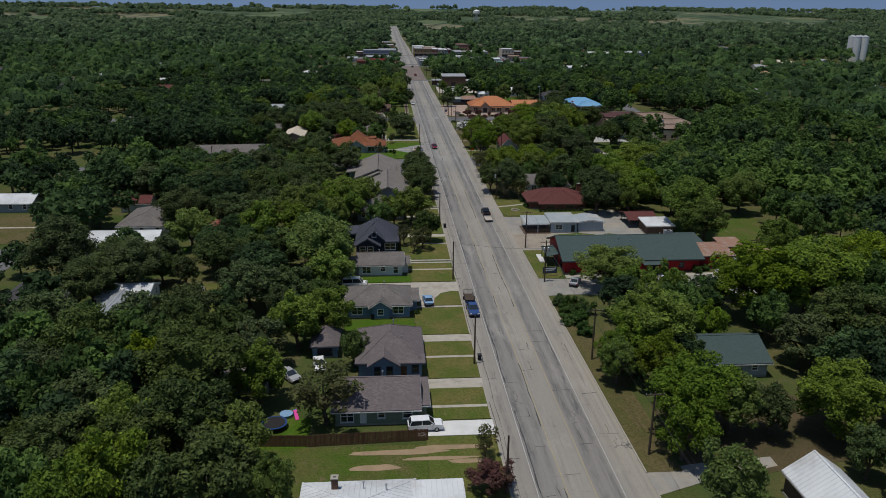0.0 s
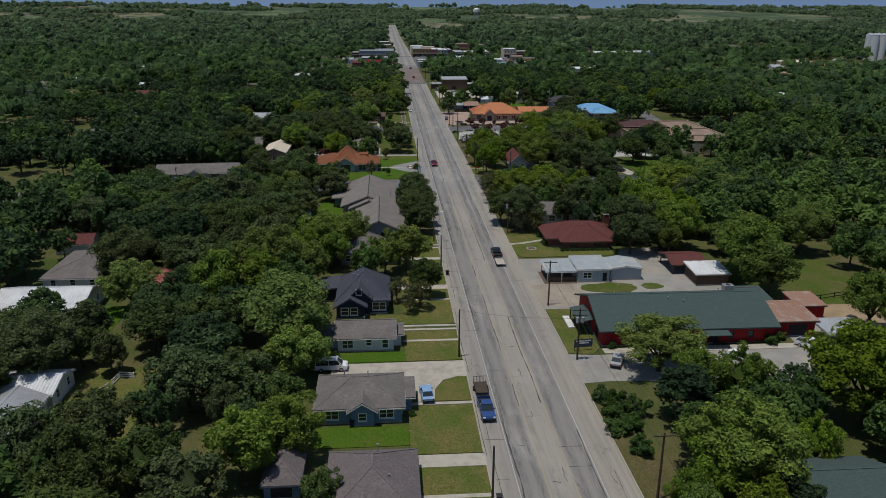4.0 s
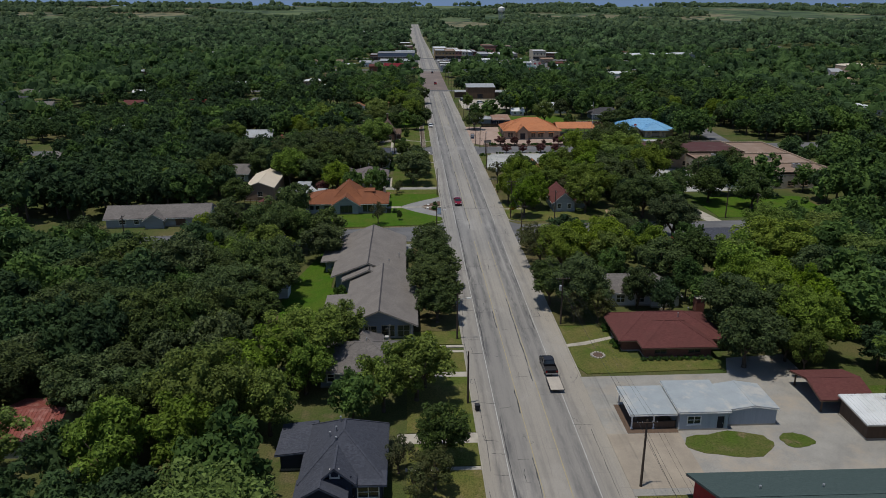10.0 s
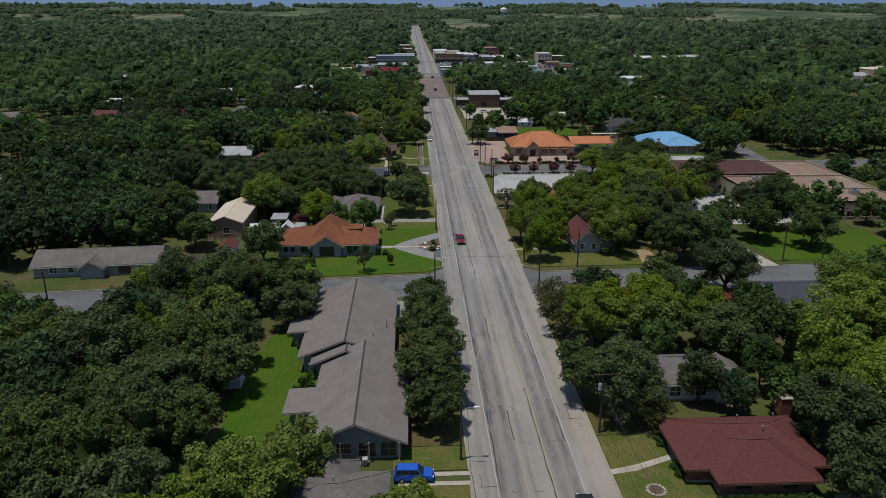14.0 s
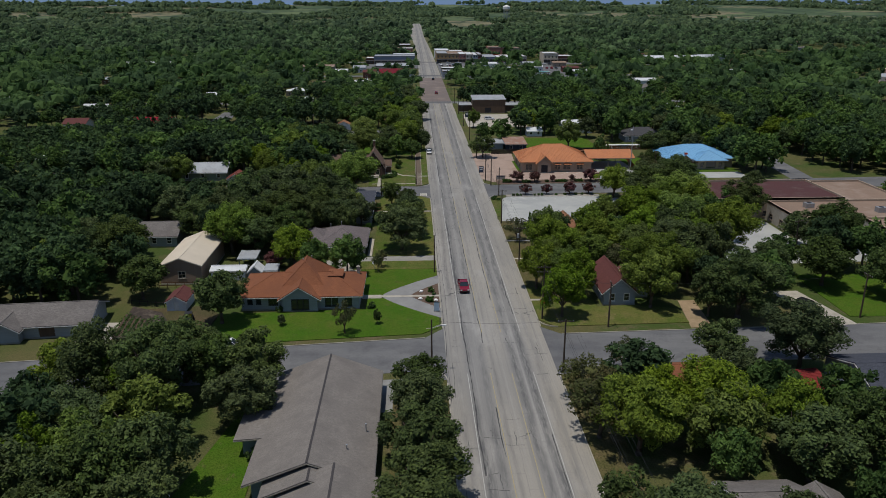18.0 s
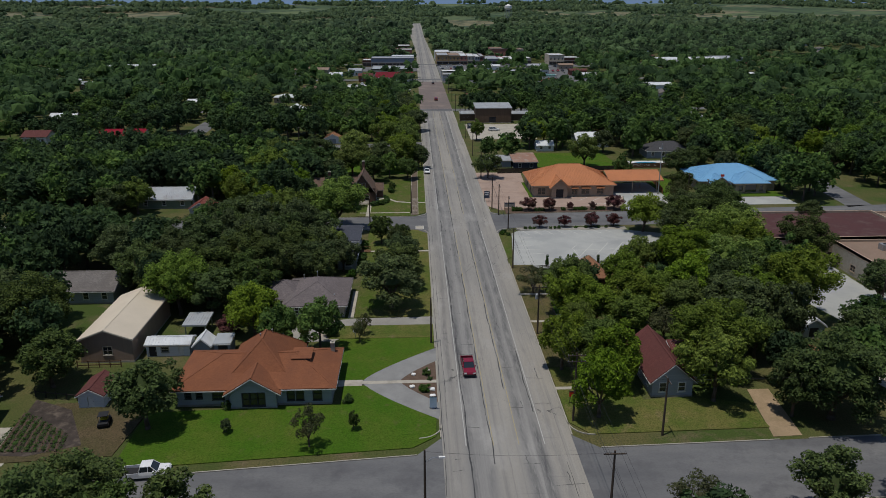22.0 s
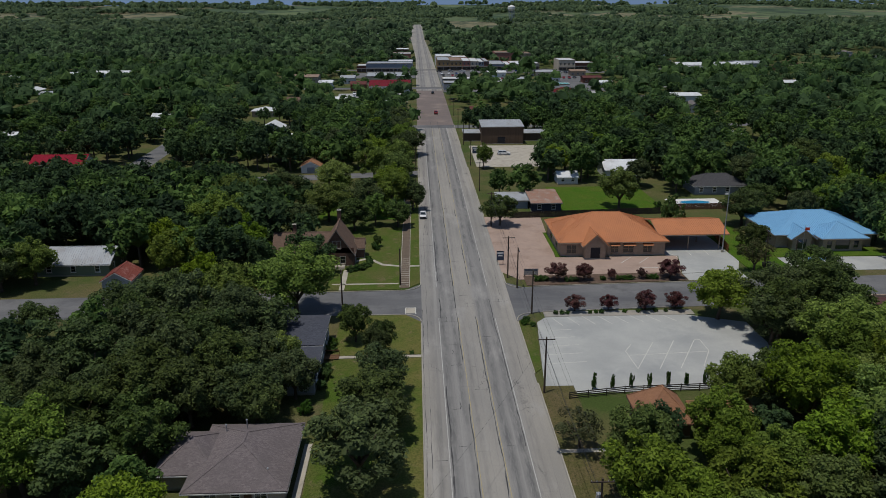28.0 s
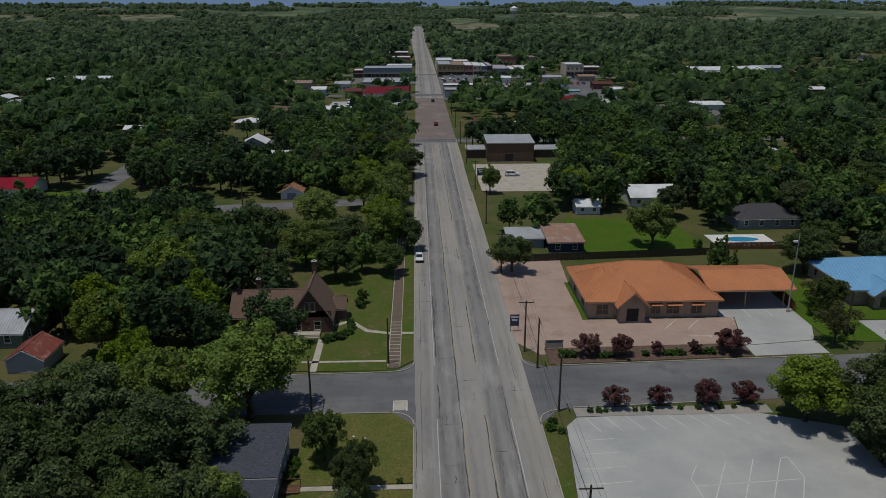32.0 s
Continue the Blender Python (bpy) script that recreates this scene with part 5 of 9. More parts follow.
    e, f = (-30.4, 163.0, -25.3, 166, 2.8, 1.5, "gable", "y"), (-33.8, 172, -30.2, 178, 2.6, 0.5, "shed", "x")
    h = (-25.3, 165.2, -21.0, 166.4, 2.9, 0.4, "shed", "y")
    building("house", "dark navy house with white windows and a slate-blue roof", "house", [a, c, e, f, h], W_NAVY, S_SLATE, T_NAVY,
             [(1, "S", 1.9, 4.1, 0.95, 1.0), (2, "S", 1.5, 0.8, 1.3, 1.4), (2, "S", 3.2, 0.8, 1.3, 1.4), (4, "S", 2.7, 0.8, 2.4, 1.5)] + W(0, a, "E", 3), [(4, "S", 0.7, 0.95, 2.05, D_DARK)], frames=T_WHITE, vents=((-26.5, 169.4, 5.9), (-26.6, 171.2, 6.2), (-26.2, 172.8, 6.6), (-27.4, 171, 5.6)))
    a, c = (-31.2, 192.8, -18.9, 202.6, 3.0, 2.2, "hip", "x"), (-28, 199, -22.6, 205.2, 3.0, 2.0, "hip", "y")
    building("house", "grey house half hidden by trees", "house", [a, c], W_GREY, S_GREY, T_WHITE, W(0, a, "S", 4) + W(0, a, "E", 3), [(0, "S", 6.2, 0.95, 2.05, T_WHITE)], vents=((-24.5, 198.5, 5.0),))
    # long brown-grey building in two gabled wings
    a, c = (-28.7, 209.8, -17.2, 232.2, 3.1, 2.5, "gable", "y"), (-32.8, 234.0, -19.4, 259.5, 3.1, 2.6, "gable", "y")
    e, f, h = (-35.8, 243.4, -32.8, 248.4, 2.8, 0.3, "shed", "x"), (-32.4, 217.4, -28.7, 222.4, 2.8, 0.3, "shed", "x"), (-30.5, 231.6, -21, 234.6, 3.1, 2.0, "gable", "y")
    building("apartment_building", "long low building with warm grey-brown gabled roofs and a porch", "building", [a, c, e, f, h], W_GREY, S_WARM, M_KERB,
             [(0, "S", 1.5, 0.8, 1.2, 1.5), (0, "S", 4.2, 0.8, 2.0, 1.5), (0, "S", 7.2, 0.3, 2.2, 2.1), (0, "S", 9.9, 0.3, 2.0, 2.1)] + W(0, a, "E", 6) + W(1, c, "W", 5) + W(0, a, "W", 5) + W(1, c, "E", 6),
             [(0, "E", 8, 0.95, 2.05, D_BROWN), (1, "E", 9, 0.95, 2.05, D_BROWN)], over=0.9, cap=plain("dark_ridge", (0.06, 0.055, 0.055)),
             posts=((-28.5, 208.9, 2.9), (-24.8, 208.9, 2.9), (-21.2, 208.9, 2.9), (-17.4, 208.9, 2.9)), vents=((-20, 243, 4.0), (-31, 228, 3.9), (-22, 238, 4.3)))
    # rust-red roofed house on the corner
    a, c = (-46.2, 290.6, -24.2, 302, 3.3, 2.3, "hip", "x"), (-39.4, 292, -30.2, 304.5, 3.5, 4.2, "hip", "y")
    e = (-38.4, 289.6, -31.9, 293, 3.2, 2.1, "gable", "y")
    building("house", "blue-grey house with a wide rust-red roof", "house", [a, c, e], W_BLUEGREY, S_RED, T_WHITE,
             [(0, "S", 1.6, 1.3, 0.8, 0.9), (0, "S", 3.2, 1.3, 0.8, 0.9), (0, "S", 5.9, 1.1, 1.6, 1.1), (2, "S", 2.2, 0.5, 0.95, 2.0), (2, "S", 3.3, 0.5, 0.95, 2.0), (2, "S", 4.4, 0.5, 0.95, 2.0), (0, "S", 16.2, 0.7, 1.0, 1.8), (0, "S", 17.5, 0.7, 1.0, 1.8), (0, "S", 20, 0.7, 1.2, 1.8)] + W(0, a, "W", 3),
             [(0, "E", 6.0, 1.0, 2.1, T_WHITE)], over=0.8, frames=T_DARK, vents=((-34, 300.5, 7.0), (-35.5, 299, 7.0)), chimneys=((-24.9, 300.6, 4.9, 0.6, M_KERB),))
    dm = thing("dormer", -28.9, 296.6, 4.1, 0, "small rust-red dormer with a dark sheet as its shaded opening", "dormer")
    part("roof", Geo().plate([(-1.5, -1.9, 1.15), (1.5, -1.9, 1.15), (1.5, 1.3, 1.45), (-1.5, 1.3, 1.45)], 0.12), S_RED, dm)
    # dark sheet in place of the shade inside the dormer's opening
    part("front", Geo().box(-1.25, -1.6, 0.0, 1.25, -1.5, 1.06), D_DARK, dm)
    part("cheek", Geo().box(-1.3, -1.6, 0.0, -1.25, 1.2, 1.06), S_RED, dm)
    part("cheek", Geo().box(1.25, -1.6, 0.0, 1.3, 1.2, 1.06), S_RED, dm)
    a, c = (-35.8, 321.5, -25.1, 334.5, 2.9, 2.3, "hip", "y"), (-40.2, 325, -34, 333, 2.9, 1.9, "hip", "x")
    building("house", "pale stone house with a weathered grey hip roof", "house", [a, c], M_STONE, S_PURPLE, T_WHITE,
             [(0, "S", 2.4, 0.9, 1.4, 1.2), (0, "S", 5.3, 0.9, 1.0, 1.2), (0, "S", 8.2, 0.9, 1.4, 1.2)] + W(0, a, "E", 3), [(0, "S", 6.7, 0.95, 2.05, D_BROWN)], over=0.7, vents=((-33.6, 331.5, 4.4), (-31, 331.6, 5.0), (-27, 323.5, 3.4)))
    a, c = (-36.4, 356.8, -24.8, 366.8, 3.6, 0.5, "shed", "y"), (-28.8, 347, -24.8, 356.8, 2.9, 0.5, "shed", "y")
    building("house", "low house with a dark slate roof", "house", [a, c], W_BLUEGREY, S_SLATE, T_WHITE, W(0, a, "E", 4) + [(1, "S", 2.4, 0.9, 1.3, 1.3)] + W(1, c, "E", 2), [(0, "E", 3.6, 0.95, 2.05, D_BROWN)], over=0.4)
    # brick house with steep gables
    a, c, e = (-41, 404.2, -26, 412.5, 3.1, 3.4, "gable", "x"), (-30.6, 403, -23.2, 411.8, 3.2, 5.4, "gable", "y"), (-23.2, 408.4, -21.4, 411.6, 2.8, 1.6, "gable", "x")
    building("house", "brown brick house with steep gables and pale edges", "house", [a, c, e], M_BROWNBRICK, S_BROWN, M_STONE,
             [(1, "S", 3.2, 4.3, 0.75, 1.6), (1, "S", 4.2, 4.3, 0.75, 1.6), (1, "S", 1.6, 0.7, 0.8, 2.0), (1, "S", 4.9, 0.8, 1.1, 1.6), (0, "S", 3, 0.9, 1.3, 1.4), (0, "S", 7, 0.9, 1.3, 1.4)] + W(1, c, "E", 2), [(1, "S", 3.0, 1.1, 2.2, D_BROWN)], over=0.3, chimneys=((-27.0, 412, 10.4, 0.8, M_BROWNBRICK), (-37, 410.5, 7.6, 0.7, M_BROWNBRICK)))
    st = thing("porch_steps", -27.6, 401.9, 0, 0, "pale concrete porch steps before a brick house", "steps")
    for k in range(3):
        part("step", Geo().box(-2.4, -1.0 + 0.32 * k, 0, 2.4, 1.08, 0.17 * (k + 1)), M_CONC, st)
    # sheds and outbuildings
    a = (-65.8, 305, -57.4, 323.8, 4.2, 1.6, "gable", "y")
    building("metal_barn", "tan metal barn with a beige roof", "barn", [a], W_TAN, R_BEIGE, M_KERB, [(0, "S", 4.4, 1.4, 1.4, 1.4)], [], over=0.25)
    a = (-56, 306.8, -49, 310, 2.3, 0.6, "gable", "x")
    building("shed", "small white shed with a grey metal roof", "shed", [a], W_WHITE, R_WHITE, M_KERB, [(0, "S", 3, 0.8, 1.2, 0.9)], [(0, "S", 1.0, 1.2, 2.0, D_DARK), (0, "S", 5.6, 0.9, 2.0, T_WHITE)], over=0.25, seam=0.5)
    a = (-48.3, 306.6, -45.6, 309.8, 2.1, 1.2, "gable", "y")
    building("shed", "small grey shed with a white gabled roof", "shed", [a], W_GREY, R_WHITE, T_WHITE, [], [(0, "S", 1.3, 0.9, 1.9, W_GREY)], over=0.25)
    a = (-45, 306.8, -42.4, 310, 2.2, 0.3, "shed", "y")
    # the open front is filled by a dark leaf, drawn as its inner shade
    building("shed", "low dark open-fronted shed", "shed", [a], W_GREY, R_GREY, T_WHITE, [], [(0, "S", 1.4, 1.6, 1.9, D_DARK)], over=0.15)
    a = (-52, 314, -48.2, 318.6, 2.4, 0.3, "shed", "y")
    building("carport", "open carport with a pale metal roof", "carport", [a], W_GREY, R_GREY, M_STEEL, over=0.2, open_blocks=(0,), posts=((-51.8, 314.2, 2.3), (-48.4, 314.2, 2.3), (-51.8, 318.4, 2.5), (-48.4, 318.4, 2.5)), seam=0.5)
    a = (-60.2, 290.8, -56.6, 296.2, 2.2, 1.0, "gable", "y")
    building("shed", "white shed with a red roof", "shed", [a], W_WHITE, S_MAROON, T_WHITE, [], [(0, "S", 1.8, 0.9, 1.9, T_WHITE)], over=0.25)
    a, c = (-96, 279.5, -70.5, 289, 2.8, 2.0, "gable", "x"), (-86, 277.8, -81.5, 283, 2.7, 1.4, "gable", "y")
    building("house", "pale blue ranch house with a grey shingle roof", "house", [a, c], W_BLUEGREY, S_GREY, T_WHITE, [(0, "S", 4, 0.9, 1.6, 1.2), (0, "S", 7.5, 0.9, 1.2, 1.2)], [(0, "S", 18.5, 2.6, 2.1, W_BROWN), (0, "S", 12, 0.95, 2.05, D_BROWN)], rz=4.5, over=0.6)
    a = (-49.5, 100.6, -40.5, 106.2, 2.4, 0.5, "shed", "y")
    # dark leaf on the east side stands for the shade in the open bay
    building("shed", "low dark-roofed open shed in a back yard", "shed", [a], W_BROWN, S_GREY, M_KERB, [], [(0, "E", 2.8, 2.6, 2.0, D_DARK)], over=0.3)
    a = (-76, 119.6, -69, 132.6, 2.8, 1.6, "gable", "y")
    building("house", "small white house with a worn pale metal roof", "house", [a], W_WHITE, R_GREY, T_WHITE, W(0, a, "S", 2) + W(0, a, "E", 3), over=0.4, seam=0.5)
    a = (-95, 134, -84, 142, 2.8, 1.8, "hip", "x")
    building("house", "weathered house with a dark patched shingle roof", "house", [a], W_GREY, S_BLACK, T_WHITE, W(0, a, "S", 2), over=0.5)
    a = (-92, 165, -76.5, 175.8, 3.0, 1.8, "gable", "x")
    building("house", "white house with a pale metal roof", "house", [a], W_WHITE, R_WHITE, T_WHITE, W(0, a, "S", 3) + W(0, a, "E", 2), over=0.5, seam=0.5)
    a = (-90, 181, -78.5, 198, 3.0, 2.0, "hip", "y")
    building("house", "weathered house with a grey roof among trees", "house", [a], W_WHITE, S_GREY, T_WHITE, W(0, a, "S", 3), over=0.6)
    a = (-97, 204, -89, 210, 2.8, 1.5, "gable", "x")
    building("shed", "shed with a maroon roof", "shed", [a], W_WHITE, S_MAROON, T_WHITE, over=0.3)
    a = (-78, 133.5, -68.6, 141, 2.6, 1.2, "gable", "x")
    building("shed", "white metal-roofed shed in a back yard", "shed", [a], W_WHITE, R_WHITE, T_WHITE, W(0, a, "E", 2), over=0.3, seam=0.5)
    a = (-71.5, 176, -63.4, 187, 2.4, 1.6, "gable", "x")
    building("shed", "rust-red metal-roofed shed under trees", "shed", [a], W_WHITE, R_REDTIN, M_KERB, over=0.2, seam=0.5)
    a = (-90, 399.5, -74.8, 409, 3.0, 2.2, "gable", "x")
    # white-blue roof given grey metal, so its colour carries the tree shadow
    building("house", "pale green house with a white metal roof greyed for tree shadow", "house", [a], W_GREEN, R_GREY, T_WHITE, W(0, a, "S", 3) + W(0, a, "E", 2), over=0.5, seam=0.5)
    a = (-72.6, 390, -66.8, 396.4, 2.6, 1.7, "gable", "y")
    building("shed", "grey shed with a rusty gabled roof", "shed", [a], W_BLUEGREY, R_REDTIN, T_WHITE, over=0.3, seam=0.5)
    a = (-140, 205.5, -121.5, 213.5, 2.9, 1.6, "gable", "x")
    building("house", "long pale house with a white metal roof beside an olive lawn", "house", [a], W_BLUEGREY, R_WHITE, T_WHITE, W(0, a, "S", 5), over=0.6, seam=0.6)
    a = (-44.6, 228.6, -41.6, 232.0, 2.3, 0.4, "shed", "y")
    building("shed", "small white shed with leaves on its roof", "shed", [a], W_WHITE, R_GREY, T_WHITE, [(0, "S", 0.9, 1.1, 0.6, 0.6)], over=0.15)
    a = (-84, 330, -70, 340, 3.0, 2.0, "gable", "x")
    building("house", "grey-roofed house among trees", "house", [a], W_BLUEGREY, S_GREY, T_WHITE, W(0, a, "S", 4), over=0.5)
    a = (-72, 352, -62, 361, 2.9, 1.8, "hip", "x")
    building("house", "dark-roofed house beside the street", "house", [a], W_GREY, S_BLACK, T_WHITE, W(0, a, "S", 3), over=0.5)


def build_east():
    a = (23.8, 58, 30.2, 71.6, 3.3, 2.3, "gable", "y")
    building("shed", "weathered shed with a blue-white metal roof", "shed", [a], W_BROWN, R_WHITE, M_KERB, [(0, "N", 3.8, 1.0, 1.2, 1.0)], over=0.4, seam=0.6)
    a, c = (25.8, 100.3, 36.2, 110.5, 2.9, 2.1, "gable", "x"), (21.5, 104, 26, 110, 2.8, 1.5, "gable", "x")
    building("house", "pale green house with a dark green roof", "house", [a, c], W_BLUEGREY, S_GREEN, T_WHITE, [(0, "S", 4.0, 0.9, 1.5, 1.3), (0, "S", 8.4, 1.2, 0.9, 0.9)] + W(0, a, "E", 2), [(0, "S", 1.6, 0.95, 2.05, D_DARK)], over=0.6)
    # long red hall with a green-grey roof
    a = (15.2, 148.5, 45.2, 164.2, 3.5, 2.9, "gable", "x")
    c = (45.2, 157.5, 49.5, 164.0, 3.3, 0.8, "shed", "y")
    building("red_hall", "long barn-red hall with a green-grey shingle roof", "building", [a, c], W_RED, S_GREEN, T_DARK,
             [(0, "S", 22.5, 1.2, 1.0, 1.0), (0, "S", 26, 1.2, 1.0, 1.0), (0, "W", 3.5, 0.6, 1.6, 1.6), (0, "W", 12, 0.6, 1.6, 1.6)], [(0, "S", 19.6, 1.8, 2.2, D_DARK), (0, "W", 8, 1.7, 2.2, D_DARK)], over=0.8,
             vents=((20, 158.8, 5.4), (27, 158.8, 5.4), (28.5, 154.8, 5.9), (31, 154, 5.6), (40, 160, 5.2)))
    aw = thing("awning", 34.2, 147.2, 0, 0, "dark metal awning over the side entrance", "awning")
    part("canopy", Geo().plate([(-2.4, -1.3, 2.7), (2.4, -1.3, 2.7), (2.4, 1.1, 3.0), (-2.4, 1.1, 3.0)], 0.08), S_GREEN, aw)
    for x in (-2.2, 2.2):
        part("post", Geo().tube((x, -1.1, 0), (x, -1.1, 2.68), 0.06, 0.06, 8), M_DARK, aw)
    porch = thing("porch_roof", 13.6, 156.4, 0, 0, "lean-to porch roof with dark posts at the gable end", "porch")
    part("canopy", Geo().plate([(-1.4, -3.4, 2.6), (1.4, -3.4, 3.2), (1.4, 3.4, 3.2), (-1.4, 3.4, 2.6)], 0.1), S_GREEN, porch)
    for y in (-3.2, 0, 3.2):
        part("post", Geo().box(-1.3, y - 0.08, 0, -1.14, y + 0.08, 2.6), M_DARK, porch)
    rtu = thing("air_conditioner", 42.5, 161.4, 4.6, 0, "grey rooftop air conditioner", "air conditioner")
    part("cabinet", Geo().box(-0.9, -0.7, 0, 0.9, 0.7, 1.1), M_STEEL, rtu)
    part("fan_grille", Geo().tube((0, 0, 1.1), (0, 0, 1.18), 0.45, 0.42, 12), M_DARK, rtu)
    a, c = (46.2, 150.2, 53.6, 157.2, 3.2, 0.7, "shed", "y"), (54.6, 157.5, 59.6, 163, 2.8, 0.5, "shed", "y")
    building("annex", "red annex with a rusty tan metal roof", "building", [a], W_RED, R_RUST, T_DARK, [], [(0, "S", 4.4, 3.4, 2.4, D_DARK)], over=0.5, seam=0.5)
    building("shed", "small red shed with a rusty roof", "shed", [c], W_RED, R_RUST, T_DARK, over=0.3)
    a = (53.5, 145.5, 61, 151.4, 2.6, 0.3, "shed", "y")
    building("carport", "open carport with a grey metal roof", "carport", [a], W_GREY, R_GREY, M_STEEL, over=0.2, open_blocks=(0,), posts=((53.7, 145.7, 2.5), (60.8, 145.7, 2.5), (53.7, 151.2, 2.8), (60.8, 151.2, 2.8)), seam=0.5)
    # workshop with a carport
    a, c, e = (12.2, 179.4, 18.2, 186.2, 2.5, 0.3, "shed", "y"), (18.7, 178.9, 25.4, 186.6, 3.0, 0.35, "shed", "y"), (25.9, 179.8, 32.5, 186.4, 2.75, 0.5, "gable", "y")
    building("workshop", "pale grey workshop with a white metal roof and open carport", "workshop", [a, c, e], W_SHOP, R_SHOP, T_WHITE, [(1, "S", 2.0, 1.0, 1.8, 1.2)], [(1, "S", 5.7, 0.95, 2.1, D_DARK)],
             over=0.25, open_blocks=(0,), posts=((12.4, 179.6, 2.4), (15.4, 179.6, 2.4), (12.4, 186, 2.7), (15.4, 186, 2.7)))
    setting("carport_floor", Geo().box(11.6, 178.4, 0.0, 18.6, 186.0, 0.066), W_BROWN, "dark brown floor under the carport", "floor")
    screen = thing("shade_screen", 15.4, 179.6, 0, 0, "brown mesh screen below the carport roof", "screen")
    part("mesh", Geo().box(-3.0, -0.03, 0.1, 3.0, 0.03, 1.1), W_BROWN, screen)
    part("rail", Geo().box(-3.1, -0.05, 1.1, 3.1, 0.05, 1.2), M_DARK, screen)
    a = (40.5, 182.8, 47.6, 190.8, 2.4, 1.0, "gable", "x")
    building("carport", "low open shed with a maroon roof", "carport", [a], W_BROWN, S_MAROON, W_BROWN, over=0.5, open_blocks=(0,), posts=((40.7, 183, 2.4), (47.4, 183, 2.4), (40.7, 190.6, 2.4), (47.4, 190.6, 2.4), (44, 183, 2.4)))
    a = (42.8, 175.6, 49.6, 182.0, 2.6, 0.5, "shed", "y")
    building("shed", "brown plank shed with a bright metal roof", "shed", [a], W_BROWN, R_WHITE, M_KERB, over=0.4, seam=0.5)
    a, c = (17.6, 203.2, 34.2, 213.2, 2.7, 2.3, "hip", "x"), (20.6, 200.4, 31.6, 209, 2.7, 2.2, "hip", "x")
    building("house", "red brick ranch house with a maroon shingle roof", "house", [a, c], M_BRICK, S_MAROON, W_BROWN, [(1, "S", 2.6, 0.9, 1.9, 1.2), (1, "S", 8.2, 0.9, 1.9, 1.2), (1, "W", 2.0, 0.9, 1.0, 1.3), (0, "W", 6, 0.8, 1.8, 1.4)],
             [(0, "W", 2.2, 1.0, 2.1, D_BROWN)], over=0.8, vents=((26.5, 211, 4.0), (31.5, 211.5, 3.8), (28, 207, 4.8)), chimneys=((34.8, 215, 4.6, 1.5, M_BRICK),))
    a, c = (20.6, 222.4, 28.4, 231, 3.2, 1.9, "gable", "x"), (28.4, 221.4, 33.6, 229, 2.8, 1.4, "gable", "y")
    building("house", "white house half hidden behind trees with a grey roof", "house", [a, c], W_WHITE, S_GREY, T_WHITE, [(0, "S", 2, 0.8, 1.6, 1.5), (0, "S", 5.8, 0.8, 1.6, 1.5), (1, "S", 2.4, 0.9, 2.2, 1.4)], over=0.5)
    a, c, e = (49.8, 246, 64, 261.5, 3.4, 2.6, "gable", "x"), (49.8, 241, 56.5, 248, 3.4, 2.2, "gable", "y"), (57, 243.6, 63, 247, 3.0, 0.4, "shed", "y")
    building("house", "grey house with a dark slate roof and pale annex", "house", [a, c, e], W_GREY, S_SLATE, T_WHITE, W(0, a, "W", 4, 0.6, 0.9, 2.0) + W(1, c, "W", 2, 0.6, 0.9, 2.0) + W(1, c, "S", 2), over=0.5)
    a = (42.6, 253, 46.4, 258.4, 2.3, 0.4, "shed", "x")
    building("shed", "small shed with a red metal roof", "shed", [a], W_BROWN, mat("red_metal_roof", (0.2, 0.03, 0.03), (0.16, 0.028, 0.026), 0.4, 0.6), M_KERB, over=0.3, seam=0.4)
    a = (23.4, 252.6, 31.8, 261.0, 2.8, 1.6, "hip", "x")
    building("house", "house with a rust-brown roof under trees", "house", [a], M_BRICK, S_RED, W_BROWN, W(0, a, "N", 2), over=0.6)
    a, c = (22.4, 290.4, 28.4, 303, 3.0, 2.6, "gable", "y"), (28.4, 294, 32, 301, 2.7, 1.2, "shed", "y")
    building("house", "small pale blue house with a maroon roof", "house", [a, c], W_BLUEGREY, S_MAROON, T_WHITE, [(0, "S", 1.6, 0.9, 1.0, 1.4), (0, "S", 4.4, 0.9, 1.0, 1.4)] + W(0, a, "W", 3), over=0.5)
    a, c = (20.4, 333.6, 26.6, 340.4, 2.9, 3.0, "hip", "y"), (28.2, 333.4, 36, 338.4, 2.7, 1.3, "hip", "x")
    building("house", "small house with a steep terracotta-brown roof", "house", [a, c], M_BROWNBRICK, S_TERRA, W_BROWN, W(0, a, "S", 2), over=0.5)
    a = (46.6, 295.6, 51.8, 300.8, 2.6, 1.6, "hip", "x")
    building("shed", "small outbuilding with a terracotta-brown roof under trees", "shed", [a], M_BROWNBRICK, S_TERRA, W_BROWN, [], [(0, "S", 2.4, 1.2, 2.0, D_DARK)], over=0.4)
    a = (54.4, 308.8, 58, 314.6, 2.6, 1.2, "gable", "y")
    building("shed", "small shed with a pale metal roof", "shed", [a], W_SHOP, R_WHITE, T_WHITE, [], [(0, "S", 1.8, 1.6, 2.0, D_DARK)], over=0.3, seam=0.5)
    # low school building with flat roofs
    a = (65.5, 347, 101, 368, 4.2, 1.2, "flat", "x")
    building("school_building", "low school building with a flat maroon roof", "building", [a], M_TANBRICK, R_TAR, M_TANBRICK, W(0, a, "S", 6, 0.9, 2.4, 1.5))
    c, d, e = (80, 330, 117.5, 346.8, 3.8, 1.0, "flat", "x"), (96, 315, 117.5, 329.8, 3.8, 1.0, "flat", "x"), (101.2, 347, 117.5, 369, 3.8, 1.0, "flat", "x")
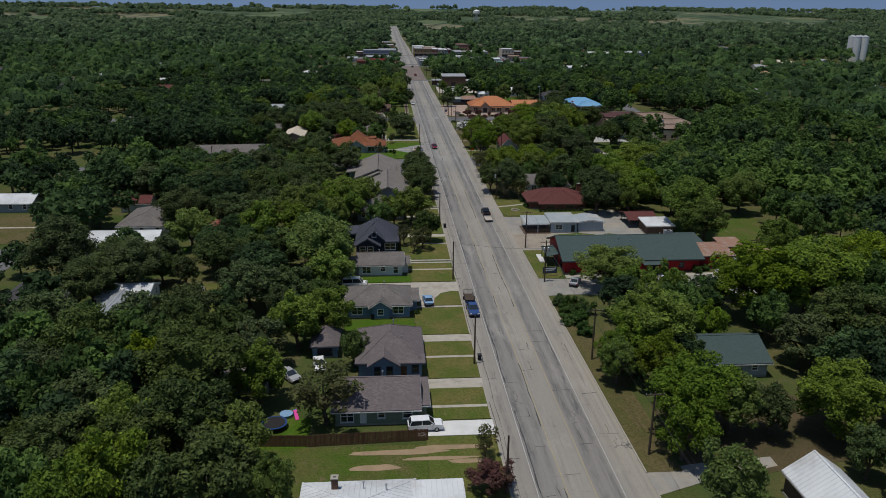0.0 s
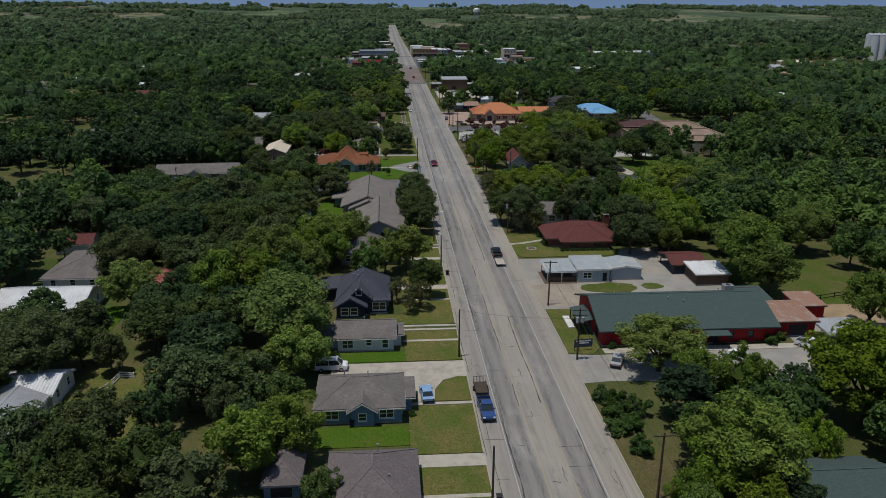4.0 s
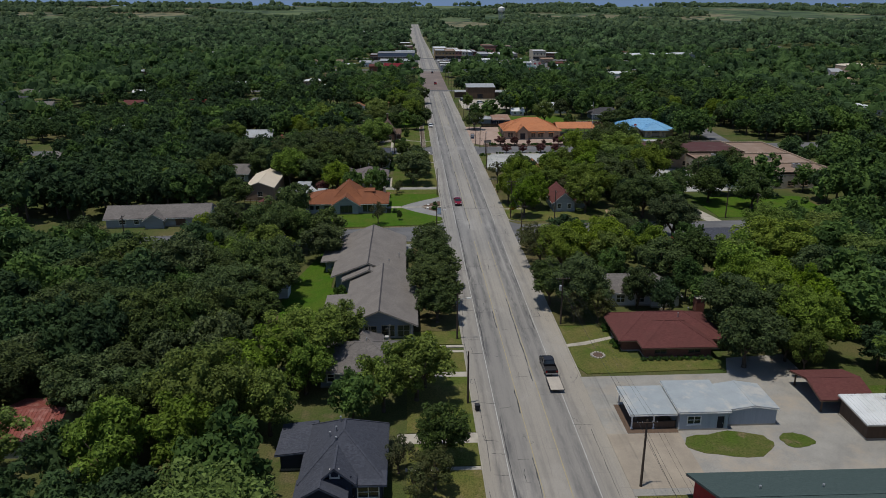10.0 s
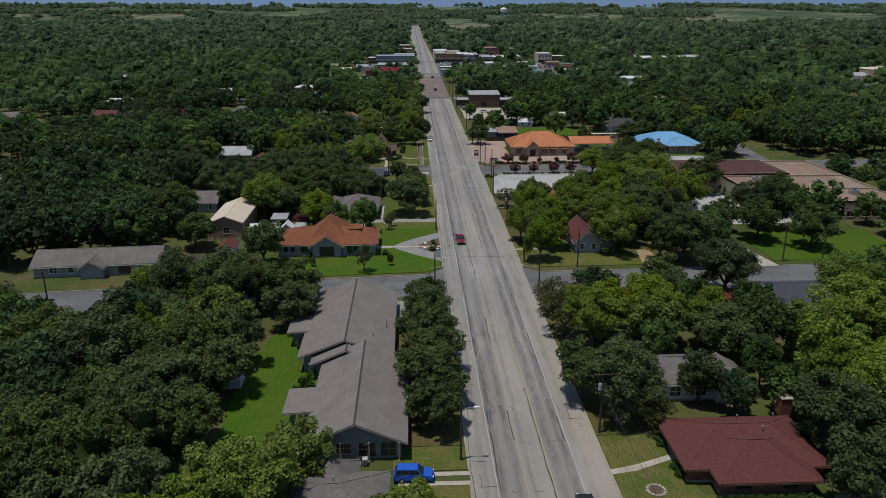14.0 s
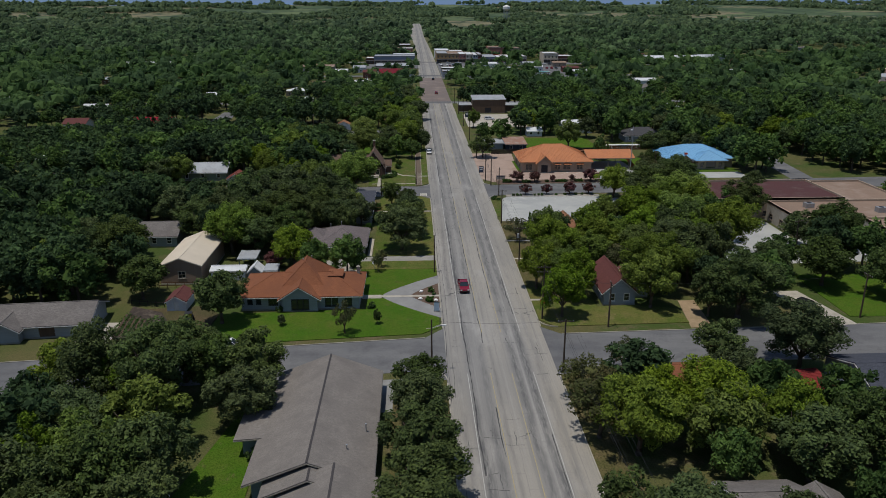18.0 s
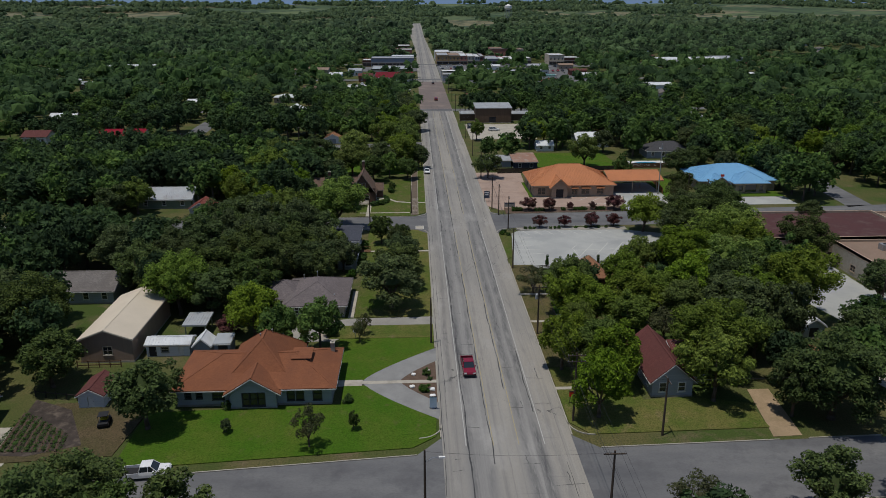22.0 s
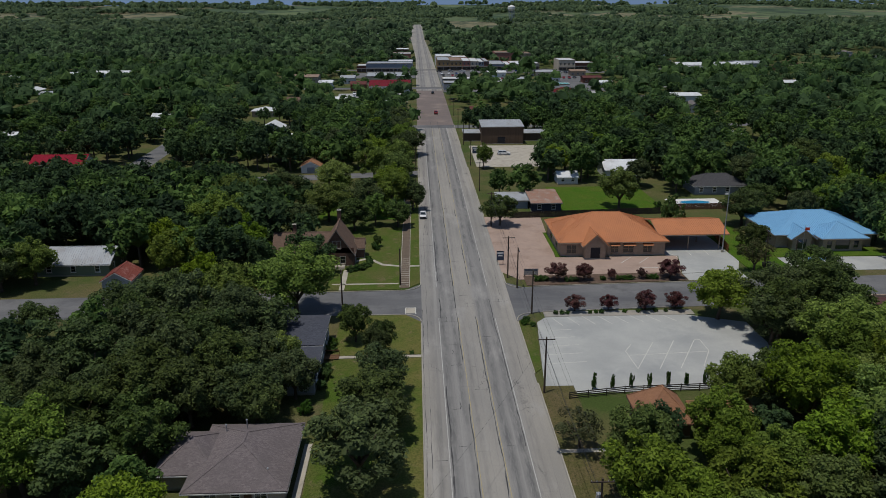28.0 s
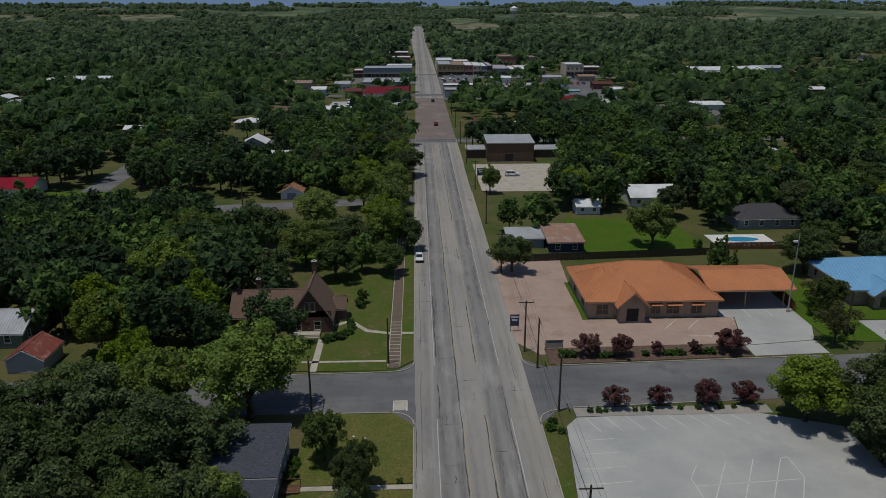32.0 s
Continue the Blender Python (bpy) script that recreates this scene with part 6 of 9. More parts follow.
    building("school_building", "low school building with a brown gravel roof", "building", [c, d, e], M_STONE, R_TAN, M_TANBRICK, W(1, d, "S", 5, 0.9, 2.2, 1.5) + W(0, c, "W", 3, 0.9, 1.8, 1.4))
    for x, y in ((88, 341), (92, 338), (104, 336), (108, 324)):
        u = thing("air_conditioner", x, y, 4.8, 0, "grey rooftop air conditioner", "air conditioner", "rooftop units")
        part("cabinet", Geo().box(-1.1, -0.9, 0, 1.1, 0.9, 1.3), M_STEEL, u)
        part("fan_grille", Geo().tube((0, 0, 1.3), (0, 0, 1.4), 0.6, 0.55, 12), M_DARK, u)
    # bank with an orange standing-seam roof
    a, c, e = (23.2, 407.6, 47.2, 425.2, 3.9, 4.2, "hip", "x"), (28.4, 405.4, 33.0, 412, 3.9, 2.1, "gable", "y"), (47.2, 411, 62.4, 423.6, 4.2, 1.6, "gable", "x")
    f = (23.5, 411.8, 31.0, 421.2, 4.0, 2.9, "hip", "x")
    bank = building("bank", "single-storey stone bank with an orange metal hip roof", "bank", [a, c, e, f], M_TANBRICK, R_ORANGE, M_TANBRICK,
             [(0, "S", 2.5, 0.8, 2.2, 1.9), (0, "S", 12.4, 0.8, 1.7, 1.9), (0, "S", 15.6, 0.8, 2.4, 1.9), (0, "S", 20.0, 0.8, 2.0, 1.9), (0, "W", 5, 0.8, 2.2, 1.9), (0, "W", 12, 0.8, 2.2, 1.9)],
             [(1, "S", 2.3, 2.2, 2.8, D_DARK)], over=0.7, seam=0.45, open_blocks=(2,), posts=((54, 411.6, 4.0), (54, 423, 4.0), (61.4, 411.6, 4.0), (61.4, 423, 4.0), (58, 417, 4.2)))
    for x, w in ((35.6, 2.1), (38.9, 2.8), (43.2, 2.4)):
        x -= 42.8
        part("awning", Geo().plate([(x - w / 2, -8.7, 2.7), (x + w / 2, -8.7, 2.7), (x + w / 2, -7.72, 3.05), (x - w / 2, -7.72, 3.05)], 0.06), R_ORANGE, bank, "orange metal window awning")
    a, c, e = (75, 412, 98, 428.5, 3.7, 3.2, "hip", "x"), (84.5, 408.6, 94, 416, 3.8, 2.4, "hip", "y"), (78, 409.8, 82.4, 414, 3.6, 1.6, "gable", "y")
    building("office_building", "tan brick office with a sky-blue metal roof", "building", [a, c, e], M_TANBRICK, R_BLUE, M_TANBRICK, [(1, "S", 4.7, 0.5, 3.4, 2.4), (1, "S", 1.6, 0.8, 1.2, 1.7), (1, "S", 7.9, 0.8, 1.2, 1.7), (2, "S", 2.2, 0.1, 2.2, 2.6)] + W(0, a, "W", 3), over=0.9, seam=0.45)
    # behind the bank
    a = (35.6, 477.4, 42, 483.4, 2.5, 1.3, "gable", "x")
    building("shed", "small white house with a pale roof on a green lawn", "shed", [a], W_WHITE, R_WHITE, T_WHITE, W(0, a, "S", 2), over=0.3)
    a, c = (22.4, 445, 30.4, 457, 2.8, 0.8, "shed", "y"), (13.4, 449, 21.8, 457, 2.5, 0.4, "shed", "y")
    building("house", "low house with a faded rusty metal roof", "house", [a], W_NAVY, R_RUST, R_GREY, W(0, a, "S", 2), over=0.4, seam=0.5)
    building("carport", "low shed with a grey metal roof beside a house", "carport", [c], W_GREY, R_GREY, M_KERB, over=0.3)
    a, c, e = (17.6, 549, 34.6, 562, 7.2, 0.9, "shed", "y"), (10.6, 556, 17.6, 563, 3.6, 0.4, "shed", "y"), (34.6, 556, 53, 563, 3.4, 0.4, "shed", "y")
    building("metal_building", "tall brown metal building with a blue-grey roof and low wings", "building", [a, c, e], W_BROWN, R_GREY, M_KERB, [], [(0, "S", 8, 3.2, 3.0, D_DARK)], over=0.3, seam=0.6)
    a = (74, 462, 90, 472, 3.2, 2.4, "hip", "x")
    building("house", "dark-roofed house beside a swimming pool", "house", [a], W_GREY, S_BLACK, T_WHITE, W(0, a, "S", 4), over=0.6)
    a = (78, 505, 94, 516, 3.2, 2.0, "gable", "x")
    building("house", "grey metal-roofed house with white porch posts", "house", [a], W_WHITE, R_GREY, T_WHITE, W(0, a, "S", 5), over=0.6, seam=0.6)
    a = (-48.4, 497.4, -42, 503.4, 2.7, 1.6, "gable", "y")
    building("garage", "small garage with a tan gabled roof", "garage", [a], W_WHITE, S_TERRA, T_WHITE, [], [(0, "S", 3.2, 2.6, 2.1, W_GREY)], over=0.4)
    a = (-29, 512, -19.6, 521, 2.8, 1.6, "hip", "x")
    building("house", "house with a tan shingle roof among trees", "house", [a], M_TANBRICK, S_TERRA, T_WHITE, W(0, a, "S", 3), over=0.6)
    a = (-142, 504, -124, 514, 3.0, 2.2, "gable", "x")
    building("house", "house with a bright red metal roof", "house", [a], W_WHITE, mat("crimson_metal_roof", (0.24, 0.006, 0.022), (0.2, 0.006, 0.02), 0.4, 0.6), T_WHITE, W(0, a, "S", 3), over=0.5, seam=0.6)


build_west()
build_east()

# ---- far houses and the town centre ----
M_DARKGLASS = glassmat("shop_glass", (0.03, 0.035, 0.04))


def simple_house(x, y, w, d, eave, rise, kind, axis, wall, roof, label, name="house", windows=3):
    """A small far building: walls, roof and a few windows on the near side."""
    keep_clear(x - w / 2 - 1.0, y - d / 2 - (15.0 if y < 750 else 26.0), x + w / 2 + 1.0, y + d / 2 + 0.5)
    HOUSES.append((x - w / 2, y - d / 2, x + w / 2, y + d / 2))
    ob = thing(name, x, y, 0, 0, label, name.replace("_", " "))
    L = (-w / 2, -d / 2, w / 2, d / 2, eave, rise, kind, axis)
    g = Geo()
    wall_geo(g, L, {})
    part("wall", g, wall, ob)
    r = Geo()
    for pl in roof_planes(L, 0.5):
        r.plate(pl, 0.15)
    part("roof", r, roof, ob)
    for i in range(windows):
        u = -w / 2 + w * (i + 0.5) / windows
        wd = part("window", Geo().box(u - 0.6, -d / 2 - 0.05, 0.9, u + 0.6, -d / 2 + 0.02, 2.2), M_TRIM, ob)
        part("pane", Geo().box(u - 0.5, -d / 2 - 0.07, 1.0, u + 0.5, -d / 2 - 0.051, 2.1), M_DARKGLASS, wd)
    return ob


def far_houses():
    rng = random.Random(12)
    roofs = ((S_GREY, "grey shingle"), (R_WHITE, "white metal"), (R_GREY, "grey metal"), (S_BROWN, "brown shingle"), (S_GREY, "grey shingle"), (S_MAROON, "dark red"), (S_BLACK, "dark grey"), (R_WHITE, "white metal"), (R_WHITE, "white metal"))
    walls = ((W_WHITE, "white"), (W_BLUEGREY, "pale grey"), (M_TANBRICK, "tan brick"), (W_WHITE, "white"), (W_GREY, "grey"))
    made = 0
    for _ in range(900):
        y = rng.uniform(300, 1050) if rng.random() < 0.72 else rng.uniform(1050, 1900)
        x = rng.uniform(-40 - 0.5 * y, 0.68 * y)
        if abs(x) < (62 if y < 480 else 22) or (y < 480 and -110 < x < 112):
            continue
        w, d = rng.uniform(9, 17), rng.uniform(8, 12)
        if any(a - 14 < x < c + 14 and b - 14 < y < e + 16 for a, b, c, e in HOUSES):
            continue
        if any(a - w / 2 < x < c + w / 2 and b - 6 < y < e + 6 for a, b, c, e in FOOT[:160]):
            continue
        (rf, rn), (wl, wn) = rng.choice(roofs), rng.choice(walls)
        simple_house(x, y, w, d, rng.uniform(2.8, 3.4), rng.uniform(1.5, 2.4), rng.choice(("gable", "gable", "hip")), rng.choice("xxy"), wl, rf, f"{wn} house with a {rn} roof among trees", windows=3 if y < 700 else 2 if y < 1000 else 0)
        made += 1
        if made >= 120:
            break


def shop(x0, x1, y0, y1, h, wall, label, storeys=2, awning=None, roof=None):
    """A flat-roofed brick shop: facade with openings, cornice, awning and parapet."""
    w, d = x1 - x0, y1 - y0
    cx, cy = (x0 + x1) / 2, (y0 + y1) / 2
    keep_clear(x0 - 1, y0 - 6, x1 + 1, y1 + 1)
    HOUSES.append((x0, y0, x1, y1))
    ob = thing("shop_building", cx, cy, 0, 0, label, "building")
    L = (-w / 2, -d / 2, w / 2, d / 2, h - 0.8, 0.0, "flat", "x")
    n = max(2, int(w / 3.2))
    holes = {"S": [(w * (i + 0.5) / n, 4.6, 1.1, 1.9) for i in range(n)] if storeys > 1 else []}
    holes["S"] += [(w * (i + 0.5) / max(1, n // 2), 0.5, w / max(1, n // 2) - 0.9, 2.4) for i in range(max(1, n // 2))]
    g = Geo()
    wall_geo(g, L, holes)
    part("wall", g, wall, ob)
    part("roof", Geo().box(-w / 2 + 0.15, -d / 2 + 0.15, h - 1.1, w / 2 - 0.15, d / 2 - 0.15, h - 0.75), roof or R_WHITE, ob)
    part("cornice", Geo().box(-w / 2 - 0.1, -d / 2 - 0.3, h - 0.75, w / 2 + 0.1, -d / 2 + 0.2, h - 0.35), M_STONE, ob)
    for u, z, ww, hh in holes["S"]:
        wd = part("window", Geo().box(u - w / 2 - ww / 2, -d / 2 + 0.08, z, u - w / 2 + ww / 2, -d / 2 + 0.12, z + hh), M_DARKGLASS, ob)
        part("mullion", Geo().box(u - w / 2 - 0.05, -d / 2 + 0.03, z, u - w / 2 + 0.05, -d / 2 + 0.079, z + hh), M_TRIM, wd)
    if awning:
        part("awning", Geo().plate([(-w / 2, -d / 2 - 2.2, 3.0), (w / 2, -d / 2 - 2.2, 3.0), (w / 2, -d / 2, 3.5), (-w / 2, -d / 2, 3.5)], 0.12), awning, ob)
        for i in range(n + 1):
            x = -w / 2 + 0.1 + (w - 0.2) * i / n
            part("post", Geo().tube((x, -d / 2 - 2.1, 0), (x, -d / 2 - 2.1, 2.95), 0.07, 0.07, 6), M_DARK, ob)
    return ob


def town():
    aw = plain("dark_awning", (0.06, 0.06, 0.065))
    cream = mat("cream_facade", (0.6, 0.52, 0.4), (0.5, 0.43, 0.33), 0.8, 0.8, 10, 0.2)
    gold = mat("golden_brick", (0.36, 0.25, 0.13), (0.28, 0.19, 0.1), 0.9, 0.85, 9, 0.3)
    pink = mat("rose_brick", (0.42, 0.2, 0.16), (0.34, 0.16, 0.13), 0.9, 0.85, 9, 0.3)
    red = mat("bright_red_metal_roof", (0.16, 0.012, 0.02), (0.13, 0.012, 0.018), 0.3, 0.6)
    teal = plain("turquoise_paint", (0.1, 0.42, 0.42))
    # row along the square, east of the road
    for x0, x1, h, wall, label, rf, a in ((9.6, 20.4, 9.2, gold, "golden brick two-storey corner shop with dark canopy", R_GREY, aw), (20.6, 31, 8.8, gold, "golden brick two-storey shop with tall windows", R_TAN, aw), (31.2, 38, 8.4, pink, "rose brick shop with arched upper windows", R_WHITE, aw), (38.2, 45, 8.0, cream, "cream two-storey shop with a cornice", R_WHITE, aw),
                                          (45.2, 49.6, 7.6, W_BLUEGREY, "narrow pale blue-grey two-storey shop", R_WHITE, aw), (49.8, 54, 8.0, M_BRICK, "narrow red brick two-storey shop", R_GREY, aw), (54.2, 68, 5.6, W_GREY, "low grey shop front with a dark canopy", R_GREY, aw), (68.4, 74, 5.0, W_RED, "small shop with a red front", R_WHITE, red), (74.2, 86, 5.2, cream, "low cream shop front with canopy", R_WHITE, aw), (86.2, 97.4, 6.0, M_STONE, "low stone shop with a bright white roof", R_WHITE, aw)):
        shop(x0, x1, 898, 938, h, wall, label, 2 if h > 7 else 1, a, rf)
    shop(66, 84, 964, 990, 11, pink, "large rose brick block behind the shops", 2, None, R_TAN)
    shop(84.3, 100, 966, 990, 10, M_TANBRICK, "tan brick block behind the shops", 2, None, R_TAN)
    shop(9.6, 24, 946, 980, 9, W_WHITE, "white-roofed block behind the shops", 1, None, R_WHITE)
    shop(24.3, 38, 950, 972, 8, cream, "cream block behind the shops", 1, None, R_WHITE)
    shop(112, 126, 886, 910, 9.5, cream, "stone two-storey corner building with arched windows", 2, aw, R_WHITE)
    shop(126.4, 145, 895, 915, 6.5, M_BRICK, "low red brick shop with a white roof", 1, aw, R_WHITE)
    shop(166, 179, 930, 944, 6, cream, "small cream building with a shallow roof", 1, None, R_BEIGE)
    shop(-50, -11.4, 881, 903, 8, W_GREY, "long grey shop with a dark canopy", 1, aw, R_GREY)
    shop(-58, -50.4, 884, 903, 6, M_BRICK, "small red brick shop at the row's end", 1, aw, R_WHITE)
    shop(-33, -11.4, 912, 936, 7, W_WHITE, "white shop beside the main road", 1, None, R_WHITE)
    shop(-36, -13.4, 1004, 1024, 8, pink, "rose brick shop beside the main road", 1, None, R_WHITE)
    shop(-38, -16, 1060, 1085, 9, M_BROWNBRICK, "brown brick shop beside the main road", 1, None, R_WHITE)
    building("market_building", "long building with a bright red metal roof", "building", [(-39, 736, -13, 762, 4.2, 2.6, "gable", "x")], W_WHITE, red, T_WHITE, over=0.5, seam=1.2)
    simple_house(-47, 752, 10, 12, 4.4, 1.4, "gable", "x", M_BRICK, S_MAROON, "small brick shop beside the red-roofed market", "shop", 2)
    building("market_building", "flat grey building beside the red roof", "building", [(-45, 786, -13, 822, 4.8, 0.5, "flat", "x")], M_STONE, R_GREY, M_KERB)
    for x0, x1, y0, y1, h, rf in ((9.4, 20, 745, 762, 4.2, R_GREY), (20.4, 33, 748, 764, 4.0, R_TAN), (9.4, 31, 768, 784, 4.6, R_WHITE)):
        building("workshop_building", "low flat-roofed workshop beside the main road", "building", [(x0, y0, x1, y1, h, 0.4, "flat", "x")], W_GREY, rf, M_KERB)
    for x, y, w, d, rf, wl, label in ((90, 800, 12, 9, R_WHITE, W_WHITE, "small white-roofed shop on a side street"), (118, 792, 13, 10, S_MAROON, M_BRICK, "small brick shop with a dark red roof"), (92, 842, 14, 10, R_GREY, cream, "cream shop with a grey roof"), (119, 846, 12, 10, R_TAN, M_TANBRICK, "low tan brick shop"), (54, 838, 14, 9, R_WHITE, W_WHITE, "white-roofed shop beside a lot"), (66, 786, 13, 9, R_GREY, M_BRICK, "brick shop with a grey roof among trees"), (118, 758, 12, 9, R_WHITE, W_BLUEGREY, "pale shop with a white roof")):
        simple_house(x, y, w, d, 3.8, 1.0, "gable", "x", wl, rf, label, "shop", 3)
    building("cafe", "small building with a red roof", "building", [(76, 706, 90, 716, 3.4, 2.0, "hip", "x")], W_WHITE, red, T_WHITE)
    building("garage_building", "building with a turquoise canopy", "building", [(78, 738, 92, 746, 3.8, 0.4, "flat", "x")], W_WHITE, teal, T_WHITE)
    for x, y, w, d, h, rf, wl, label in ((24, 634, 10, 9, 3.2, S_MAROON, W_WHITE, "small house with a dark red roof"), (33, 622, 8, 7, 3.0, R_WHITE, W_WHITE, "small white-roofed house among trees"), (145, 676, 17, 12, 4.6, R_WHITE, W_WHITE, "bright white-roofed house among trees"), (-133, 618, 9, 7, 3.0, R_WHITE, W_WHITE, "small white-roofed shed in a clearing"),
                                         (-70, 766, 9, 12, 4.2, R_WHITE, W_WHITE, "white-roofed building by the centre"), (-58, 800, 10, 16, 4.2, R_GREY, W_WHITE, "grey-roofed building by the centre"), (-92, 800, 26, 16, 5, R_TAN, M_STONE, "pale flat building near the centre"), (-228, 712, 14, 11, 3.8, R_GREY, W_BROWN, "low building with a grey roof"),
                                         (-252, 836, 40, 9, 4.5, R_WHITE, W_GREY, "long white-roofed shed among trees"), (-248, 848, 40, 9, 4.5, R_WHITE, W_GREY, "long white-roofed shed among trees"),
                                         (238, 886, 58, 34, 5.5, R_WHITE, M_STONE, "large white-roofed hall with pale walls"), (218, 866, 26, 8, 4, R_GREY, W_WHITE, "low annex of a large hall"), (276, 892, 26, 24, 6, R_GREY, W_BLUEGREY, "grey-roofed hall beside woods"), (310, 872, 40, 10, 3.6, R_TAN, M_BRICK, "long low brick shed with a brown roof"),
                                         (250, 752, 26, 9, 3.6, R_WHITE, M_BRICK, "long low pale-roofed building among trees"), (470, 1500, 70, 30, 7, R_WHITE, W_WHITE, "far white warehouse among woods"), (640, 1650, 60, 26, 7, R_WHITE, W_WHITE, "far white warehouse among woods"), (780, 1400, 60, 24, 7, R_GREY, W_WHITE, "far pale barn beside fields"),
                                         (-112, 1510, 36, 24, 7, R_WHITE, W_WHITE, "far white-roofed store among trees"), (-80, 1506, 26, 20, 7, R_GREY, W_WHITE, "far grey-roofed store among trees"), (-320, 1050, 30, 14, 5, R_WHITE, W_WHITE, "far white barn among trees"), (-420, 900, 26, 12, 4, R_WHITE, W_WHITE, "far white-roofed barn among trees")):
        simple_house(x, y, w, d, h, 1.2, "gable", "x", wl, rf, label, "hall" if w > 20 else "house", 4 if y < 1000 else 0)
    # storage tank, grain silos and the water tower
    tank = thing("storage_tank", 352, 705, 0, 0, "broad low tan storage tank", "tank")
    part("shell", Geo().tube((0, 0, 0), (0, 0, 8), 15, 15, 28), M_TANBRICK, tank)
    part("lid", Geo().tube((0, 0, 8), (0, 0, 9.6), 15.2, 1.0, 28), R_BEIGE, tank)
    keep_clear(320, 670, 420, 725)
    strip("tank_yard", 322, 672, 420, 724, M_DIRT, "bare pale ground round the tank", "dirt", 0.05)
    shed = simple_house(388, 700, 34, 10, 5, 1.2, "gable", "x", M_TANBRICK, S_TERRA, "low tan building beside the tank", "hall", 3)
    for i in range(4):
        s = thing("grain_silo", 506 + 9 * (i % 2), 826 + 9 * (i // 2), 0, 0, "tall white concrete grain silo", "silo", "grain silos")
        part("shell", Geo().tube((0, 0, 0), (0, 0, 27), 4.3, 4.3, 18), M_WHITE, s)
        part("cap", Geo().tube((0, 0, 27), (0, 0, 29), 4.4, 0.8, 18), R_GREY, s)
    tw = thing("water_tower", 226, 2125, 0, 0, "far white water tower on legs", "water tower")
    part("tank", Geo().tube((0, 0, 36), (0, 0, 40), 4, 9, 16).tube((0, 0, 40), (0, 0, 46), 9, 9, 16).tube((0, 0, 46), (0, 0, 50), 9, 1, 16), M_WHITE, tw)
    for i in range(6):
        a = 1.0472 * i
        part("leg", Geo().tube((9 * math.cos(a), 9 * math.sin(a), 0), (7 * math.cos(a), 7 * math.sin(a), 41), 0.5, 0.5, 6), M_STEEL, tw)
    part("riser", Geo().tube((0, 0, 0), (0, 0, 37), 0.9, 0.9, 8), M_STEEL, tw)
    # open fields in the woods
    for x0, y0, x1, y1 in ((380, 735, 560, 800), (430, 1000, 760, 1120), (560, 860, 800, 940), (-620, 1850, -180, 2080), (-900, 2250, -350, 2450), (-520, 1330, -400, 1400), (100, 1950, 420, 2060), (-330, 2600, 200, 2800), (330, 2250, 760, 2420), (560, 1250, 760, 1340)):
        FOOT.append((x0, y0, x1, y1))


town()
far_houses()

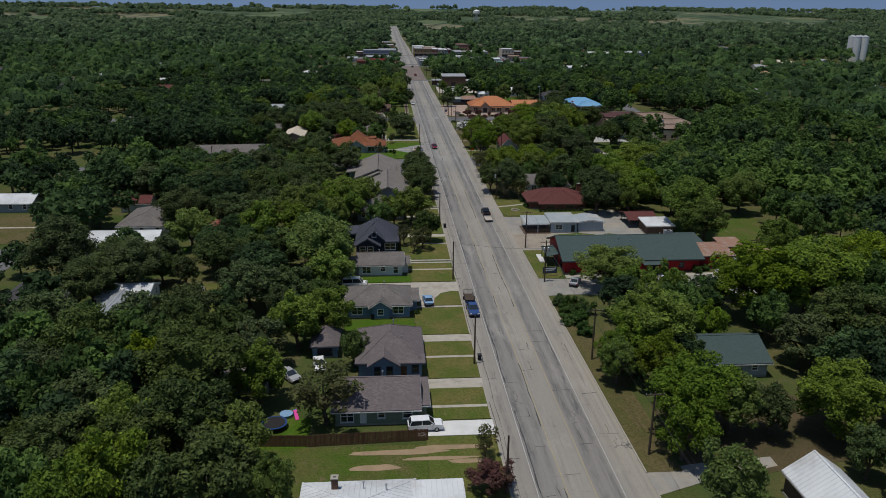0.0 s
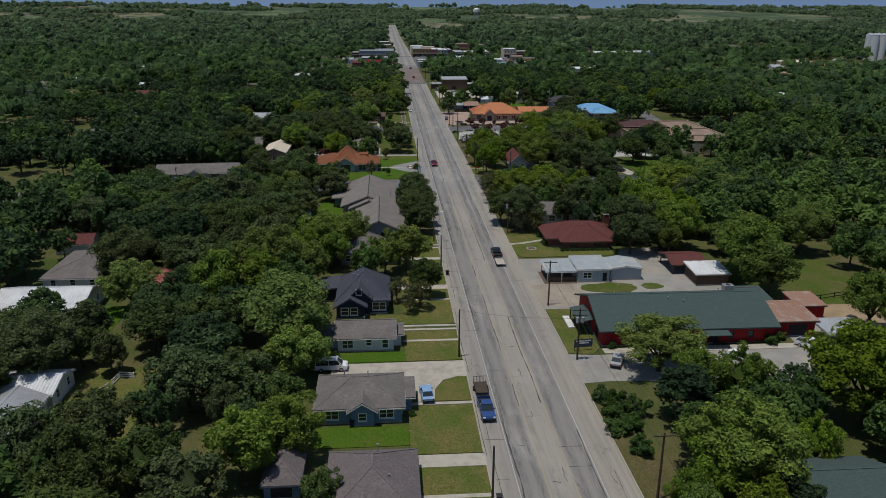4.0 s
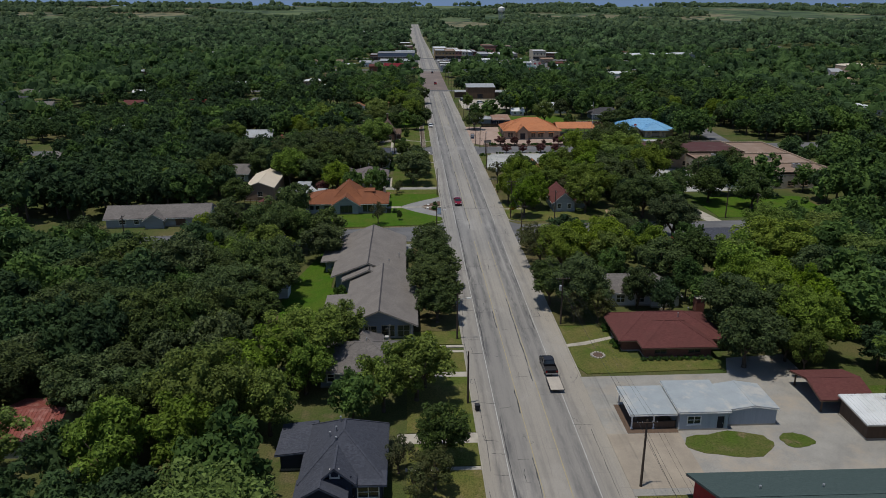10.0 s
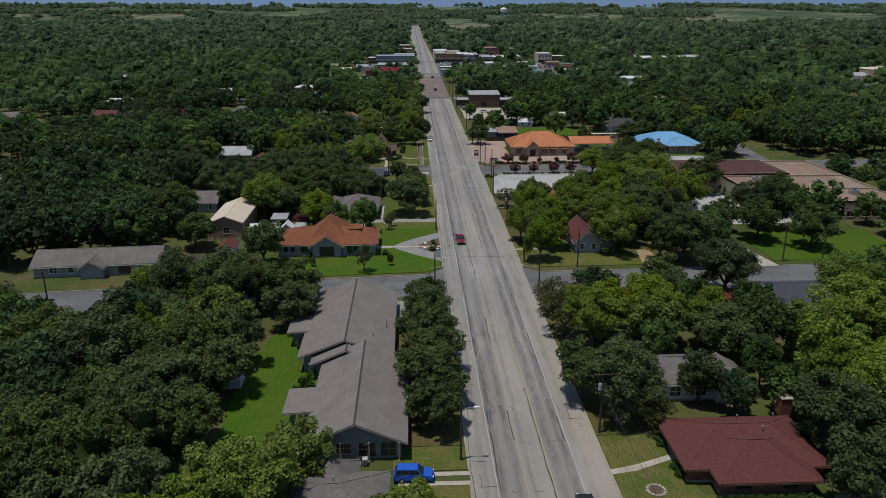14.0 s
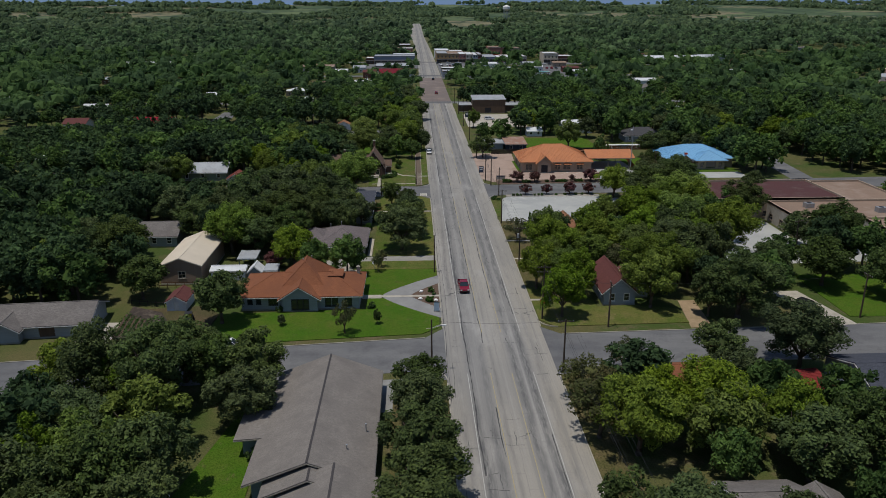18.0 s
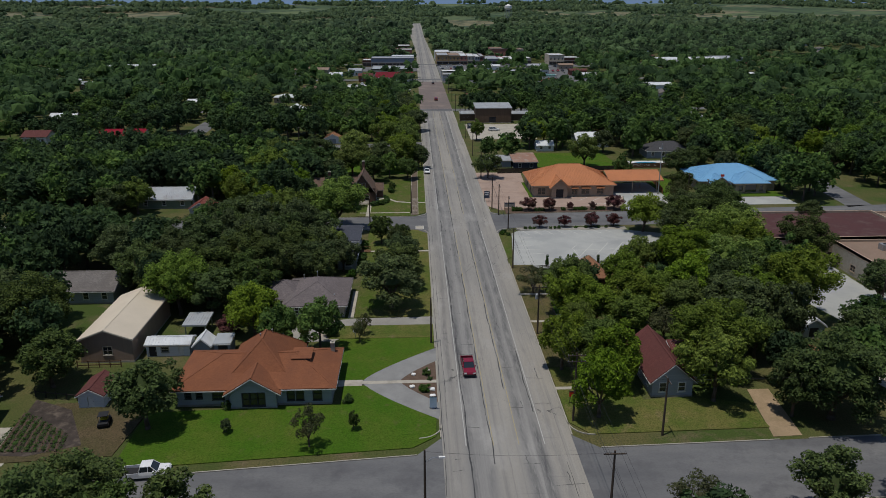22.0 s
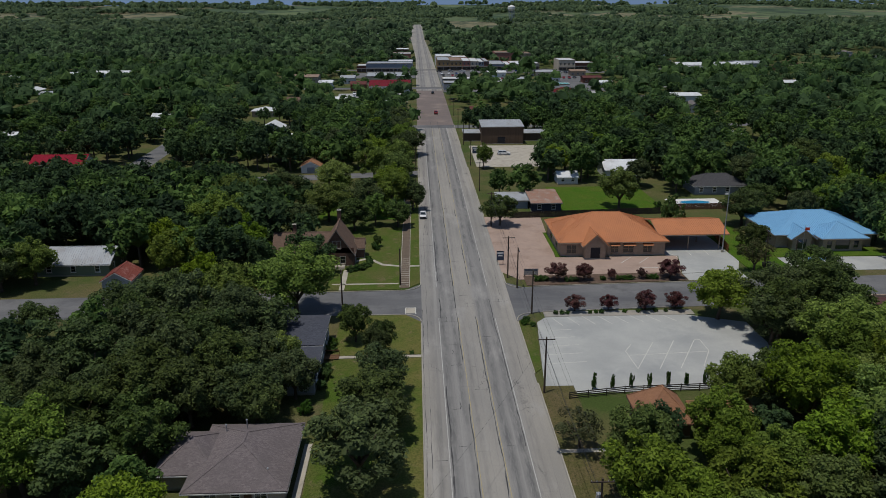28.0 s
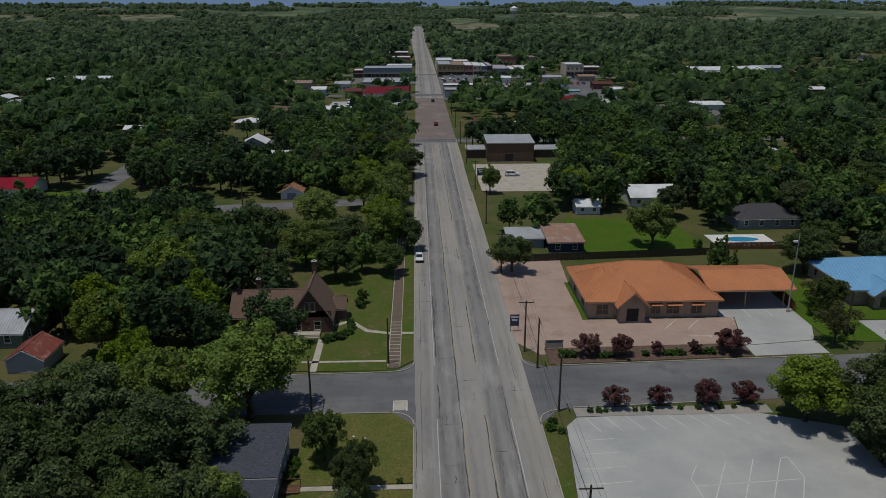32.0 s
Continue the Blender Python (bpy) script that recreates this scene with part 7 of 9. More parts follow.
# ---- trees ----
def crown_mesh(name, material, seed, lobes, leaves, leaf, core=True):
    """A crown of unit radius: lobes of loose leaf sprays round a dark inside. Origin at the crown's middle."""
    rng = np.random.default_rng(seed)
    V, F = [], []
    nv = 0
    cs, rs = [], []
    bulge = rng.uniform(0, 6.283, 3)
    for i in range(lobes):
        # spread the lobes over an uneven ball, more above than below
        u = (i + 0.5) / lobes
        z = 1 - 1.8 * u
        a = i * 2.39996 + rng.uniform(-0.6, 0.6)
        rad = math.sqrt(max(0.02, 1 - z * z))
        out = 1 + 0.13 * math.cos(2 * a + bulge[0]) + 0.1 * math.cos(3 * a + bulge[1]) + 0.08 * math.cos(5 * z + bulge[2])
        d = rng.uniform(0.5, 0.84) * out
        cs.append((d * rad * math.cos(a), d * rad * math.sin(a), d * z))
        rs.append(rng.uniform(0.17, 0.42) * (1.5 / lobes ** 0.2) * 0.92)
    cs, rs = np.array(cs), np.array(rs)
    if core:
        for c, r in zip(cs, rs):
            k = r * 0.62
            ring = [(c[0] + k * math.cos(1.2566 * j), c[1] + k * math.sin(1.2566 * j), c[2]) for j in range(5)]
            V += [(c[0], c[1], c[2] + k * 0.8), *ring, (c[0], c[1], c[2] - k * 0.8)]
            F += [(nv, nv + 1 + j, nv + 1 + (j + 1) % 5) for j in range(5)] + [(nv + 6, nv + 1 + (j + 1) % 5, nv + 1 + j) for j in range(5)]
            nv += 7
        k = 0.5
        ring = [(k * math.cos(0.785 * j), k * math.sin(0.785 * j), -0.1) for j in range(8)]
        V += [(0, 0, 0.5), *ring, (0, 0, -0.5)]
        F += [(nv, nv + 1 + j, nv + 1 + (j + 1) % 8) for j in range(8)] + [(nv + 9, nv + 1 + (j + 1) % 8, nv + 1 + j) for j in range(8)]
        nv += 10
    w = rs ** 2 / (rs ** 2).sum()
    pick = rng.choice(lobes, leaves, p=w)
    d = rng.normal(size=(leaves, 3))
    d[:, 2] += 0.3
    d /= np.linalg.norm(d, axis=1)[:, None]
    far = 0.72 + 0.36 * rng.random(leaves) + 0.22 * rng.random(leaves) ** 6  # a few sprays stand out
    p = cs[pick] + d * (rs[pick] * far)[:, None]
    n = d + rng.normal(size=(leaves, 3)) * 0.62 + (0, 0, 0.25)
    n /= np.linalg.norm(n, axis=1)[:, None]
    t = np.cross(n, rng.normal(size=(leaves, 3)))
    t /= np.linalg.norm(t, axis=1)[:, None]
    b = np.cross(n, t)
    s = (leaf * rng.uniform(0.6, 1.4, leaves))[:, None]
    blade = np.stack([p - t * s * 0.8 - b * s * 0.62, p + t * s * 1.1, p - t * s * 0.6 + b * s * 0.66], 1).reshape(-1, 3)
    V += [tuple(q) for q in blade.tolist()]
    F += [(nv + 3 * i, nv + 3 * i + 1, nv + 3 * i + 2) for i in range(leaves)]
    me = bpy.data.meshes.new(name)
    me.from_pydata(V, [], F)
    me.materials.append(material)
    me.update()
    return me


def trunk_mesh(seed, fork=0.42, limbs=6):
    """A tapered trunk with limbs for a crown of unit radius whose middle is 1 above the foot."""
    rng = random.Random(seed)
    g = Geo()
    lean = rng.uniform(-0.06, 0.06)
    g.tube((0, 0, -0.04), (0, 0, 0.1), 0.085, 0.06, 8).tube((0, 0, 0.1), (lean, 0, fork), 0.06, 0.048, 8)
    for i in range(limbs):
        a = 6.283 * i / limbs + rng.uniform(-0.4, 0.4)
        r = rng.uniform(0.4, 0.62)
        m = (lean + 0.5 * r * math.cos(a), 0.5 * r * math.sin(a), fork + 0.28)
        e = (lean + r * math.cos(a), r * math.sin(a), rng.uniform(0.9, 1.25))
        g.tube((lean, 0, fork - 0.05), m, 0.036, 0.024, 6).tube(m, e, 0.024, 0.008, 5)
        g.tube(m, (m[0] * 0.9, m[1] * 1.25 + 0.1, 1.05), 0.016, 0.006, 5)
    return g.mesh("trunk", M_BARK, True)


TREE_KINDS = {
    "b": dict(mat=M_LEAF_B, label="large broad-crowned green shade tree", cat="tree", n=4, lobes=40, leaves=6000, leaf=0.046),
    "d": dict(mat=M_LEAF_D, label="dense dark-green live oak tree", cat="tree", n=3, lobes=46, leaves=6000, leaf=0.045),
    "s": dict(mat=M_LEAF_D, label="dense rounded dark-green street tree", cat="tree", n=2, lobes=46, leaves=6400, leaf=0.044),
    "t": dict(mat=M_LEAF_T, label="thin-leaved brownish-green small tree", cat="tree", n=2, lobes=26, leaves=2200, leaf=0.058),
    "c": dict(mat=M_LEAF_C, label="small plum-leaved crape myrtle in a planted bed", cat="tree", n=1, lobes=26, leaves=3000, leaf=0.06),
    "u": dict(mat=M_LEAF_U, label="rounded clipped green bush in a yard", cat="bush", n=2, lobes=22, leaves=1700, leaf=0.085),
}
PROTO = {}
for k, q in TREE_KINDS.items():
    PROTO[k] = []
    for i in range(q["n"]):
        crown = crown_mesh("crown", q["mat"], 11 * ord(k) + i, q["lobes"], q["leaves"], q["leaf"], k != "t")
        low = crown_mesh("crown", q["mat"], 11 * ord(k) + i, 24, 640, q["leaf"] * 2.5)
        mid = crown_mesh("crown", q["mat"], 11 * ord(k) + i, q["lobes"], 2300, q["leaf"] * 1.6)
        PROTO[k].append((crown, low, mid, trunk_mesh(7 * ord(k) + i)))
# finer leaves for the largest crowns
GRAND = {k: [crown_mesh("crown", TREE_KINDS[k]["mat"], 501 + 7 * i + ord(k), 72, 11000, 0.034) for i in range(2)] for k in "bd"}
TREES = []
LOOSE = []  # trees that are joined into the woods further off
RNG = random.Random(5)


def tree(kind, x, y, r, height=None, own=True, label=""):
    """A tree of crown radius r; height to the top. own: an object of its own, else part of the joined woods."""
    q = TREE_KINDS[kind]
    no = RNG.randrange(q["n"])
    crown, trunk = PROTO[kind][no][0], PROTO[kind][no][3]
    if height is None:
        height = {"b": 5.0 + 1.05 * r, "d": 4.4 + 1.0 * r, "s": 3.6 + 1.05 * r, "t": 2.0 + 1.3 * r, "c": 1.0 + 1.1 * r, "u": 1.5 * r}[kind] * RNG.uniform(0.92, 1.1)
    TREES.append((x, y, r))
    rz, stretch = RNG.uniform(0, 360), RNG.uniform(0.88, 1.08)
    hv = height * (0.44 if kind in "bds" else 0.4)
    if own and r > 6.0 and kind in GRAND:
        crown = GRAND[kind][no % 2]
    mid = height - hv * 0.97
    if kind == "c":
        mid, hv = 0.56 * height, height * 0.47
    if kind == "u":
        mid, hv = 0.42 * height, height * 0.6
    if not own:
        LOOSE.append((kind, no, x, y, r, r * stretch, hv, mid, rz))
        return None
    base = thing("bush" if kind == "u" else "tree", x, y, 0.0, rz, label or q["label"], q["cat"])
    if kind != "u":
        tk = part("trunk", trunk, None, base)
        tk.scale = (r, r, mid)
    cr = part("crown", crown, None, base)
    cr.location, cr.scale = (0, 0, mid), (r, r * stretch, hv)
    return base

# ---- planting: kind, then x, y and crown radius of each tree ----
def grove(kind, *places):
    for x, y, r in places:
        for a, b, c, d in HOUSES:  # trunks stand clear of walls
            if a - 0.4 < x < c + 0.4 and b - 0.4 < y < d + 0.4:
                if min(x - a, c - x) < min(y - b, d - y):
                    x = a - 1.0 if x - a < c - x else c + 1.0
                else:
                    y = b - 1.0 if y - b < d - y else d + 1.0
        # western broad trees become dark oaks; below y 150 this also mimics lens corner darkening
        tree("d" if kind == "b" and (x < -42 and y < 150 or x < -44 and 183 < y < 236 or x < -34 and 318 < y < 372) else kind, x, y, r)


grove('b', (-77.6, 145.5, 6.6), (17.3, 324.6, 5.0), (28.2, 328.6, 4.6))
grove('b', (-75.1, 185.6, 7.3))
grove('b', (74.6, 228.2, 6.8))

grove('b', (-85.3, 310.1, 4.3), (-88.7, 326.6, 4.7))
grove('b', (-61.4, 333, 5), (34.8, 339.7, 4.2), (-46.4, 340.7, 7), (53.3, 344.4, 5.8), (-37.4, 345.7, 6.2), (-74.3, 346.5, 6.6), (57.5, 350.1, 8.3), (-58.6, 365.9, 7.1), (45.4, 371.6, 5.6), (-43.5, 372.8, 6.1), (-50.7, 383.3, 5.1))
grove('b', (-59.7, 395.5, 5.6), (-63.6, 404, 5.2), (-45.7, 401.6, 5.8), (-55.6, 417.4, 7.6), (-64.8, 435.9, 6.1), (-32.6, 438.5, 6.1), (-57.4, 443.7, 6.4), (47.4, 448.1, 6), (-33.8, 466.7, 6.5), (36.5, 490, 6.0), (95.2, 485.3, 6.4), (14.2, 502.5, 3.6), (52.8, 510.1, 6.2))


grove('d', (79.3, 291.7, 6.4), (84.7, 322.4, 7.1), (76.3, 322.8, 4.8), (-33.3, 340.5, 5), (42.6, 344.6, 3.5), (-57, 345.7, 7.9), (-27.4, 347.5, 3.8), (-14.9, 353.6, 1.5), (73.6, 354.6, 6.4), (-45.3, 356.5, 5.7), (-15, 359, 2.4))
grove('d', (-42.2, 358.2, 5.2), (61, 359.7, 4.4), (50.1, 360.7, 5.3), (-20, 364.6, 3.3), (68.1, 363.6, 5.4), (85.7, 366.6, 4.3), (61.5, 367.7, 6.7), (53.9, 368.7, 6.6), (-52.7, 372.9, 6.1), (65.5, 375.6, 6.9), (67.5, 407.1, 4.1), (-37.9, 425.5, 5.3), (89.9, 429.4, 4.8), (-25.1, 429.6, 5.5), (74.7, 430.1, 6.2), (12.2, 433, 4.9), (83.7, 441.8, 5.1))
grove('d', (-23.2, 442.6, 5.8), (-46.5, 452.1, 6.7), (92.3, 466.6, 7.3), (60.5, 474, 5.3), (117.6, 484.3, 7.9))
grove('b', (14.2, 65.5, 4.6), (-43.1, 71, 5.9), (-36.3, 71.7, 2.8), (-61.2, 74.9, 6.4), (-53.7, 75.8, 6.2), (-66.2, 78.6, 4), (14.3, 79.1, 4.3), (-42, 80.6, 4.8), (36.9, 83.1, 6.6), (23, 84.5, 4.7), (17.9, 85.8, 7.2), (-52.1, 86.4, 4.4), (-50.9, 94, 8.6), (-41.8, 95.9, 4.4), (11.8, 99.3, 3.6), (-43.7, 107.9, 4.9))
grove('b', (21.4, 108.7, 7.2), (-49.8, 112.2, 5.9), (-38.2, 113.9, 5.1), (-33.5, 118.8, 4.1), (44.9, 122.2, 8.8), (55.3, 123.6, 9.5), (-43.3, 125.5, 2.8), (29.7, 127.6, 4.3), (-42.9, 135.9, 3.6), (74.8, 137.2, 7), (-34.6, 140.3, 5.2), (-64, 143.9, 3.1), (64.6, 152, 5.7), (-37.4, 150.4, 8.8), (-52.7, 168.9, 5.7), (54.7, 169, 5.9))
grove('b', (-69.2, 170, 5.7), (55.1, 179.8, 9.5), (-36.5, 180, 4.2), (-62.9, 185.1, 5.7), (-21.5, 185.4, 4.1), (-47, 187.4, 5.5), (-16.8, 188.3, 5.6), (-40, 190.2, 5.4), (-33.1, 190.8, 4.6), (-15.5, 192, 3.9), (43.8, 193.8, 3.1), (75.7, 194.7, 6.5), (-34.1, 196.1, 6.5), (47.7, 200, 6.6), (-46.9, 200.6, 4.4), (-27, 200.9, 4.7))
grove('b', (53.4, 210.7, 5.6), (-51.2, 211.2, 6.1), (-44.3, 212.2, 4.6), (46.6, 213.1, 6.5), (-51.2, 216.7, 7.4), (49.8, 218.1, 6.6), (48.1, 236.4, 4.8), (59.7, 238.7, 8.5), (25.1, 240.2, 5.6), (34.1, 240.4, 5), (14.8, 241.4, 6.2), (25.4, 244.3, 6.1), (-48.5, 244.4, 6), (17.9, 244.5, 5.1), (75, 244.6, 6.7), (58.5, 252.9, 6.4))
grove('b', (-55.4, 255.2, 4), (-65.3, 259.6, 4.4), (13.4, 285.2, 4.6), (33.8, 297.1, 7), (10.9, 299.3, 4.5), (-87.1, 304.9, 5.6), (-39.5, 312.5, 5.7), (46.8, 313.2, 6.2), (26.6, 316.4, 5.2), (16.3, 317.4, 5.8), (48.5, 327.8, 7.2))
grove('d', (35.5, 73.7, 3.4), (28.4, 84, 3.6), (-62.8, 88.5, 5.2), (-73, 96.9, 6.7), (-67.5, 102.9, 7.5), (43.3, 103.2, 5.6), (53.4, 106.8, 7.5), (-28.7, 107.3, 3), (-63.9, 115.8, 5.6), (-80.5, 116.8, 5.6), (-57.3, 118.9, 5.8), (-35.2, 126.3, 3.8), (-40.7, 131, 5.3), (-49.3, 131.8, 6), (-78.3, 134.3, 6.4), (-73, 139.1, 7.1))
grove('d', (-69.5, 146.6, 3.8), (-89.1, 147.7, 8.6), (-59.1, 152.2, 6), (-46, 154.3, 4.9), (-51.7, 154.7, 4.9), (-70.8, 154.8, 4.5), (-13.6, 173.2, 4.3), (-58.6, 181.6, 4.8), (-58, 189.5, 5.3), (-74.7, 192.9, 6), (-54.3, 195.4, 4.3), (35.5, 196.7, 5.6), (43.1, 198.5, 3.7), (-59.1, 203.9, 7), (38, 206.4, 6.6), (-66.9, 207.6, 7))
grove('d', (-74.3, 208.4, 7.2), (-91.7, 214.3, 6.8), (13.8, 219.7, 6.6), (25.6, 221.4, 4.1), (9.1, 223.6, 4.7), (-77.9, 224.2, 6.9), (-43.8, 226.3, 5.2), (-61.7, 227.3, 7.6), (-71.4, 233.1, 7.4), (33.7, 235, 6), (-56.6, 242.9, 6.2), (-88.6, 246.7, 6.5), (-36.5, 250, 5.2), (32.7, 254.2, 4.9), (-44, 258.3, 4.2), (-37.3, 258.9, 5.5))
grove('d', (-48.5, 284.8, 5.6), (-48.8, 263.2, 6.2), (-66.8, 297.2, 5.2), (33.6, 263.4, 4.4), (46.5, 262.8, 6.4), (45.5, 283.5, 7.6), (69.4, 298.6, 6), (59.2, 300.1, 5.4), (-81.7, 309.5, 6.5), (-53.4, 331.4, 6.4), (-65.6, 334.1, 6.5))
grove('t', (-31.8, 90.3, 5.4), (16.4, 214.9, 3.4), (12, 215.2, 2.7), (10.7, 245.3, 5), (18.9, 263.5, 3.1))
for x, y, r in ((9.9, 122.4, 2.2), (11.6, 117.6, 2.0), (10.4, 126.4, 1.8)):
    tree("u", x, y, r, 2.2, label="rounded green roadside bush under power lines")
grove('b', (17, 107, 4.1), (17.4, 97, 4.1), (24.1, 130.4, 3.8), (32.1, 112.4, 2.9), (12.2, 103.4, 3.0))
grove('b', (19.7, 314, 4.7), (14.8, 307.4, 3.6), (16.3, 298.6, 4.4), (24.5, 310.2, 4.5), (31.0, 288.8, 5.2), (17.6, 293.6, 4.8), (42.6, 301.4, 4.2), (51.3, 336.2, 6.1), (35.8, 315.4, 4.8), (-38.4, 359.8, 6.8), (-27.3, 351, 3.8), (40.3, 322, 5.9), (32.1, 321.3, 4.6), (28.1, 324.3, 4))
grove('d', (42.3, 309.3, 7.8), (40.4, 284.4, 3.9), (40.1, 340.2, 4.7), (-43.3, 329.4, 5.2), (-49.8, 324.2, 5.8), (-40.5, 338.8, 5.3), (-31.3, 337.7, 4.5), (-51.8, 347, 5.7), (-61.3, 340.4, 6.1), (-73.9, 366.1, 4.3), (47.3, 341.3, 5.6))
grove('s', (-16.6, 325.6, 6.6), (-15.2, 337.4, 5.6), (-14.6, 345.4, 4.6), (-16.3, 356.8, 2.6), (-14.3, 432.6, 4.2), (-10.5, 448.6, 4.5), (-13.6, 464, 4.3), (-11.4, 526.7, 6.6))
grove('t', (-10.9, 81, 1.8), (-16.8, 165, 2.2), (-14.8, 167.3, 3.2), (-19.2, 170.8, 2.2), (18.1, 221.4, 3), (10.6, 254.7, 4.1), (30, 308.3, 3.2), (-21.5, 310.7, 1.5), (-20.9, 313.7, 1.4), (11.4, 331.6, 3.2), (62.5, 395.4, 3.8), (68, 411.4, 3.1))
grove('c', (-11, 74, 3.1), (-44.2, 314.4, 2.6))
grove('u', (15.5, 101.5, 2.2), (15.1, 107.4, 2.1), (12, 122.8, 1.7), (10.7, 126.2, 1.5), (13.9, 126.5, 2), (11.6, 128.1, 1.9), (-17.7, 128.4, 0.6), (10.2, 130.7, 1.7), (37.1, 130.7, 1.8), (32.7, 131, 1.4), (28.2, 131.3, 1.8), (35.9, 134.1, 1.4), (32, 134.8, 1.6), (-18.1, 136.6, 0.9), (44.5, 148.6, 1.3), (47.2, 149.3, 1), (16.5, 149.6, 0.7), (-31.2, 217.4, 1))
grove('u', (-29.7, 217.8, 1.3), (-31.4, 226.1, 2.1), (-29.7, 235.8, 0.7), (-34.2, 242.3, 1), (-33.6, 243.9, 1.2), (-38.9, 290.4, 0.8), (-21.9, 290.7, 0.9), (-26.7, 313.7, 1.8), (-34.9, 320.3, 1.1), (-25.4, 341.9, 1.3), (-10.5, 359.7, 0.5), (-18.9, 414.2, 1), (-19.2, 415.6, 1.1), (58.5, 447.9, 1.2))
grove("s", (-12.8, 216, 4.7), (-12.6, 224, 5.2), (-12.9, 232, 4.8), (-13.0, 240, 5.0), (-13.2, 248, 4.7), (-13.4, 255.5, 4.2))

tree("b", -31.6, 375.5, 8.2, 14.5, label="tall spreading shade tree at a street corner")
for x, y, r, h in ((-15.5, 478, 5.6, 12), (-23, 486, 6, 12.5), (-14.5, 503, 5, 11), (-24, 506, 5.8, 12), (-14.8, 515, 5.2, 11.5), (-16, 538, 6.2, 13), (-25, 545, 6, 12), (-15.5, 552, 5.4, 12), (-17, 566, 6.4, 13), (-16, 582, 5.5, 12), (-28, 572, 6, 12), (-30, 528, 6, 12), (-38, 515, 6.2, 12)):
    tree("b" if int(x * 7 + y) % 3 else "d", x, y, r, h, label="tall leafy tree beside the main road")

for x, y, r in ((-93, 391, 5), (108, 440, 6), (112, 452, 6), (116, 466, 6), (134, 456, 6.4), (142, 460, 6), (150, 462, 6), (100, 436, 5), (131, 440, 5.6)):
    tree("d" if int(x) % 2 else "b", x, y, r)

for x, y, r in ((-35.8, 348, 5.0), (-42.4, 366, 5.0)):
    tree("d", x, y, r)

for x, y, r, h in ((-50, 255.5, 6.6, 13.5), (-58.5, 256, 6.2, 13), (-43, 258.4, 4.6, 10.5), (-75, 312, 6.8, 13), (-35.2, 362, 5.4, 10.5), (-32.2, 350.4, 4.6, 9.6), (52, 362, 6.6, 11.5), (46.6, 343.2, 4.2, 8.5)):
    tree("d", x, y, r, h)
tree("b", 21.8, 139.4, 6.8, 9.6, label="broad green tree beside a gravel lot")

for x, y, r in ((-22.8, 400.4, 1.3), (-21.4, 401.0, 1.2), (-23.9, 399.6, 1.1), (-20.4, 402.6, 1.1), (-19.9, 404.6, 1.0), (-20.2, 406.6, 0.9)):
    tree("u", x, y, r, 1.3, label="clipped dark hedge bush before a brick house")

tree("b", -88, 394.6, 5.2)
for x, y, r in ((-15.4, 446, 5.4), (-16.2, 456, 5.2), (-14.8, 470, 5.4), (-15.2, 492, 5.8), (-15, 530, 6.2)):
    tree("b", x, y, r, 12.5, label="tall leafy tree beside the main road")

# ---- poles and wires ----
def utility_pole(x, y, h=9.5, arms=1, turn=0.0, transformer=0, lamp=0.0, label="weathered wooden utility pole with a crossarm"):
    p = thing("utility_pole", x, y, 0, turn, label, "utility pole", "poles along the road")
    part("pole", Geo().tube((0, 0, -0.2), (0, 0, h), 0.17, 0.11, 9), M_POLE, p)
    for i in range(arms):
        z = h - 0.35 - 0.9 * i
        arm = part("crossarm", Geo().box(-1.25, -0.16, z - 0.06, 1.25, -0.04, z + 0.06), M_POLE, p)
        for u in (-1.15, -0.6, 0.6, 1.15):
            part("insulator", Geo().tube((u, -0.1, z + 0.06), (u, -0.1, z + 0.22), 0.05, 0.035, 6), M_STEEL, arm)
    for i in range(transformer):
        u = (-0.42, 0.42, 0.0)[i]
        part("transformer", Geo().tube((u, -0.36, h - 2.4), (u, -0.36, h - 1.5), 0.26, 0.26, 10).tube((u, -0.36, h - 1.5), (u, -0.36, h - 1.4), 0.2, 0.1, 10), M_STEEL, p, "grey cylindrical transformer")
    if lamp:
        la = part("lamp_arm", Geo().tube((0, 0, h - 1.6), (lamp * 0.9, 0, h - 1.0), 0.04, 0.035, 6).tube((lamp * 0.9, 0, h - 1.0), (lamp * 1.9, 0, h - 0.95), 0.035, 0.035, 6), M_STEEL, p)
        part("lamp_head", Geo().box(lamp * 1.9 - 0.35, -0.14, h - 1.05, lamp * 1.9 + 0.35, 0.14, h - 0.9), M_WHITE, la)
    return p


EAST_POLES = ((10.3, 52), (10.4, 80.4), (10.2, 107.6), (9.8, 144.0), (9.9, 167.0), (9.5, 214.4), (9.4, 263.6), (9.6, 284.3), (9.2, 312.6), (9.2, 346.0), (9.6, 394.6), (9.8, 432), (10, 470), (10, 508), (10, 548), (10, 588), (10.2, 630), (10.2, 672))
for i, (x, y) in enumerate(EAST_POLES):
    utility_pole(x, y, 9.2 if i != 7 else 10.5, 2 if i in (3, 7) else 1, 0, 2 if i == 3 else (1 if i in (5, 8) else 0))
for x, y, h, lamp in ((-9.3, 73.5, 8.0, 0), (-9.3, 107.2, 8.6, 0), (-9.4, 146.2, 8.6, 0), (-9.4, 187.2, 8.4, 0), (-9.6, 208.9, 8.6, 1.0), (-11.1, 265.2, 8.8, 1.0), (-9.4, 309.8, 8.4, 0), (-12.9, 391, 8.0, 0), (-9.5, 452, 8.4, 0), (-9.5, 500, 8.4, 0)):
    utility_pole(x, y, h, 0, 0, 0, lamp, "slender dark street pole beside the kerb" if not lamp else "dark street pole with a lamp arm")
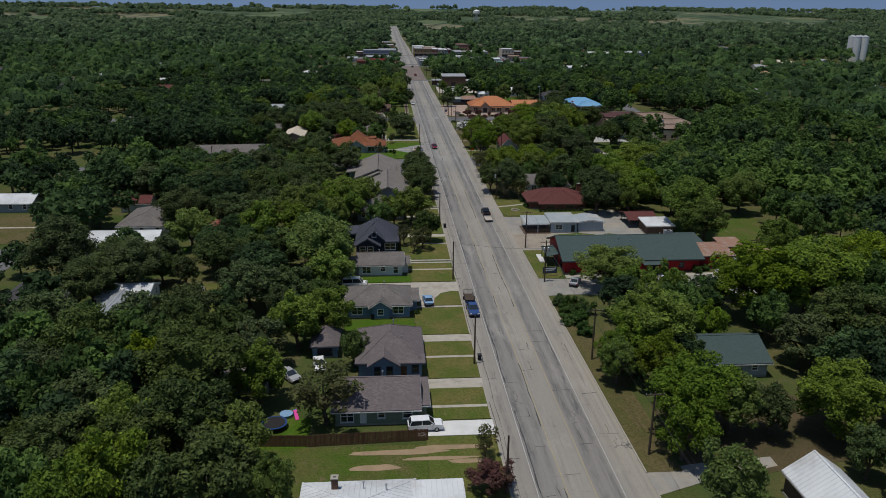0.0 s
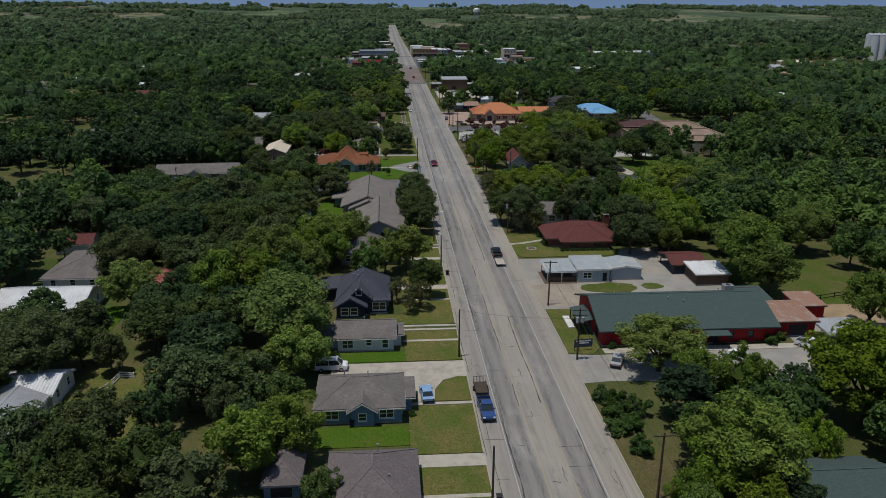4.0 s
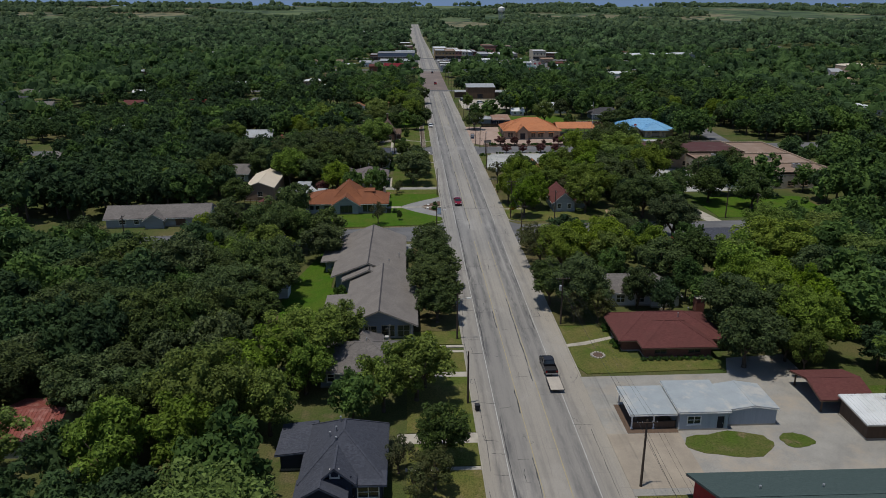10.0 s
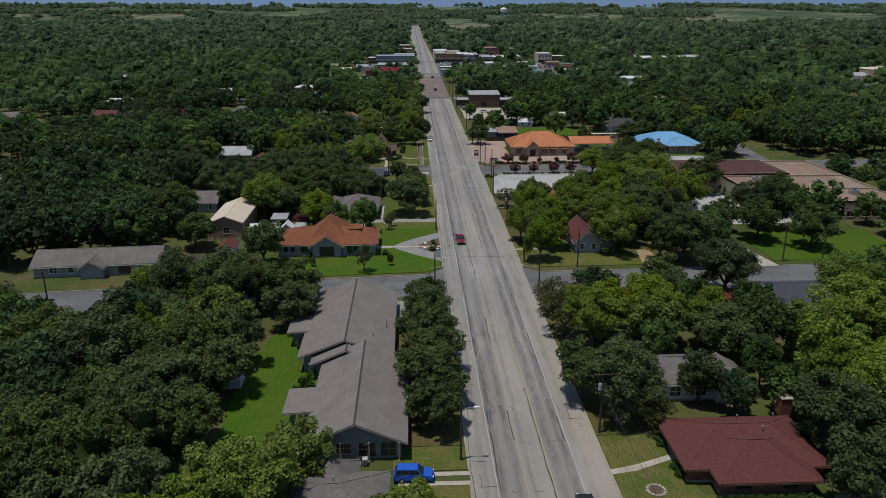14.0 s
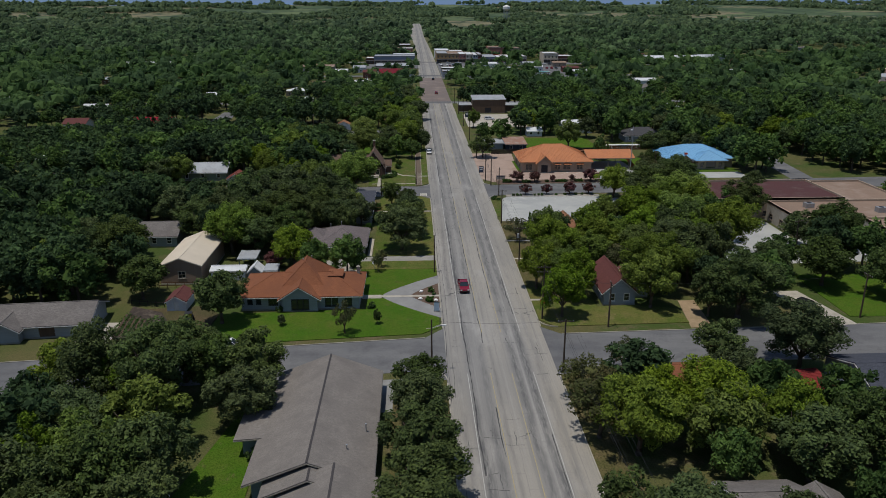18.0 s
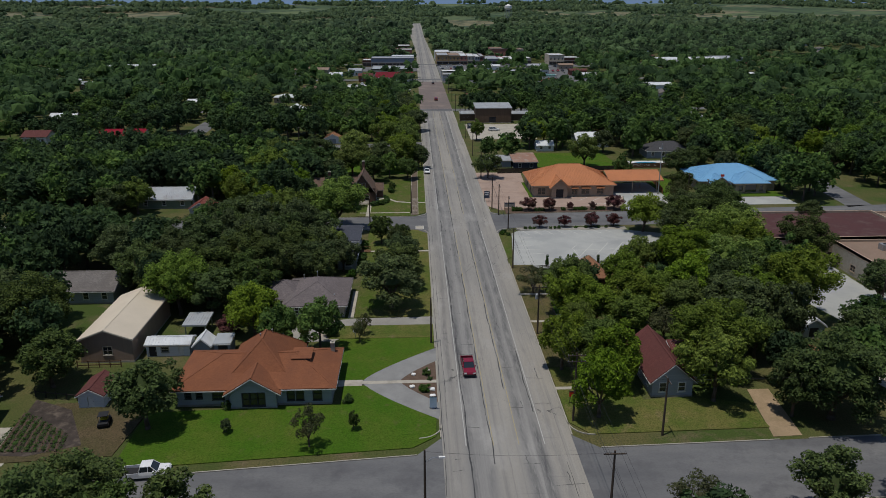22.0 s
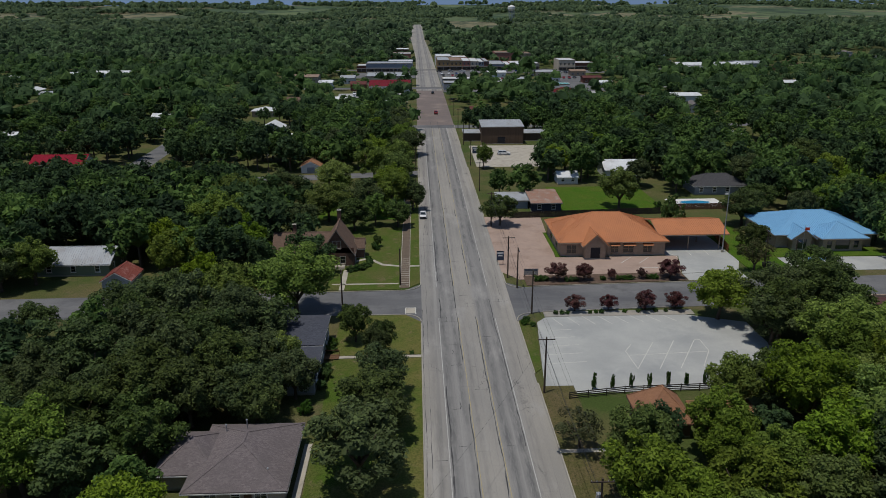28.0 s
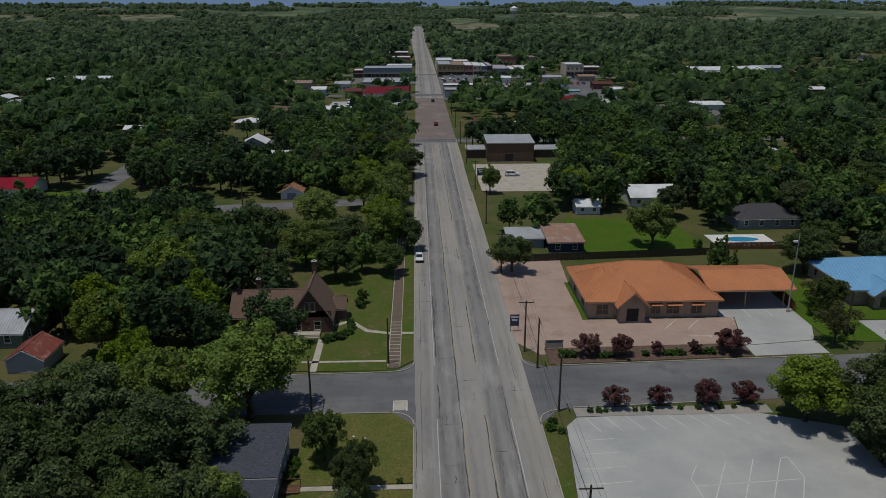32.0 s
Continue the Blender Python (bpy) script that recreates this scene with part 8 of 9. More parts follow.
for x, y, a in ((20.8, 280.4, 90), (-23.4, 377.2, 90), (-84, 259.8, 90), (73, 317.3, 20), (72.9, 275.4, 90), (68.1, 282.6, 90), (11.8, 375.5, 90), (10.8, 388.6, 90), (-114, 474, 0), (-99, 476, 0), (-57.5, 488, 90), (66, 398, 90), (69, 391.5, 90), (40, 488, 0), (62, 520, 0), (-44, 545, 0)):
    utility_pole(x, y, 8.6, 1, a)
lp = thing("light_pole", 61.2, 409.0, 0, 0, "tall slender grey light pole", "light pole")
part("pole", Geo().tube((0, 0, 0), (0, 0, 15.5), 0.16, 0.08, 10), M_STEEL, lp)
part("base", Geo().tube((0, 0, 0), (0, 0, 0.6), 0.3, 0.28, 10), M_KERB, lp)
part("lamp_head", Geo().box(-0.9, -0.2, 13.8, -0.2, 0.2, 14.1), M_WHITE, lp)


def wire(parent, a, b, sag, r=0.013, n=10):
    g = Geo()
    a, b = Vector(a), Vector(b)
    pts = [a.lerp(b, i / n) - Vector((0, 0, sag * 4 * (i / n) * (1 - i / n))) for i in range(n + 1)]
    side = Vector((b - a).cross(Vector((0, 0, 1)))).normalized() * r
    up = Vector((0, 0, r))
    g.v = [tuple(p + o) for p in pts for o in (side, up, -side, -up)]
    g.f = [(4 * i + j, 4 * i + (j + 1) % 4, 4 * i + 4 + (j + 1) % 4, 4 * i + 4 + j) for i in range(n) for j in range(4)]
    part("wire", g, M_DARK, parent)


power = thing("power_line", 0, 0, 0, 0, "dark overhead wires strung between the roadside poles", "power line")
for (x0, y0), (x1, y1) in zip(EAST_POLES[:12], EAST_POLES[1:12]):
    for u in (-1.15, -0.6, 0.6, 1.15):
        wire(power, (x0 + u, y0 - 0.1, 9.08), (x1 + u, y1 - 0.1, 9.08), 0.5)
    wire(power, (x0 + 0.15, y0, 6.9), (x1 + 0.15, y1, 6.9), 0.55, 0.025)
for a, b in (((9.4, 263.6, 9.0), (-11.1, 265.2, 8.6)), ((9.6, 284.3, 9.6), (20.8, 280.4, 8.3)), ((9.2, 346, 8.9), (-9.4, 309.8, 8.2)), ((9.8, 144, 7.4), (-9.4, 146.2, 8.4)), ((9.2, 312.6, 7), (24, 318, 3.4)), ((20.8, 280.4, 8.3), (68.1, 282.6, 8.3))):
    wire(power, a, b, 0.5)


# ---- vehicles ----
P_WHITE = plain("white_car_paint", (0.72, 0.73, 0.74), 0.25)
P_BLUE = plain("dark_blue_car_paint", (0.03, 0.07, 0.2), 0.25)
P_PALEBLUE = plain("pale_blue_car_paint", (0.22, 0.36, 0.55), 0.25)
P_BRIGHTBLUE = plain("bright_blue_car_paint", (0.02, 0.1, 0.5), 0.25)
P_BLACK = plain("black_car_paint", (0.02, 0.02, 0.022), 0.25)
P_GREY = plain("silver_car_paint", (0.35, 0.36, 0.38), 0.3)
P_RED = plain("red_car_paint", (0.32, 0.02, 0.025), 0.25)
M_LAMP = plain("lamp_lens", (0.7, 0.7, 0.68), 0.15)
M_TAIL = plain("tail_lens", (0.35, 0.02, 0.02), 0.2)


def prism(g, profile, half, top_half, z_split):
    """A side profile (y, z) swept across the width; points above z_split draw in to top_half."""
    n = len(profile)
    zt = max(z for _, z in profile)

    def hw(z):
        return half if z <= z_split else half + (top_half - half) * (z - z_split) / (zt - z_split)

    g.add([(-hw(z), y, z) for y, z in profile] + [(hw(z), y, z) for y, z in profile], [tuple(range(n)), tuple(range(2 * n - 1, n - 1, -1))] + [(i, n + i, n + (i + 1) % n, (i + 1) % n) for i in range(n)])
    return g


def vehicle(kind, x, y, rz, paint, label, z=0.04):
    """A parked vehicle; its nose points along -y before the turn."""
    v = thing({"pickup": "pickup_truck", "suv": "suv", "van": "van", "sedan": "car"}[kind], x, y, z, rz, label, {"pickup": "pickup truck", "suv": "car", "van": "van", "sedan": "car"}[kind])
    L, w = {"pickup": (5.6, 0.98), "suv": (4.8, 0.95), "van": (5.1, 0.98), "sedan": (4.6, 0.9)}[kind]
    h = L / 2
    belt = {"pickup": 1.1, "suv": 1.08, "van": 1.1, "sedan": 0.92}[kind]
    nose = belt - 0.12
    body = [(-h, 0.35), (h, 0.35), (h, belt - 0.05), (h - 0.1, belt), (-h + 1.35, belt), (-h + 0.2, nose), (-h, nose - 0.25)]
    if kind == "pickup":  # open bed behind the cab
        body = [(-h, 0.4), (h, 0.4), (h, 0.72), (0.75, 0.72), (0.75, belt), (-h + 1.4, belt), (-h + 0.2, nose), (-h, nose - 0.25)]
    part("body", prism(Geo(), body, w, w * 0.93, 0.7), paint, v)
    top = {"pickup": 1.8, "suv": 1.75, "van": 1.95, "sedan": 1.42}[kind]
    y0, y1 = {"pickup": (-h + 1.35, 0.72), "suv": (-h + 1.2, h - 0.12), "van": (-h + 0.8, h - 0.08), "sedan": (-h + 1.2, h - 0.7)}[kind]
    lean = {"pickup": (0.75, 0.2), "suv": (0.75, 0.35), "van": (0.8, 0.15), "sedan": (0.85, 0.65)}[kind]
    cab = [(y0, belt), (y1, belt), (y1 - lean[1], top - 0.07), (y0 + lean[0], top - 0.07)]
    part("cabin_glass", prism(Geo(), cab, w * 0.9, w * 0.74, belt), M_GLASS, v, "dark tinted cabin windows")
    roof = Geo().box(-w * 0.76, y0 + lean[0] - 0.05, top - 0.075, w * 0.76, y1 - lean[1] + 0.05, top)
    part("roof", roof, paint, v)
    for s in (-1, 1):
        for q in ((y0 + lean[0], y0 + 0.02), ((y0 + y1) / 2, (y0 + y1) / 2), (y1 - lean[1], y1 - 0.02)):
            part("pillar", Geo().tube((s * w * 0.76, q[0], top - 0.03), (s * w * 0.905, q[1], belt - 0.01), 0.045, 0.05, 5), paint, v)
    if kind == "pickup":
        for s in (-1, 1):
            part("bed_side", Geo().box(s * w - 0.05 * (s > 0) - 0.0, 0.78, 0.7, s * w + 0.05 * (s < 0), h, belt), paint, v)
        part("tailgate", Geo().box(-w + 0.06, h - 0.07, 0.7, w - 0.06, h, belt - 0.02), paint, v)
        part("bed_floor", Geo().box(-w + 0.06, 0.78, 0.721, w - 0.06, h - 0.08, 0.74), M_DARK, v)
    for s in (-1, 1):
        for yy in (-h + 0.95, h - 1.0):
            wh = part("wheel", Geo().tube((s * (w - 0.22), yy, 0.33), (s * (w + 0.02), yy, 0.33), 0.34, 0.34, 14), M_RUBBER, v)
            part("rim", Geo().tube((s * (w + 0.015), yy, 0.33), (s * (w + 0.035), yy, 0.33), 0.21, 0.18, 10), M_STEEL, wh)
        part("headlight", Geo().box(s * (w - 0.28) - 0.18, -h - 0.02, nose - 0.28, s * (w - 0.28) + 0.18, -h + 0.08, nose - 0.1), M_LAMP, v)
        part("taillight", Geo().box(s * (w - 0.16) - 0.1, h - 0.06, belt - 0.38, s * (w - 0.16) + 0.1, h + 0.02, belt - 0.1), M_TAIL, v)
        part("mirror", Geo().box(s * (w + 0.02) - 0.08, y0 + 0.35, belt, s * (w + 0.02) + 0.12, y0 + 0.5, belt + 0.16), paint, v)
    part("bumper", Geo().box(-w + 0.05, -h - 0.07, 0.38, w - 0.05, -h + 0.02, 0.58), M_DARK, v)
    part("bumper", Geo().box(-w + 0.05, h - 0.02, 0.38, w - 0.05, h + 0.08, 0.56), M_DARK if kind != "pickup" else M_STEEL, v)
    keep_clear(x - 2.4, y - 2.4, x + 2.4, y + 2.4)
    return v


vehicle("suv", -18.2, 88.3, 94, P_WHITE, "white estate car parked on a bright driveway", 0.07)
vehicle("van", -30.0, 143.2, 90, P_WHITE, "white van parked on a wide driveway", 0.07)
vehicle("sedan", -15.4, 133.6, 184, P_PALEBLUE, "pale blue car parked on a driveway", 0.07)
vehicle("pickup", -7.2, 128.6, 2, P_BLUE, "dark blue pickup truck parked at the kerb")
vehicle("sedan", 36.6, 142.2, 20, P_WHITE, "white car parked by the red hall", 0.06)
vehicle("sedan", 16.0, 142.4, 155, P_GREY, "silver car parked under a tree", 0.06)
vehicle("pickup", 50.6, 145.2, 35, P_WHITE, "white pickup truck at the lot's edge", 0.06)
vehicle("suv", -15.6, 205.1, 88, P_BRIGHTBLUE, "bright blue car parked beside a house", 0.13)
vehicle("pickup", -45.0, 274.2, 96, P_WHITE, "white pickup truck parked on the side street")
vehicle("sedan", -7.7, 441.9, 0, P_WHITE, "white car parked at the kerb")
vehicle("sedan", -34.2, 107.6, 10, P_WHITE, "white car before a small garage", 0.02)
vehicle("sedan", -38.6, 104.2, 40, P_GREY, "old pale car in a back yard", 0.02)
vehicle("suv", 60.4, 286.6, 30, P_BLACK, "black car parked on a driveway", 0.07)
vehicle("suv", 24.0, 526.5, 90, P_WHITE, "white car parked on the far lot", 0.06)
vehicle("pickup", 112.0, 447.5, 100, P_RED, "red pickup truck on a side street")
vehicle("sedan", 1.7, 728.0, 180, P_BLACK, "black car on the brick-paved main street")
vehicle("suv", 1.2, 637.0, 180, P_RED, "red car on the brick-paved main street")
vehicle("pickup", -3.8, 300.0, 2, plain("wine_red_car_paint", (0.2, 0.012, 0.03), 0.25), "dark wine-red pickup truck on the main road")
vehicle("pickup", 4.2, 197.6, 181, P_BLACK, "black pickup truck towing a flat trailer on the road")
CAR_PAINT = ((P_WHITE, "white"), (P_GREY, "silver"), (P_BLACK, "black"), (P_WHITE, "white"), (P_RED, "red"), (P_BLUE, "blue"))
car_rng = random.Random(8)
for row_y, x_from, n, step in ((698, -52, 6, 6.2), (712, -54, 5, 7.0), (726, -48, 6, 5.4), (842, 13, 3, 7.0), (862, 12, 4, 6.0), (884, 11, 8, 9.5), (868, -46, 5, 7.0), (702, 88, 4, 4.6), (816, 44, 4, 6.2), (822, 104, 3, 4.2), (866, 104, 3, 5.0)):
    for i in range(n):
        pt, nm = car_rng.choice(CAR_PAINT)
        vehicle(car_rng.choice(("sedan", "suv", "pickup")), x_from + step * i, row_y + car_rng.uniform(-1, 1), car_rng.uniform(-8, 8) + (90 if row_y == 884 else 0), pt, f"{nm} car parked in the town centre")
trailer = thing("utility_trailer", -7.2, 134.9, 0.02, 0, "dark open utility trailer behind a pickup", "trailer")
part("bed", Geo().box(-0.95, -1.6, 0.5, 0.95, 1.6, 0.58), M_POLE, trailer)
for x in (-0.95, 0.95):
    part("side_rail", Geo().box(x - 0.03, -1.6, 0.58, x + 0.03, 1.6, 0.64).box(x - 0.03, -1.6, 0.95, x + 0.03, 1.6, 1.0).box(x - 0.03, -1.6, 0.64, x + 0.03, -1.54, 0.95).box(x - 0.03, 1.54, 0.64, x + 0.03, 1.6, 0.95), M_DARK, trailer)
    wh = part("wheel", Geo().tube((x * 1.02, 0.2, 0.34), (x * 1.22, 0.2, 0.34), 0.34, 0.34, 12), M_RUBBER, trailer)
    part("rim", Geo().tube((x * 1.215, 0.2, 0.34), (x * 1.23, 0.2, 0.34), 0.18, 0.17, 8), M_STEEL, wh)
gate = part("ramp_gate", Geo().box(-0.95, 1.6, 0.55, 0.95, 1.66, 0.62).box(-0.95, 1.6, 1.55, 0.95, 1.66, 1.62), M_DARK, trailer)
for i in range(9):
    part("slat", Geo().box(-0.93 + 0.22 * i, 1.61, 0.62, -0.89 + 0.22 * i, 1.65, 1.55), M_DARK, gate)
part("tongue", Geo().tube((0, -1.6, 0.5), (0, -3.1, 0.5), 0.05, 0.05, 6), M_DARK, trailer)

M_DECK = mat("trailer_deck", (0.42, 0.38, 0.32), (0.34, 0.31, 0.27), 1.0, 0.8, 8, 0.3)
flat = thing("flatbed_trailer", 4.15, 191.6, 0.02, 0, "flat pale-decked trailer towed behind a black pickup", "trailer")
part("deck", Geo().box(-1.0, -2.0, 0.55, 1.0, 2.0, 0.65), M_DECK, flat)
part("edge_rail", Geo().box(-1.06, -2.05, 0.5, -1.0, 2.05, 0.72).box(1.0, -2.05, 0.5, 1.06, 2.05, 0.72), M_DARK, flat)
part("tongue", Geo().tube((0, 2.0, 0.5), (0, 3.2, 0.5), 0.05, 0.05, 6), M_DARK, flat)
for x in (-0.98, 0.98):
    for y in (-0.5, 0.4):
        wh = part("wheel", Geo().tube((x * 0.86, y, 0.32), (x, y, 0.32), 0.32, 0.32, 12), M_RUBBER, flat)
        part("rim", Geo().tube((x, y, 0.32), (x * 1.015, y, 0.32), 0.18, 0.17, 8), M_STEEL, wh)


# ---- fences ----
def board_fence(x0, y0, x1, y1, h, material, label, step=0.16):
    L = math.hypot(x1 - x0, y1 - y0)
    f = thing("fence", x0, y0, 0, math.degrees(math.atan2(y1 - y0, x1 - x0)), label, "fence")
    hw = step * 0.46
    board = Geo().box(-hw, -0.012, 0.05, hw, 0.012, h - 0.06).box(-hw + 0.025, -0.012, h - 0.06, hw - 0.025, 0.012, h).mesh("board", material)
    post = Geo().box(-0.05, 0.02, 0, 0.05, 0.12, h - 0.1).mesh("post", material)
    n = int(L / step)
    for i in range(n):
        b = part("board", board, None, f)
        b.location = ((i + 0.5) * step, 0, RNG.uniform(-0.02, 0.02))
    for i in range(int(L / 2.4) + 1):
        part("post", post, None, f).location = (min(L, 2.4 * i), 0, 0)
    for z in (0.35, h - 0.4):
        part("rail", Geo().box(0, 0.012, z, L, 0.05, z + 0.09), material, f)
    return f


def rail_fence(points, h, rails, material, label, gap=2.4):
    f = thing("fence", points[0][0], points[0][1], 0, 0, label, "fence")
    ox, oy = points[0]
    for (x0, y0), (x1, y1) in zip(points, points[1:]):
        L = math.hypot(x1 - x0, y1 - y0)
        n = max(1, int(L / gap))
        for i in range(n + 1):
            px, py = x0 + (x1 - x0) * i / n - ox, y0 + (y1 - y0) * i / n - oy
            part("post", Geo().box(px - 0.06, py - 0.06, 0, px + 0.06, py + 0.06, h + 0.08), material, f)
        for k in range(rails):
            z = h * (k + 0.8) / rails
            g = Geo()
            bar(g, (x0 - ox, y0 - oy, z), (x1 - ox, y1 - oy, z), 0.025, 0.07, 0.07)
            part("rail", g, material, f)
    return f


M_WOODD = mat("dark_fence_wood", (0.05, 0.042, 0.035), (0.035, 0.03, 0.025), 2, 0.9, 15, 0.4)
M_WOODR = mat("cedar_fence_wood", (0.26, 0.12, 0.055), (0.2, 0.095, 0.045), 2, 0.9, 15, 0.4, None, 0.3, 0.3, 0.02, 0, (1, 1, 0.2), 0.15)
board_fence(-42.5, 85.4, -33.8, 84.9, 1.8, M_WOODF, "brown board fence with a sagging end")
board_fence(-33.8, 84.9, -17.9, 85.5, 1.8, M_WOODF, "brown board fence beside a driveway")
board_fence(62.6, 409, 64.6, 426, 1.8, M_WOODR, "orange-brown cedar board fence beside the bank", 0.2)
board_fence(16.1, 439.4, 60, 442.4, 1.8, M_WOODD, "dark board fence behind the bank", 0.3)
board_fence(60.6, 446, 80.4, 446, 1.8, M_WOODF, "brown board fence round a swimming pool", 0.3)
rail_fence([(12.6, 344.1), (21.1, 345.5), (35.3, 346.0), (50.4, 347.6)], 1.2, 4, M_WOODD, "low dark plank fence along the parking lot")
rail_fence([(-62.8, 140.2), (-62.4, 142.7), (-60.2, 142.2)], 1.0, 3, M_WHITE, "short white rail fence in a back yard", 1.3)
rail_fence([(-63.6, 137.6), (-63.0, 139.2)], 1.0, 3, M_WHITE, "broken piece of white rail fence", 1.2)
rail_fence([(-65.7, 303.3), (-58.9, 303.4)], 1.2, 2, M_WOODF, "rustic post and rail fence beside a barn", 1.4)
rail_fence([(-68, 294.4), (-61.4, 293.0)], 1.1, 1, M_WOODD, "line of fence posts above a garden plot", 1.6)
rail_fence([(51, 163.8), (64, 166), (78, 170)], 1.3, 2, M_WOODD, "wire and post fence along a meadow", 3)
rail_fence([(45.6, 147.9), (45.6, 150.0), (47.6, 150.0)], 1.0, 3, M_WOODF, "wooden ramp rail by the red hall", 1.1)
rail_fence([(34.5, 148.0), (44.5, 148.0)], 0.5, 2, M_WOODD, "low dark railing along the red hall", 2.0)


# ---- small things ----
def sign(name, x, y, z0, w, h, face, label, rz=0.0, bars=0, bar_mat=None, post_h=None):
    s = thing(name, x, y, 0, rz, label, "sign")
    part("panel", Geo().box(-w / 2, -0.04, z0, w / 2, 0.04, z0 + h), face, s)
    part("frame", Geo().box(-w / 2 - 0.05, -0.06, z0 - 0.06, w / 2 + 0.05, 0.06, z0).box(-w / 2 - 0.05, -0.06, z0 + h, w / 2 + 0.05, 0.06, z0 + h + 0.06), M_DARK, s)
    for u in (-w / 2 + 0.15, w / 2 - 0.15):
        part("post", Geo().tube((u, 0.06, 0), (u, 0.06, z0 + h), 0.05, 0.05, 7), M_POLE, s)
    for i in range(bars):
        zz = z0 + h * (0.82 - 0.3 * i)
        k = 0.42 if i % 2 == 0 else 0.3
        part("lettering", Geo().box(-w * k, -0.05, zz - h * 0.09, w * k, -0.041, zz + h * 0.09), bar_mat, s)
    return s


M_SIGN = plain("slate_sign_paint", (0.06, 0.075, 0.11))
M_ORANGE = plain("orange_red_paint", (0.62, 0.06, 0.03))
M_PALESIGN = plain("pale_blue_sign", (0.42, 0.52, 0.62))
sign("shop_sign", 11.6, 147.2, 0.8, 3.2, 1.3, M_SIGN, "slate-coloured roadside sign with worn white lettering", 6, 2, M_WHITE)
sign("red_sign", 10.6, 289.0, 1.2, 1.3, 0.8, M_ORANGE, "small orange-red sign beside a pole")
sign("yard_sign", -9.6, 288.2, 0.4, 1.0, 1.7, M_PALESIGN, "pale blue panel sign at the drive", 0)
sign("yard_sign", 13.8, 317.0, 0.9, 1.1, 0.9, M_PALESIGN, "small pale sign on the verge", 0)
sign("bank_sign", 14.6, 395.0, 0.5, 3.0, 1.2, M_STONE, "low stone sign before the bank", 0, 1, M_SIGN)
sign("street_board", 8.9, 402.5, 1.2, 1.6, 2.0, M_SIGN, "dark board sign at the forecourt", 0, 2, M_WHITE)
sign("far_shop_sign", 12.4, 512, 3.6, 3.0, 2.2, M_SIGN, "tall dark sign with pale lettering by the lot", 0, 2, M_WHITE)


def wheelie_bin(x, y, rz, material, label):
    b = thing("rubbish_bin", x, y, 0.02, rz, label, "rubbish bin")
    part("body", Geo().add([(-0.25, -0.28, 0.1), (0.25, -0.28, 0.1), (0.25, 0.26, 0.1), (-0.25, 0.26, 0.1), (-0.31, -0.36, 0.98), (0.31, -0.36, 0.98), (0.31, 0.36, 0.98), (-0.31, 0.36, 0.98)], [(3, 2, 1, 0), (4, 5, 6, 7), (0, 1, 5, 4), (1, 2, 6, 5), (2, 3, 7, 6), (3, 0, 4, 7)]), material, b)
    part("lid", Geo().box(-0.33, -0.39, 0.98, 0.33, 0.37, 1.05), material, b)
    for s in (-0.24, 0.24):
        part("wheel", Geo().tube((s - 0.03, 0.28, 0.12), (s + 0.03, 0.28, 0.12), 0.12, 0.12, 10), M_RUBBER, b)


M_BIN = plain("dark_bin_plastic", (0.035, 0.035, 0.04), 0.5)
wheelie_bin(-8.2, 185.2, 10, M_BIN, "dark wheeled bin standing at the kerb")
wheelie_bin(-8.3, 108.6, 0, M_BIN, "dark wheeled bin beside a pole")
wheelie_bin(-22.6, 208.3, 0, M_BIN, "dark wheeled bin on a porch edge")
wheelie_bin(-21.7, 208.3, 0, plain("pale_bin_plastic", (0.4, 0.41, 0.4), 0.5), "pale wheeled bin on a porch edge")
wheelie_bin(-26.0, 126.2, 0, M_BIN, "dark wheeled bin against a blue wall")
wheelie_bin(66.4, 398.8, 20, M_BIN, "dark wheeled bin beside a pole")
wheelie_bin(67.6, 399, 20, M_BIN, "dark wheeled bin beside a pole")


def boulder(x, y, r, seed):
    rng = random.Random(seed)
    bm = bmesh.new()
    bmesh.ops.create_icosphere(bm, subdivisions=2, radius=r)
    for v in bm.verts:
        v.co *= rng.uniform(0.82, 1.12)
        v.co.z *= 0.62
    me = bpy.data.meshes.new("boulder")
    bm.to_mesh(me)
    bm.free()
    me.materials.append(M_WHITE)
    ob = tagged(new("boulder", me), "pale rounded landscaping boulder on mulch", "rock", "stones in the island bed")
    ob.location = (x, y, 0.13 + r * 0.35)


for i, (x, y, r) in enumerate(((-12.6, 294.6, 0.42), (-10.2, 299.4, 0.4), (-9.6, 293.6, 0.45), (-12.4, 298.4, 0.38), (-9.6, 291.6, 0.5))):
    boulder(x, y, r, i)

# clipped shrubs and crape myrtles along the bank and the lot
for x, y, r in ((19.7, 392.8, 2.5), (25.3, 392.4, 2.3), (43.6, 393, 2.8), (20.0, 376.2, 2.0), (26.4, 376.4, 1.8), (33.4, 376.4, 2.5), (39.2, 376.6, 2.1)):
    tree("c", x, y, r, 1.6 + r * 0.9)
for x, y, r in ((31.2, 392.6, 1.2), (37.5, 392.7, 1.15)):
    tree("c", x, y, r, 2.4)
